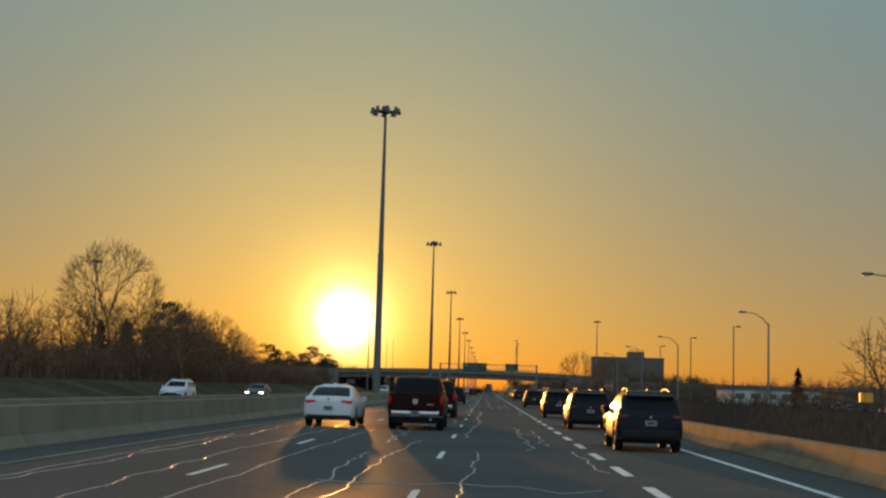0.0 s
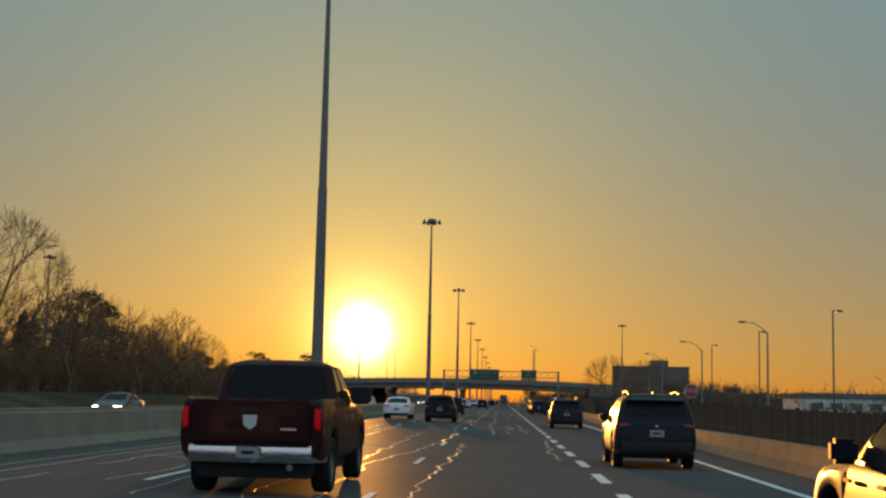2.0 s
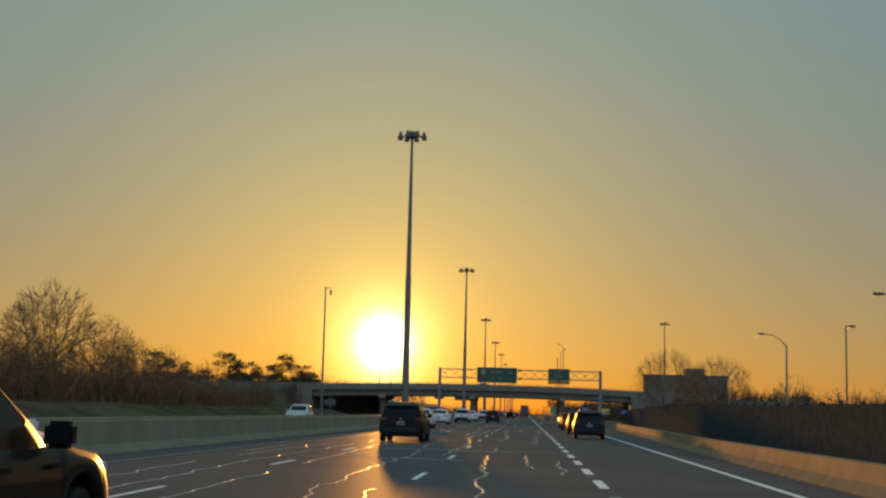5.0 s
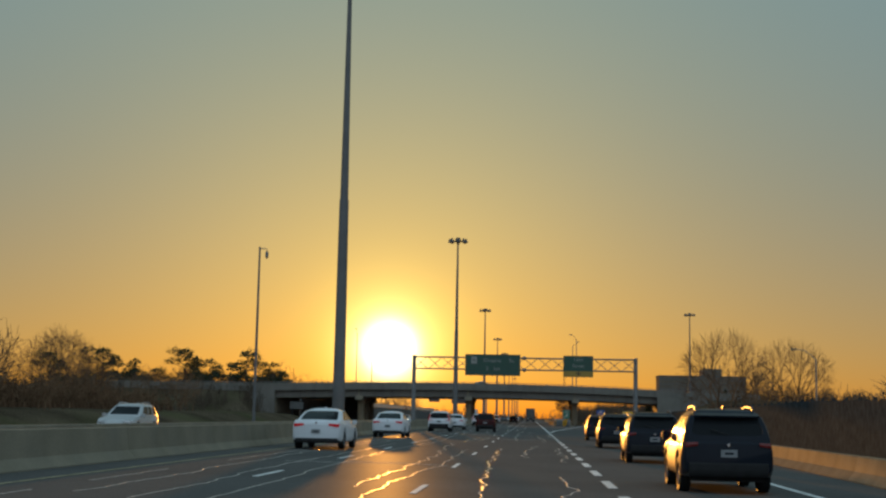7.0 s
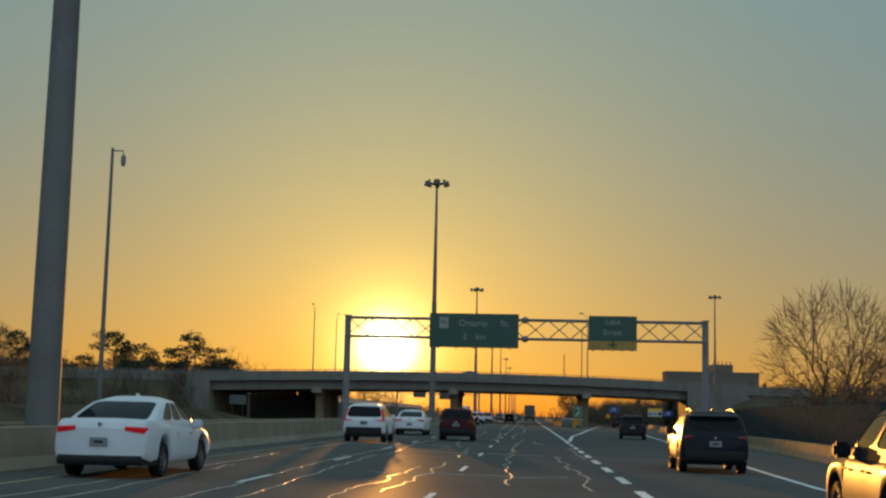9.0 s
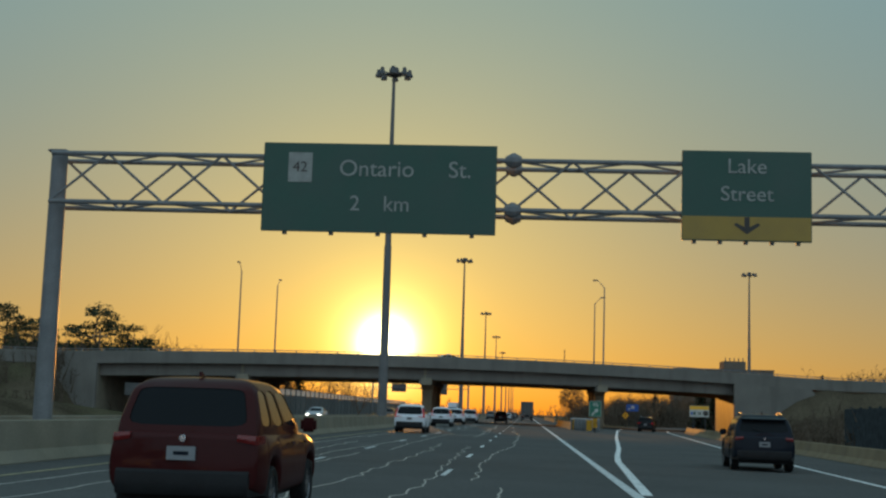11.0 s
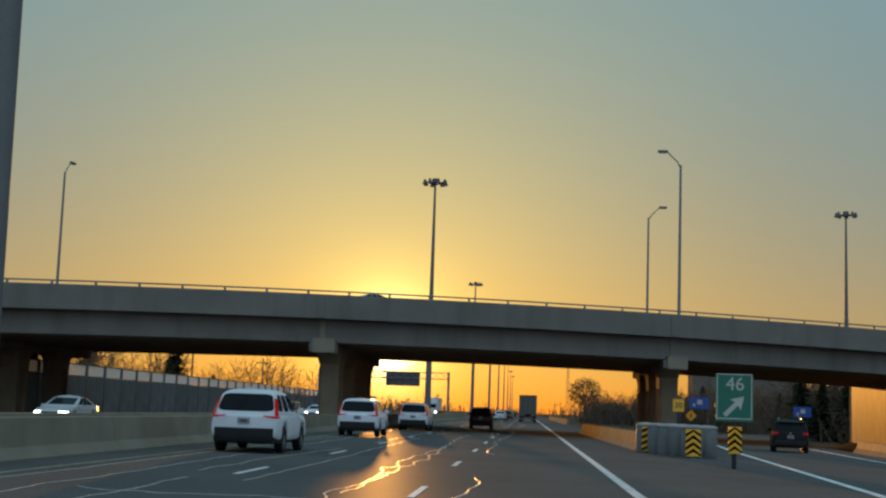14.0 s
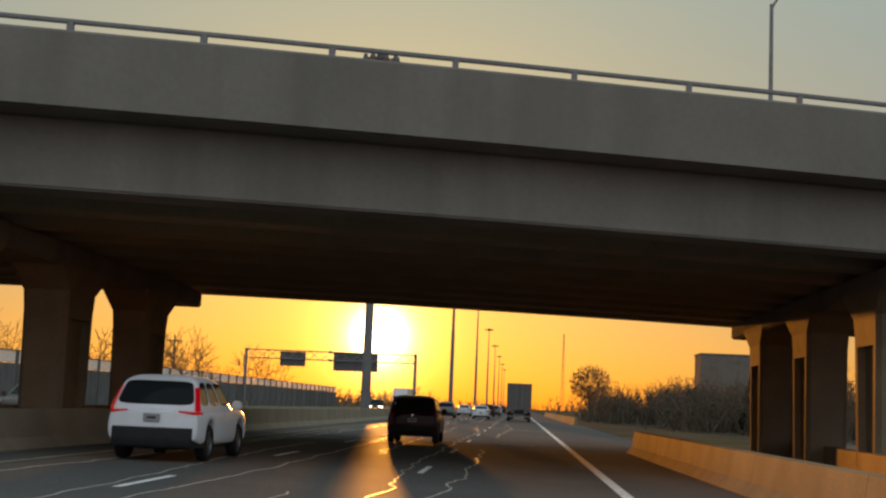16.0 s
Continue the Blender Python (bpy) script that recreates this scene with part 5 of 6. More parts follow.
# ---- trees ----
def limb(bm, rng, p, tips, total, r0, depth, lean, step=0.36, fine=0.016):
    """Splits the tips that a limb feeds into two or three groups and grows towards each."""
    if len(tips) <= 2 or depth > 13:
        for t in tips:
            add_tube(bm, [p, t], [max(r0 * 0.055, fine), fine * 0.5], 3, caps=False)
        return
    c = sum(tips, Vector()) / len(tips)
    axis = Vector((rng.gauss(0, 1), rng.gauss(0, 1), rng.gauss(0, 0.5)))
    for _ in range(3):
        nxt = Vector()
        for t in tips:
            d = t - c
            nxt += d * d.dot(axis)
        axis = nxt.normalized() if nxt.length > 1e-9 else axis
    order = sorted(tips, key=lambda t: (t - c).dot(axis))
    cut = int(len(order) * rng.uniform(0.4, 0.6))
    for group in (order[:cut], order[cut:]):
        if not group:
            continue
        g = sum(group, Vector()) / len(group)
        f = rng.uniform(step - 0.06, step + 0.06)
        q = p.lerp(g, f) + Vector((rng.uniform(-1, 1), rng.uniform(-1, 1), rng.uniform(-0.3, 0.6))) * (g - p).length * 0.05
        share = (len(group) / total) ** 0.46
        a = (len(tips) / total) ** 0.46
        sides = 7 if share > 0.4 else 5 if share > 0.2 else 4 if share > 0.1 else 3
        add_tube(bm, [p, p.lerp(q, 0.5) + Vector((0, 0, 1)) * (q - p).length * lean, q], [r0 * (a * 0.35 + share * 0.65), r0 * share, r0 * share * 0.95], sides, caps=False)
        limb(bm, rng, q, group, total, r0, depth + 1, lean, step, fine)


def bare_tree(seed, h, trunk, wide=0.4, low=0.16, count=520, shell=0.6, flat=1.0, step=0.36, fine=0.016, lump_size=0.13):
    """Tips are strewn through a rounded crown, the limbs grown towards them."""
    rng = random.Random(seed)
    t = thing("bare_tree", "leafless deciduous tree with fine bare twigs", "tree", group="bare trees")
    bm = bmesh.new()
    fork = Vector((0.02 * h * rng.uniform(-1, 1), 0.02 * h * rng.uniform(-1, 1), h * low))
    add_tube(bm, [(0, 0, -0.6), tuple(fork * 0.5), tuple(fork)], [trunk * 1.35, trunk * 1.05, trunk], 9, caps=False)
    part("trunk", bm, BARK, t, smooth=True)
    tips = []
    mid = h * (low * 0.75 + 1) / 2
    tall = (h - h * low * 0.75) / 2
    while len(tips) < count:
        d = Vector((rng.gauss(0, 1), rng.gauss(0, 1), rng.gauss(0.12, 0.9))).normalized()
        rr = shell + (1 - shell) * rng.random() ** 0.6
        lump = 1 + lump_size * noise.noise((d.x * 2.2 + seed, d.y * 2.2, d.z * 2.2))
        p = Vector((d.x * h * wide, d.y * h * wide, d.z * tall * flat)) * rr * lump
        p.z += mid
        if p.z > h * low * 0.9 + 0.35 * math.hypot(p.x, p.y):
            tips.append(p)
    bm = bmesh.new()
    limb(bm, rng, fork, tips, count, trunk, 0, 0.06, step, fine)
    part("crown", bm, TWIG, t)
    return t


def conifer(seed, h, w, label="dark green spruce tree"):
    """Tiers of drooping boughs of needle sprays."""
    rng = random.Random(seed)
    t = thing("spruce_tree", label, "tree", group="conifers")
    part("trunk", tube([(0, 0, -0.5), (0, 0, h * 0.96)], [h * 0.02, 0.02], 7), BARK, t)
    bm = bmesh.new()
    for i in range(420):
        f = rng.random() ** 0.8
        z = h * (0.08 + 0.9 * f)
        reach = w * (1 - f) ** 0.9 * rng.uniform(0.55, 1.1) + 0.12
        a = rng.uniform(0, 6.283)
        d = Vector((math.cos(a), math.sin(a), 0))
        s = Vector((-math.sin(a), math.cos(a), 0))
        for k in range(4):
            u = reach * (0.25 + 0.25 * k)
            o = d * u + Vector((0, 0, z - 0.22 * u))
            sz = 0.16 + 0.1 * reach * (1 - 0.15 * k)
            tw = rng.uniform(-0.5, 0.5)
            p = [o - d * sz, o + s * sz * 0.7 + Vector((0, 0, tw * sz)), o + d * sz * 1.1 - Vector((0, 0, sz * 0.35)), o - s * sz * 0.7 - Vector((0, 0, tw * sz))]
            vs = [bm.verts.new(q) for q in p]
            bm.faces.new((vs[0], vs[1], vs[2]))
            bm.faces.new((vs[0], vs[2], vs[3]))
    part("crown", bm, NEEDLE, t)
    return t


def pine(seed, h):
    """A flat-topped pine: limbs carrying separate needle pads."""
    rng = random.Random(seed)
    t = thing("pine_tree", "dark pine tree with layered flat needle pads", "tree", group="conifers")
    bm = bmesh.new()
    add_tube(bm, [(0, 0, -0.6), (0.1, 0.1, h * 0.5), (0.25, 0, h * 0.97)], [h * 0.022, h * 0.016, 0.04], 8)
    pads = []
    for i in range(26):
        z = h * rng.uniform(0.32, 0.95)
        a = rng.uniform(0, 6.283)
        r = h * rng.uniform(0.12, 0.34) * (1.1 - 0.6 * (z / h - 0.36))
        e = Vector((math.cos(a) * r, math.sin(a) * r, z + r * 0.22))
        add_tube(bm, [(0.12, 0.05, z - 0.2), tuple(e * 0.6 + Vector((0, 0, z * 0.4))), tuple(e)], [0.07, 0.05, 0.02], 5)
        pads.append((e, h * rng.uniform(0.10, 0.18)))
    pads.append((Vector((0.2, 0, h * 0.98)), h * 0.13))
    part("trunk", bm, BARK, t)
    bm = bmesh.new()
    for c, s in pads:
        for k in range(150):
            a, r = rng.uniform(0, 6.283), s * 0.85 * rng.random() ** 0.6
            o = c + Vector((math.cos(a) * r, math.sin(a) * r, rng.uniform(-0.15, 0.62) * s * (1 - (r / s) ** 2)))
            z = rng.uniform(0.15, 0.34)
            q = [o + Vector((rng.uniform(-z, z), rng.uniform(-z, z), rng.uniform(-z * 0.5, z))) for _ in range(3)]
            bm.faces.new([bm.verts.new(v) for v in q])
    part("crown", bm, NEEDLE, t)
    return t


def thicket(name, label, spots, mat, seed, thick=0.05, forks=3):
    """Bare stems and twigs standing close together: spots of (x, y, height, spread, number)."""
    rng = random.Random(seed)
    co, fa = [], []

    def blade(a, b, w):
        d = (b - a)
        s = d.cross(Vector((rng.uniform(-1, 1), rng.uniform(-1, 1), 0.2)))
        s = s.normalized() * w if s.length > 1e-6 else Vector((w, 0, 0))
        s2 = d.normalized().cross(s)
        i = len(co)
        co.extend([a + s, a - s * 0.5 + s2 * 0.87, a - s * 0.5 - s2 * 0.87, b])
        fa.extend([(i, i + 1, i + 3), (i + 1, i + 2, i + 3), (i + 2, i, i + 3)])

    for x, y, h, spread, num in spots:
        for _ in range(num):
            p = Vector((x + rng.gauss(0, spread), y + rng.gauss(0, spread), 0))
            p.z = ground_z(p.x, p.y) - 0.2
            hh = h * rng.uniform(0.5, 0.95)
            top = p + Vector((rng.gauss(0, 0.28) * hh, rng.gauss(0, 0.28) * hh, hh))
            blade(p, top, thick * rng.uniform(0.6, 1.5))
            for k in range(forks):
                f = rng.uniform(0.2, 0.9)
                a = p.lerp(top, f)
                ln = hh * rng.uniform(0.15, 0.35)
                b = a + Vector((rng.gauss(0, 0.6), rng.gauss(0, 0.6), rng.uniform(0.3, 1.0))).normalized() * ln
                blade(a, b, thick * 0.55)
                for _j in range(2):
                    c = a.lerp(b, rng.uniform(0.3, 1))
                    blade(c, c + Vector((rng.gauss(0, 0.7), rng.gauss(0, 0.7), rng.uniform(0.0, 1.0))).normalized() * ln * 0.5, thick * 0.4)
    me = bpy.data.meshes.new(name)
    me.from_pydata([tuple(v) for v in co], [], fa)
    me.materials.append(mat)
    return tagged(new(name, me), label, "shrubs", kind="stuff")


def put(t, x, y, scale=1.0, turn=0.0, sink=0.0):
    t.matrix_basis = Matrix.Translation((x, y, ground_z(x, y) - sink)) @ Matrix.Rotation(turn, 4, "Z") @ Matrix.Scale(scale, 4)
    return t


def put_copy(t, x, y, scale=1.0, turn=0.0):
    c = copy_thing(t, Matrix())
    return put(c, x, y, scale, turn)


def build_trees():
    rng = random.Random(21)
    big = bare_tree(12, 26.5, 0.42, 0.4, 0.08, 2600, 0.7, 1.0, 0.27, 0.036, 0.03)
    big["label"] = "very large leafless tree with a broad rounded crown"
    put(big, -58.8, 197.0, 0.83)
    put_copy(big, -133, 535, 0.9, 2.2)
    a = put(bare_tree(8, 12.5, 0.2, 0.46, 0.09, 2000, 0.5, 1.0, 0.26, 0.018, 0.08), 21.7, 319.9)
    put_copy(a, 30.5, 327, 0.95, 1.9)
    b = put(bare_tree(14, 12.5, 0.2, 0.42, 0.12, 200, 0.25, 1.0, 0.33, 0.04), -62, 168)
    c = put(bare_tree(27, 11, 0.18, 0.48, 0.1, 200, 0.2, 1.0, 0.33, 0.04), -56, 205)
    d = put(bare_tree(41, 12, 0.2, 0.44, 0.14, 200, 0.3, 1.0, 0.33, 0.04), -49, 158)
    kinds = (d, b, c)
    bushy = (put(bare_tree(51, 12, 0.2, 0.5, 0.08, 460, 0.35, 1.0, 0.3, 0.03, 0.1), -57, 188), put(bare_tree(67, 12.5, 0.2, 0.44, 0.1, 460, 0.35, 1.0, 0.3, 0.03, 0.1), -50, 214))
    dome = put(bare_tree(73, 16.2, 0.26, 0.43, 0.07, 1300, 0.55, 1.0, 0.28, 0.034, 0.06), -61.5, 288)
    dome["label"] = "leafless tree with a dense domed crown of twigs"
    # along the far bank
    for i in range(52):
        y = 92 + i * 4.8
        x = (-52 if y < 150 else -39) - rng.uniform(0, 14)
        put_copy((bushy[0], bushy[1], d)[i % 3], x, y, rng.uniform(0.95, 1.15) * lerp_table([(90, 0.62), (148, 0.66), (156, 0.84), (200, 0.84), (216, 0.66), (240, 0.6), (262, 0.56), (285, 0.52), (310, 0.46), (420, 0.42)], y), rng.uniform(0, 6))
    # rounded crowns standing above the hedge
    for x, y, s in ((-66.5, 296, 0.9), (-58.5, 300, 0.78), (-71, 284, 0.72), (-101, 447, 1.25), (-52, 232, 0.62), (-56, 246, 0.66)):
        put_copy(dome, x, y, s, rng.uniform(0, 6))
    for x, y, s in ((-95, 250, 1.3), (33, 112, 0.8), (37, 120, 0.75), (31, 352, 0.9), (27, 338, 0.8), (36, 300, 0.7),
                    (60, 480, 0.55), (70, 486, 0.5), (-72, 520, 0.8), (-64, 560, 0.7), (-55, 610, 0.75), (-52, 500, 0.55), (-47, 570, 0.5), (-44, 492, 0.5), (-49, 525, 0.6), (-45, 556, 0.55), (-53, 548, 0.7), (-58, 530, 0.75), (-46, 610, 0.6), (-44, 640, 0.6), (-60, 600, 0.8), (30, 700, 0.7), (42, 720, 0.8), (55, 690, 0.75), (66, 740, 0.8)):
        put_copy(kinds[int(abs(x)) % 3], x, y, s, rng.uniform(0, 6))
    for x, y, k in ((-57, 525, 0.75), (-53, 530, 0.8), (-46, 522, 0.72), (-41, 527, 0.66), (-39, 560, 0.85), (-34.5, 545, 0.6), (-49, 478, 0.85), (-54, 486, 1.0), (-45, 483, 0.75), (-42, 505, 0.8), (-47, 512, 0.9), (-41, 535, 0.85), (-40, 548, 0.8), (-43, 575, 0.9), (-39, 600, 0.85), (-41, 625, 0.9), (-62, 505, 1.0), (-66, 520, 1.1)):
        put_copy(kinds[int(abs(x)) % 3], x, y, k, rng.uniform(0, 6))
    for i in range(15):
        put_copy(kinds[i % 3], 34 + rng.uniform(0, 75), 150 + i * 11.0 + rng.uniform(-3, 3), rng.uniform(0.28, 0.5), rng.uniform(0, 6))
    for x, y, k in ((29, 128, 0.3), (33, 136, 0.36), (36, 145, 0.38), (31, 150, 0.33), (40, 152, 0.4), (45, 160, 0.42), (38, 133, 0.34)):
        put_copy(kinds[int(x) % 3], x, y, k, rng.uniform(0, 6))
    for i in range(22):
        y = 545 + i * 5.4 + rng.uniform(-2, 2)
        put_copy(kinds[i % 3], 32.5 - 0.109 * (y - 455) + rng.uniform(0, 24), y, rng.uniform(0.55, 0.8), rng.uniform(0, 6))
    rt = put(bare_tree(33, 10.2, 0.24, 0.40, 0.34, 1500, 0.3, 1.0, 0.3, 0.065, 0.16), 12.4, 640)
    rt["label"] = "leafless roadside tree with a dense rounded crown"
    s = put(conifer(4, 7.5, 1.9), -43.5, 512)
    # the last six are added to fill bright gaps behind the far pier
    for x, y, k in ((-39.5, 500, 1.25), (-51, 503, 1.15), (41.8, 180, 0.85), (-46, 545, 0.8), (-41.5, 590, 0.7), (-50, 470, 0.9), (-57, 200, 1.3), (-60, 197, 1.25), (-54, 203, 1.15), (-55.5, 195, 1.2), (-58, 206, 1.25), (-53, 222, 1.0), (29, 575, 1.0), (-58, 120, 1.0), (35, 540, 0.8), (31, 496, 0.9), (36, 502, 0.8), (41, 508, 0.95), (47, 512, 0.85), (53, 520, 1.0), (44, 530, 0.9), (60, 535, 1.0), (32, 484, 0.95), (33.5, 482, 0.85), (38, 486, 1.0), (42, 484, 0.9), (46, 488, 1.0), (51, 487, 0.9), (56, 490, 1.0), (32, 489, 0.95), (36.5, 478, 0.9), (40, 480, 1.0), (35, 493, 1.1), (45, 479, 0.9), (29, 497, 1.1), (-50, 474, 1.1), (-47, 481, 0.95), (-53, 484, 1.2), (-56, 476, 1.05), (-45, 488, 1.0), (-51, 492, 1.15)):
        put_copy(s, x, y, k, rng.uniform(0, 6))
    for i in range(22):
        put_copy(kinds[i % 3], -40 - i * 3.4 + rng.uniform(-1.5, 1.5), 468 + rng.uniform(0, 22), rng.uniform(1.0, 1.3) * (0.7 if i < 5 else 1), rng.uniform(0, 6))
    p = put(pine(6, 11), -58, 470)
    p2 = put(pine(9, 10), -66, 478)
    for x, y, k in ((-73, 472, 1.0), (-80, 480, 1.1), (-88, 476, 0.95), (-95, 482, 1.05), (-62, 486, 0.9), (-70, 488, 1.05), (-104, 474, 1.0), (-84, 492, 1.0), (-57, 462, 1.15), (-64, 466, 1.25), (-72, 462, 1.2), (-79, 468, 1.3), (-90, 466, 1.2), (-99, 470, 1.3), (-110, 466, 1.2)):
        put_copy(p if rng.random() < 0.5 else p2, x, y, k * 1.08, rng.uniform(0, 6))
    put_copy(p, -53, 212, 1.12, 1.0)
    put_copy(p2, -56, 216, 1.05, 2.0)
    spots = []
    for i in range(95):
        y = 70 + i * 2.75
        f = 1.0 if y < 260 else max(0.55, 1 - (y - 260) / 150)
        spots.append((-42.5 - rng.uniform(0, 4), y, 4.2 * f * rng.uniform(0.8, 1.15), 1.4, 44))
        spots.append((-49 - rng.uniform(0, 8), y, 6.4 * f * rng.uniform(0.75, 1.15), 1.7, 38))
    thicket("roadside_thicket", "dense thicket of bare shrubs on the bank", spots, SHRUB, 31, 0.06, 4)
    spots = [(right_edge(245 + i * 1.7) + 5.5 + rng.uniform(0, 7), 245 + i * 1.7, rng.uniform(1.8, 3.2), 0.9, 60) for i in range(80)]
    spots += [(33.5 + rng.uniform(0, 30), 474 + rng.uniform(0, 14), rng.uniform(3.0, 5.5), 1.2, 70) for i in range(60)]
    spots += [(28.5 + rng.uniform(0, 22), 414 + rng.uniform(0, 26), rng.uniform(1.8, 3.4), 1.0, 70) for i in range(70)]
    spots += [(29.5 + rng.uniform(0, 26), 492 + i * 1.4, rng.uniform(3.5, 5.5), 1.5, 42) for i in range(55)]
    spots += [(21.5 + rng.uniform(0, 28), 560 + i * 2.3, rng.uniform(4, 6.5), 1.8, 40) for i in range(60)]
    spots += [(28 + rng.uniform(0, 50), 150 + i * 2.6, rng.uniform(1.8, 4.0), 1.6, 26) for i in range(80)]
    spots += [(20.5 + rng.uniform(0, 9), 310 + rng.uniform(0, 26), rng.uniform(3.6, 5.2), 0.9, 110) for i in range(16)]
    spots += [(34 + rng.uniform(0, 50), 378 + rng.uniform(0, 34), rng.uniform(3.0, 5.5), 1.6, 60) for i in range(60)]
    spots += [(27 + rng.uniform(0, 46), 128 + rng.uniform(0, 62), rng.uniform(2.0, 3.6), 1.5, 60) for i in range(70)]
    spots += [(70 + rng.uniform(0, 50), 215 + rng.uniform(0, 60), rng.uniform(4.0, 7.0), 2.0, 60) for i in range(50)]
    spots += [(60 + rng.uniform(0, 70), 270 + i * 2, rng.uniform(3.5, 6.5), 2.2, 34) for i in range(90)]
    spots += [(45 + rng.uniform(0, 40), 330 + i * 2.5, rng.uniform(3.5, 5.5), 1.8, 30) for i in range(50)]
    spots += [(32 + rng.uniform(0, 66), 545 + rng.uniform(0, 100), rng.uniform(5.5, 8.5), 2.0, 34) for i in range(90)]
    spots += [(-50 - rng.uniform(0, 42), 398 + rng.uniform(0, 30), rng.uniform(2.0, 4.2), 1.2, 60) for i in range(70)]
    # BARK instead of SHRUB: its darker colour stands in for shade on the brush.
    thicket("roadside_brush", "tangled brown brush beside the ramp", [(*q[:4], int(q[4] * 0.25)) for q in spots], BARK, 37, 0.085, 3)
    spots = [(46 + rng.uniform(0, 110), 262 + rng.uniform(0, 150), rng.uniform(5.0, 8.2), 3.2, 26) for i in range(170)]
    thicket("lot_hedge", "dark bare hedgerow behind the parking lots", spots, BARK, 43, 0.11, 4)
    spots = [(21 - 0.06 * k + rng.uniform(0, 34), 545 + 1.35 * k, rng.uniform(5.6, 8.8), 1.8, 28) for k in range(125)]
    spots += [(31 + rng.uniform(0, 46), 474 + rng.uniform(0, 46), rng.uniform(2.8, 5.0), 1.6, 24) for k in range(80)]
    spots += [(31.5 + rng.uniform(0, 12), 497 + rng.uniform(0, 26), rng.uniform(7.0, 9.5), 1.2, 30) for k in range(36)]
    thicket("ramp_woods", "dense dark leafless woods beyond the overpass", spots, BARK, 47, 0.13, 3)
    spots = []
    for i in range(420):
        x = rng.uniform(-520, 620)
        y = rng.uniform(760, 1300)
        if -40 < x < 20:
            y += 500
        spots.append((x, y, rng.uniform(5, 9), 7.0, 12))
    thicket("far_woods", "hazy bare woods along the horizon", spots, FAR_WOOD, 41, 0.32, 4)


build_trees()


# ---- street lamps and poles ----
def cobra_lamp(h, reach, rise, label, group, straight=False):
    """Upright at the origin; the arm goes to -x."""
    t = thing("street_lamp", label, "street lamp", group=group)
    part("pole", tube([(0, 0, 0), (0, 0, h)], [0.11, 0.07], 10), STEEL, t, smooth=True)
    part("base", spin([(0.0, 0), (0.2, 0), (0.2, 0.1), (0.14, 0.35), (0.0, 0.35)], 10), STEEL, t)
    part("arm", tube([(0, 0, h - 0.15), (-reach * 0.25, 0, h + rise * (0.25 if straight else 0.45)), (-reach * 0.6, 0, h + rise * (0.6 if straight else 0.9)), (-reach, 0, h + rise)], [0.05, 0.042, 0.038, 0.034], 8), STEEL, t, smooth=True)
    head = part("lamp_head", box(-reach - 0.62, -reach + 0.06, -0.14, 0.14, h + rise - 0.06, h + rise + 0.09, bevel=0.05), POLE, t, smooth=True)
    part("lamp_glass", box(-reach - 0.54, -reach - 0.1, -0.1, 0.1, h + rise - 0.085, h + rise - 0.062, bevel=0.01), LENS, head)
    return t


def lot_lamp(h, label):
    t = thing("lot_lamp", label, "street lamp", group="parking lot lamps")
    part("pole", tube([(0, 0, 0), (0, 0, h)], [0.10, 0.075], 8), STEEL_D, t, smooth=True)
    part("arm", box(0, 0.35, -0.04, 0.04, h - 0.12, h - 0.04), STEEL_D, t)
    head = part("lamp_head", box(0.3, 0.95, -0.2, 0.2, h - 0.16, h + 0.04, bevel=0.03), STEEL_D, t)
    part("lamp_glass", box(0.36, 0.9, -0.16, 0.16, h - 0.18, h - 0.165), LENS, head)
    return t


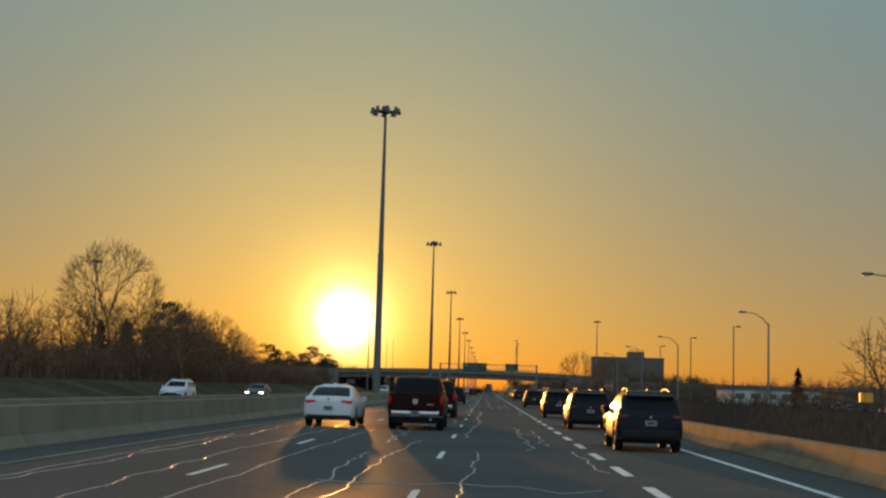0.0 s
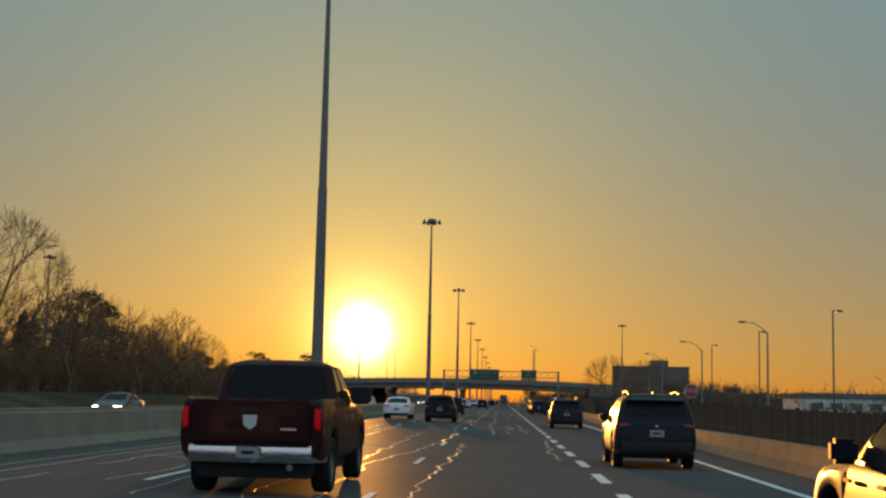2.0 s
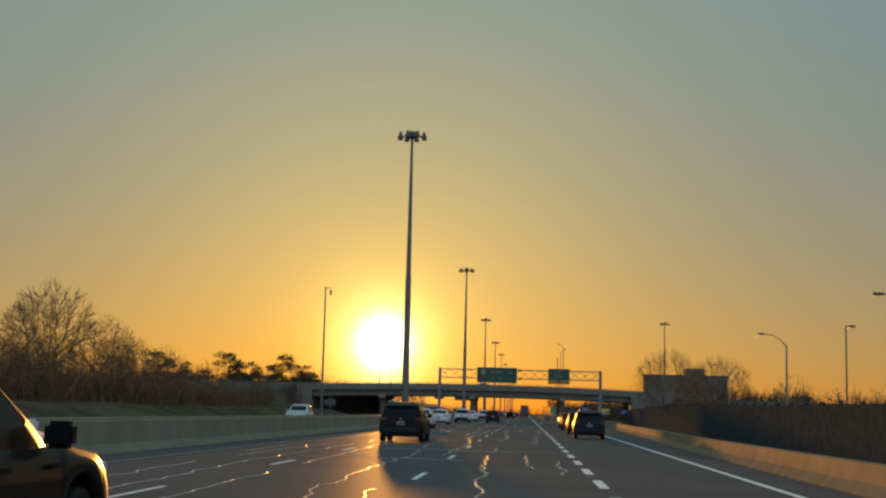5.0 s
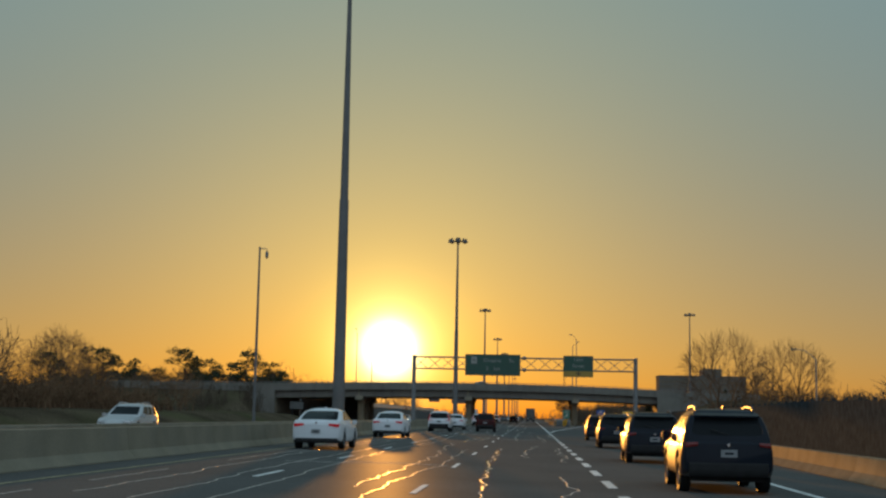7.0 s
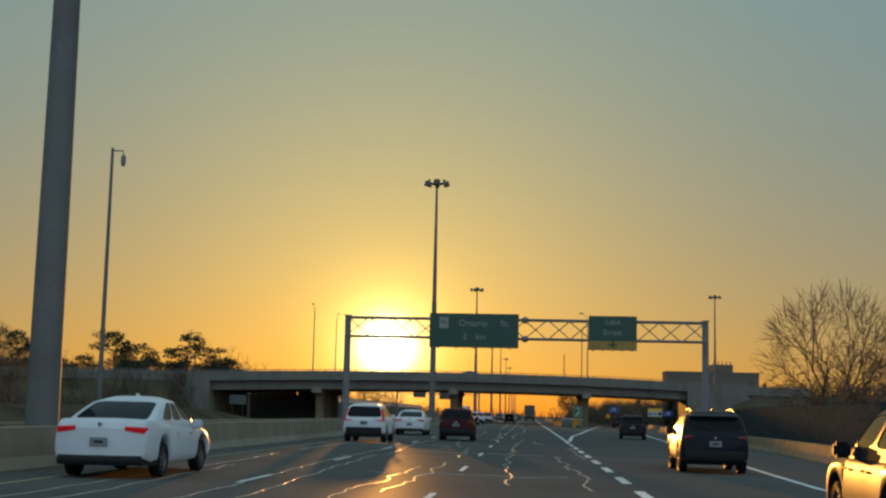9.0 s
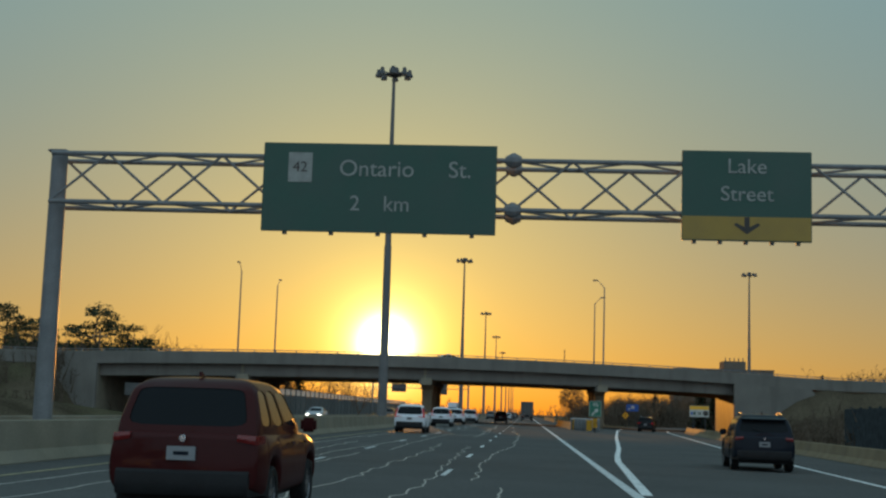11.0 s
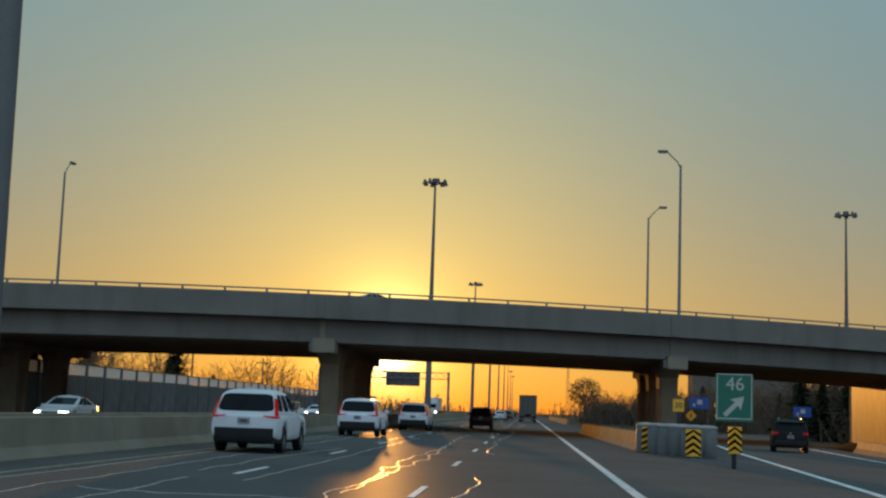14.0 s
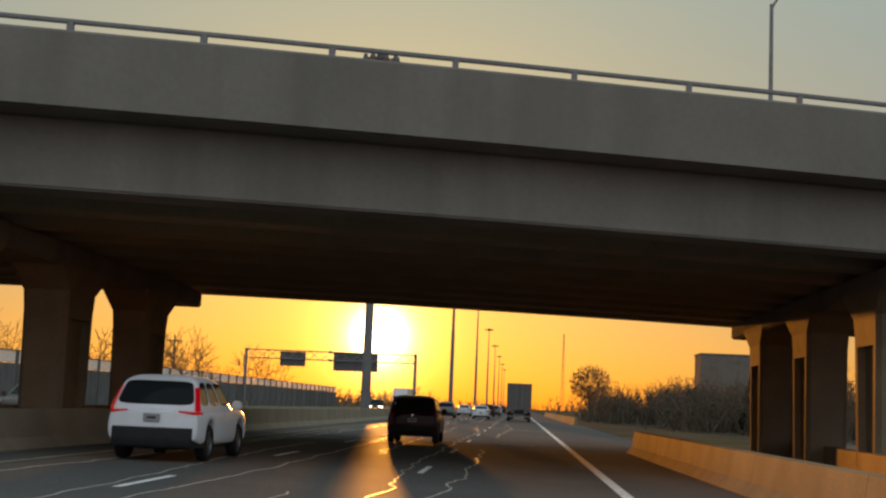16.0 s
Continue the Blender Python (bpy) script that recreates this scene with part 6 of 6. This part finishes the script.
def build_lamps():
    q = cobra_lamp(8.3, 1.9, 0.9, "grey street lamp with a curved arm over the side road", "side road lamps")
    spots = [(22.6, 73), (22.6, 109), (22.5, 160), (22.5, 197), (22.6, 235), (28.5, 305)]
    for i, (x, y) in enumerate(spots):
        m = Matrix.Translation((x, y, ground_z(x, y) - 0.05))
        if i == 0:
            q.matrix_basis = m
        else:
            copy_thing(q, m)
    p = lot_lamp(11.8, "dark parking lot lamp with one box head")
    for i, (x, y) in enumerate(((33, 180), (33.2, 219), (33.4, 259), (58, 205), (74, 250))):
        m = Matrix.Translation((x, y, ground_z(x, y) - 0.05))
        if i == 0:
            p.matrix_basis = m
        else:
            copy_thing(p, m)
    # on the overpass
    r = cobra_lamp(10.0, 0.85, 0.8, "grey lamp with an angled arm on the overpass parapet", "overpass lamps", True)
    for i, (x, v, turn, z) in enumerate(((9.3, 0.25, 0, 6.85), (9.2, BRIDGE_W - 6.0, 180, 6.6), (-33.8, 0.25, 84, 6.85), (-33.0, BRIDGE_W - 9.0, 264, 6.85))):
        m = Matrix.Translation(bp(x, v, z)) @ Matrix.Rotation(radians(turn), 4, "Z") @ Matrix.Diagonal((1, 1, 1.06 if i == 0 else 1.0, 1))
        if i == 0:
            r.matrix_basis = m
        else:
            copy_thing(r, m)
    # camera pole
    c = thing("camera_pole", "tall grey pole with a hanging traffic camera", "camera pole")
    part("pole", tube([(0, 0, 0), (0, 0, 19.8)], [0.19, 0.1], 10), POLE, c, smooth=True)
    part("bracket", tube([(0, 0, 19.6), (0.75, 0, 19.6), (0.8, 0, 19.3)], 0.05, 6), STEEL, c)
    part("camera_housing", spin([(0, -0.75), (0.12, -0.7), (0.17, -0.5), (0.17, -0.1), (0.1, 0.05), (0, 0.08)], 12, Matrix.Translation((0.8, 0, 19.25))), STEEL, c, smooth=True)
    part("base", box(-0.4, 0.4, -0.4, 0.4, -0.4, 0.25, bevel=0.03), CONCRETE, c)
    c.matrix_basis = Matrix.Translation((-29.3, 311.5, ground_z(-29.3, 311.5)))
    # plain wooden poles and a far lattice tower
    w = thing("utility_pole", "weathered wooden utility pole", "utility pole", group="utility poles")
    part("pole", tube([(0, 0, -0.5), (0, 0, 10)], [0.16, 0.11], 8), BARK, w)
    part("crossarm", box(-1.1, 1.1, -0.06, 0.06, 9.1, 9.25), BARK, w)
    for k in (-0.9, -0.3, 0.3, 0.9):
        part("insulator", spin([(0, 9.25), (0.05, 9.25), (0.06, 9.4), (0, 9.42)], 8, Matrix.Translation((k, 0, 0))), LENS, w)
    w.matrix_basis = Matrix.Translation((-52, 498, ground_z(-52, 498)))
    for x, y in ((-48, 540), (-47, 585), (-60, 455)):
        copy_thing(w, Matrix.Translation((x, y, ground_z(x, y))) @ Matrix.Rotation(0.4, 4, "Z"))
    t = thing("lattice_tower", "distant slender lattice radio tower", "tower")
    bmx = [(-1, -1), (1, -1), (0, 1)]
    for a, b in bmx:
        part("leg", tube([(a * 1.3, b * 1.3, 0), (a * 0.25, b * 0.25, 50)], 0.1, 4), STEEL_D, t)
    for i in range(14):
        f0, f1 = i / 14, (i + 1) / 14
        w0, w1 = 1.3 - 1.05 * f0, 1.3 - 1.05 * f1
        bm = bmesh.new()
        for k in range(3):
            a, b = bmx[k], bmx[(k + 1) % 3]
            add_tube(bm, [(a[0] * w0, a[1] * w0, 50 * f0), (b[0] * w1, b[1] * w1, 50 * f1)], 0.05, 3)
        part("brace", bm, STEEL_D, t)
    t.matrix_basis = Matrix.Translation((27, 1240, -0.6))


build_lamps()


# ---- signs beside the road ----
def post_sign(name, label, x, y, w, h, zc, mat, posts=1, z0=None):
    s = thing(name, label, "road sign", group="roadside signs")
    z0 = road_z(x) if z0 is None else z0
    s.matrix_basis = Matrix.Translation((x, y, z0))
    part("panel", box(-w / 2, w / 2, -0.012, 0.0, zc - h / 2, zc + h / 2, bevel=0.004), mat, s)
    part("backing", box(-w / 2 + 0.01, w / 2 - 0.01, 0.001, 0.012, zc - h / 2 + 0.01, zc + h / 2 - 0.01), ALU, s)
    for k in range(posts):
        px = 0 if posts == 1 else -w * 0.3 + w * 0.6 * k
        part("post", box(px - 0.05, px + 0.05, 0.014, 0.1, -0.5, zc + h / 2 - 0.05), FENCE_WOOD, s)
    return s


def chevron_board(w, h, s, y0, z0, up=True, diagonal=False):
    """Black stripes on a yellow marker board."""
    n = 4
    st = h / n
    for k in range(n):
        bm = bmesh.new()
        zc = z0 + st * (k + 0.5)
        t = st * 0.25
        if diagonal:
            pr = [(-w / 2, zc - t - st * 0.3), (w / 2, zc - t + st * 0.3), (w / 2, zc + t + st * 0.3), (-w / 2, zc + t - st * 0.3)]
        else:
            pr = [(-w / 2, zc - t - st * 0.42), (0, zc - t + st * 0.42), (w / 2, zc - t - st * 0.42), (w / 2, zc + t - st * 0.42), (0, zc + t + st * 0.42), (-w / 2, zc + t - st * 0.42)]
        pr = [(x, min(max(z, z0 + 0.01), z0 + h - 0.01)) for x, z in pr]
        f = bm.faces.new([bm.verts.new((x, y0, z)) for x, z in pr])
        bmesh.ops.solidify(bm, geom=[f], thickness=0.003)
        part("stripe", bm, SIGN_K, s)


def build_signs():
    s = post_sign("exit_sign", "green exit sign with white number and slanting arrow", 6.2, 395.6, 1.12, 1.42, 2.12, SIGN_EXIT, 1)
    for a, b, c, d in ((-0.53, 0.53, 1.48, 1.51), (-0.53, 0.53, 2.81, 2.84), (-0.53, -0.5, 1.53, 2.79), (0.5, 0.53, 1.53, 2.79)):
        part("border", box(a, b, -0.018, -0.013, c, d), SIGN_DIM, s)
    lettering("46", 0.56, SIGN_DIM, s, Matrix.Translation((0.02, -0.02, 2.52)) @ FACING)
    ar = part("arrow", arrow_mesh(0.46, 0.82, 0.068, solid=True), SIGN_DIM, s)
    ar.matrix_basis = Matrix.Translation((0, -0.022, 1.88)) @ Matrix.Rotation(radians(225), 4, "Y")
    s = post_sign("object_marker", "yellow and black chevron marker below the exit sign", 6.2, 395.45, 0.41, 0.80, 0.86, SIGN_Y, 1)
    chevron_board(0.41, 0.80, s, -0.016, 0.46)
    s = post_sign("speed_sign", "yellow advisory speed sign with black numerals", 6.85, 415.9, 0.50, 0.56, 2.04, SIGN_Y, 1)
    lettering("30", 0.36, SIGN_K, s, Matrix.Translation((0, -0.02, 2.03)) @ FACING)
    s = post_sign("ramp_sign", "white information sign with a yellow top band", 17.9, 413.5, 2.0, 1.15, 2.72, SIGN_DIM, 2, -0.5)
    part("top_band", box(-0.98, 0.98, -0.018, -0.013, 2.9, 3.27), SIGN_Y, s)
    part("symbol", spin([(0, -0.003), (0.28, -0.003), (0.28, 0.003), (0, 0.003)], 20, Matrix.Translation((0.66, -0.018, 2.54)) @ Matrix.Rotation(radians(90), 4, "X")), SIGN_K, s)
    for a, b, c, d, mt in ((-0.88, -0.67, 2.34, 2.68, SIGN_B), (-0.6, -0.38, 2.34, 2.68, SIGN_G), (-0.2, 0.2, 2.4, 2.5, SIGN_K), (-0.2, 0.2, 2.58, 2.66, SIGN_K)):
        part("bar", box(a, b, -0.018, -0.013, c, d), mt, s)
    s = thing("stop_sign", "red octagonal stop sign on a steel post", "road sign", group="roadside signs")
    s.matrix_basis = Matrix.Translation((10.6, 121.8, -0.4))
    bm = spin([(0, -0.008), (0.41, -0.008), (0.41, 0.0), (0, 0.0)], 8, Matrix.Translation((0, 0, 2.62)) @ Matrix.Rotation(radians(90), 4, "X") @ Matrix.Rotation(radians(22.5), 4, "Z"))
    part("border", bm, SIGN_DIM, s)
    bm = spin([(0, -0.008), (0.38, -0.008), (0.38, 0.0), (0, 0.0)], 8, Matrix.Translation((0, -0.006, 2.62)) @ Matrix.Rotation(radians(90), 4, "X") @ Matrix.Rotation(radians(22.5), 4, "Z"))
    part("panel", bm, SIGN_R, s)
    part("post", box(-0.04, 0.04, 0.012, 0.07, 0, 2.95), FENCE_WOOD, s)
    lettering("STOP", 0.3, SIGN_DIM, s, Matrix.Translation((0, -0.02, 2.62)) @ FACING)
    for x, y, z, w, h, label, mt in ((-45, 424, 3.4, 2.6, 1.4, "blank dull grey sign board beside the far abutment", PANEL), (16.7, 484.7, 3.4, 1.9, 1.1, "blue service sign beyond the overpass", SIGN_B),
                                     (27.9, 491.0, 2.9, 1.8, 1.05, "blue service sign before the dark brush", SIGN_B), (15.1, 478.0, 2.15, 0.75, 0.75, "orange diamond warning sign beside the ramp", SIGN_Y)):
        q = post_sign("service_sign", label, x, y, w, h, z, mt, 1 if w < 1 else 2, -0.5)
        if w < 1:
            for o in q.children:
                if o.name.startswith(("panel", "backing")):
                    o.matrix_basis = Matrix.Translation((0, 0, z)) @ Matrix.Rotation(radians(45), 4, "Y") @ Matrix.Translation((0, 0, -z))
            part("symbol", box(-0.06, 0.06, -0.018, -0.013, z - 0.2, z + 0.2), SIGN_K, q)
        elif mt is SIGN_B:
            part("symbol", box(-w * 0.1, w * 0.16, -0.018, -0.013, z - h * 0.12, z + h * 0.28), SIGN_DIM, q)
            part("bar", box(-w * 0.32, -w * 0.2, -0.018, -0.013, z - h * 0.3, z - h * 0.05), SIGN_DIM, q)
    # billboard in the lot
    b = thing("lot_sign", "yellow sign box on posts in the lot", "sign")
    part("box", box(-0.55, 0.55, -0.15, 0.15, 1.9, 2.7, bevel=0.04), SIGN_Y, b)
    for k in (-0.4, 0.4):
        part("post", tube([(k, 0, -0.3), (k, 0, 1.9)], 0.06, 8), STEEL_D, b)
    b.matrix_basis = Matrix.Translation((31.5, 112, ground_z(31.5, 112)))


def build_cushion():
    """Crash cushion of upright plastic drums with a marker on its nose."""
    c = thing("crash_cushion", "row of grey plastic drums forming a crash cushion", "crash cushion")
    prof = [(0.0, 0.0), (0.37, 0.0), (0.385, 0.03), (0.405, 0.40), (0.41, 1.02), (0.40, 1.06), (0.38, 1.10), (0.0, 1.10)]
    lid_prof = [(0.0, 1.104), (0.39, 1.104), (0.42, 1.09), (0.43, 1.10), (0.43, 1.14), (0.40, 1.17), (0.28, 1.21), (0.26, 1.205), (0.1, 1.225), (0.0, 1.225)]
    meshes = []
    for name, pr, mat in (("drum", prof, BARREL), ("lid", lid_prof, BARREL_LID)):
        bm = spin(pr, 22)
        me = bpy.data.meshes.new(name)
        bm.to_mesh(me)
        bm.free()
        me.materials.append(mat)
        for p in me.polygons:
            p.use_smooth = True
        me.set_sharp_from_angle(angle=radians(35))
        meshes.append(me)
    rng = random.Random(17)
    spots = [(6.1, 404.9)]
    for row in range(1, 5):
        x, y = 6.1 - row * 0.31, 404.9 + row * 1.16
        spots += [(x, y), (x + 1.02, y + 0.1)]
    for k, (x, y) in enumerate(spots):
        m = Matrix.Translation((x + rng.uniform(-0.03, 0.03), y + rng.uniform(-0.03, 0.03), road_z(x))) @ Matrix.Rotation(k * 0.7, 4, "Z") @ Matrix.Rotation(rng.uniform(-0.012, 0.012), 4, "X")
        d = piece("drum", meshes[0], c, m)
        piece("lid", meshes[1], d, Matrix())
    for x, y, w, label, diag in ((6.1, 404.45, 0.56, "yellow and black chevron board on the cushion", False), (4.78, 409.08, 0.32, "yellow and black striped board on the cushion", True)):
        s = thing("hazard_board", label, "hazard board", group="hazard boards")
        s.matrix_basis = Matrix.Translation((x, y, road_z(x)))
        part("panel", box(-w / 2, w / 2, -0.01, 0.0, 0.08, 1.06, bevel=0.003), SIGN_Y, s)
        part("post", box(-0.03, 0.03, 0.002, 0.03, 0.0, 1.0), STEEL, s)
        chevron_board(w, 0.98, s, -0.014, 0.08, diagonal=diag)


build_signs()
build_cushion()


# ---- fence, noise wall, buildings ----
def build_fence():
    f = thing("board_fence", "dark weathered board fence behind the roadside barrier", "fence", kind="structure")
    me_b = box(-0.075, 0.075, -0.012, 0.012, 0, 2.25).copy()
    board = bpy.data.meshes.new("board")
    me_b.to_mesh(board)
    board.materials.append(FENCE_WOOD)
    post = bpy.data.meshes.new("post")
    bm = box(-0.06, 0.06, -0.06, 0.06, -0.4, 2.4)
    bm.to_mesh(post)
    bm.free()
    post.materials.append(FENCE_WOOD)
    rng = random.Random(2)

    def fx(y):
        return lerp_table([(-30, 9.6), (30, 9.6), (180, 9.8), (240, 12.6), (300, 15.0), (400, 21)], y)

    y = -14.0
    bm = bmesh.new()
    n = 0
    while y < 352:
        x = fx(y)
        z = ground_z(x, y)
        turn = math.atan2(fx(y + 0.3) - x, 0.3)
        tall = lerp_table([(60, 0.79), (100, 0.84), (150, 1.06), (230, 1.24)], y) * rng.uniform(0.99, 1.01)
        m = Matrix.Translation((x, y, z)) @ Matrix.Rotation(radians(90) - turn, 4, "Z") @ Matrix.Diagonal((1, 1, tall, 1))
        if 75 < y < 122:
            piece("board", board, f, m)
        else:
            add_box(bm, -0.075, 0.075, -0.012, 0.012, 0, 2.25, m=m)
        if n % 16 == 0:
            piece("post", post, f, Matrix.Translation((x + 0.09, y, z)) @ Matrix.Diagonal((1, 1, tall * 0.97, 1)))
        n += 1
        y += 0.157
    ob = part("boards", bm, FENCE_WOOD, f)
    ob["kind"] = "stuff"
    for zz in (0.5, 1.6):
        bm = bmesh.new()
        add_strip(bm, [(-0.02, -0.04), (0.02, -0.04), (0.02, 0.04), (-0.02, 0.04)], [((fx(5 * i - 14) + 0.045, 5 * i - 14, ground_z(fx(5 * i - 14), 5 * i - 14) + zz), (1, 0, 0)) for i in range(74)])
        part("rail", bm, FENCE_WOOD, f)


def build_noise_wall():
    w = thing("noise_wall", "grey noise wall with a row of translucent top panels", "noise wall", kind="structure")
    span = 4.6
    pm = bpy.data.meshes.new("wall_panel")
    bm = box(-0.07, 0.07, 0.16, span - 0.16, -1.2, 3.1, bevel=0.02)
    bm.to_mesh(pm)
    bm.free()
    pm.materials.append(PANEL)
    gm = bpy.data.meshes.new("clear_panel")
    bm = box(-0.015, 0.015, 0.3, span - 0.3, 3.16, 4.0)
    bm.to_mesh(gm)
    bm.free()
    gm.materials.append(CLEAR)
    po = bpy.data.meshes.new("post")
    bm = box(-0.13, 0.13, -0.14, 0.14, -1.2, 4.12, bevel=0.015)
    bm.to_mesh(po)
    bm.free()
    po.materials.append(PANEL)
    rl = bpy.data.meshes.new("top_rail")
    bm = box(-0.05, 0.05, 0.14, span - 0.14, 4.0, 4.08)
    bm.to_mesh(rl)
    bm.free()
    rl.materials.append(PANEL)
    for i in range(48):
        m = Matrix.Translation((-36.2, 447 + i * span, 0))
        piece("post", po, w, m)
        piece("wall_panel", pm, w, m)
        piece("clear_panel", gm, w, m)
        piece("top_rail", rl, w, m)
    # solid return to the abutment of the overpass, added to fill a dark opening
    solid = bpy.data.meshes.new("wall_panel")
    bm = box(-0.07, 0.07, 0.12, 4.08, -1.2, 5.0, bevel=0.02)
    bm.to_mesh(solid)
    bm.free()
    solid.materials.append(PANEL)
    for i in range(3):
        m = Matrix.Translation((-36.2 - 4.2 * i, 450.2, 0)) @ Matrix.Rotation(radians(90), 4, "Z")
        piece("wall_panel", solid, w, m)
        piece("post", po, w, m)


def block_building(name, label, x0, x1, y0, y1, h, floors, cols, wall, tops=()):
    b = thing(name, label, "building", group="far buildings")
    z0 = -0.8
    part("wall", box(x0, x1, y0, y1, z0, h), wall, b)
    part("roof", box(x0 - 0.3, x1 + 0.3, y0 - 0.3, y1 + 0.3, h, h + 0.7), ROOFING, b)
    fh = (h - 1) / floors
    cwid = (x1 - x0) / cols
    pane = bpy.data.meshes.new("window")
    bm = box(-cwid * 0.3, cwid * 0.3, -0.12, 0.05, 0, fh * 0.5)
    bm.to_mesh(pane)
    bm.free()
    pane.materials.append(WINDOW)
    for i in range(floors):
        for j in range(cols):
            piece("window", pane, b, Matrix.Translation((x0 + cwid * (j + 0.5), y0, 0.6 + fh * (i + 0.35))))
    for a, c, t in tops:
        part("penthouse", box(a, c, y0 + 2, y1 - 2, h + 0.7, h + 0.7 + t), wall, b)
        for k in range(5):
            xx = a + (c - a) * (k + 0.5) / 5
            part("antenna", tube([(xx, y0 + 4, h + 0.7 + t), (xx, y0 + 4, h + 0.7 + t + 1.9)], 0.3, 5), STEEL_D, b)
    return b


def build_buildings():
    block_building("hotel_building", "broad mid-rise building with a rooftop block", 79.2, 132.6, 990, 1010, 28.2, 9, 22, BUILD_H, ((106.2, 118, 4.4),))
    block_building("shop_building", "low pale commercial building beyond the lot", 44, 84, 240, 256, 2.9, 1, 14, BUILD_L)
    block_building("shop_building", "low flat-roofed commercial building", 52, 82, 196, 208, 2.6, 1, 10, BRICK)
    block_building("shed_building", "small pale shed behind brush", 44, 52, 388, 398, 4.0, 1, 3, BRICK)
    h = thing("roadside_house", "small house with a pitched roof beyond the noise wall", "house", group="far buildings")
    part("wall", box(-60, -51, 462, 472, -0.6, 4.2), BRICK, h)
    bm = bmesh.new()
    v = [bm.verts.new(p) for p in ((-60.5, 461.5, 4.2), (-50.5, 461.5, 4.2), (-50.5, 472.5, 4.2), (-60.5, 472.5, 4.2), (-60.5, 467, 6.6), (-50.5, 467, 6.6))]
    for q in ((0, 1, 5, 4), (2, 3, 4, 5), (0, 4, 3), (1, 2, 5), (0, 3, 2, 1)):
        bm.faces.new([v[i] for i in q])
    part("roof", bm, ROOFING, h)


build_fence()
build_noise_wall()
build_buildings()
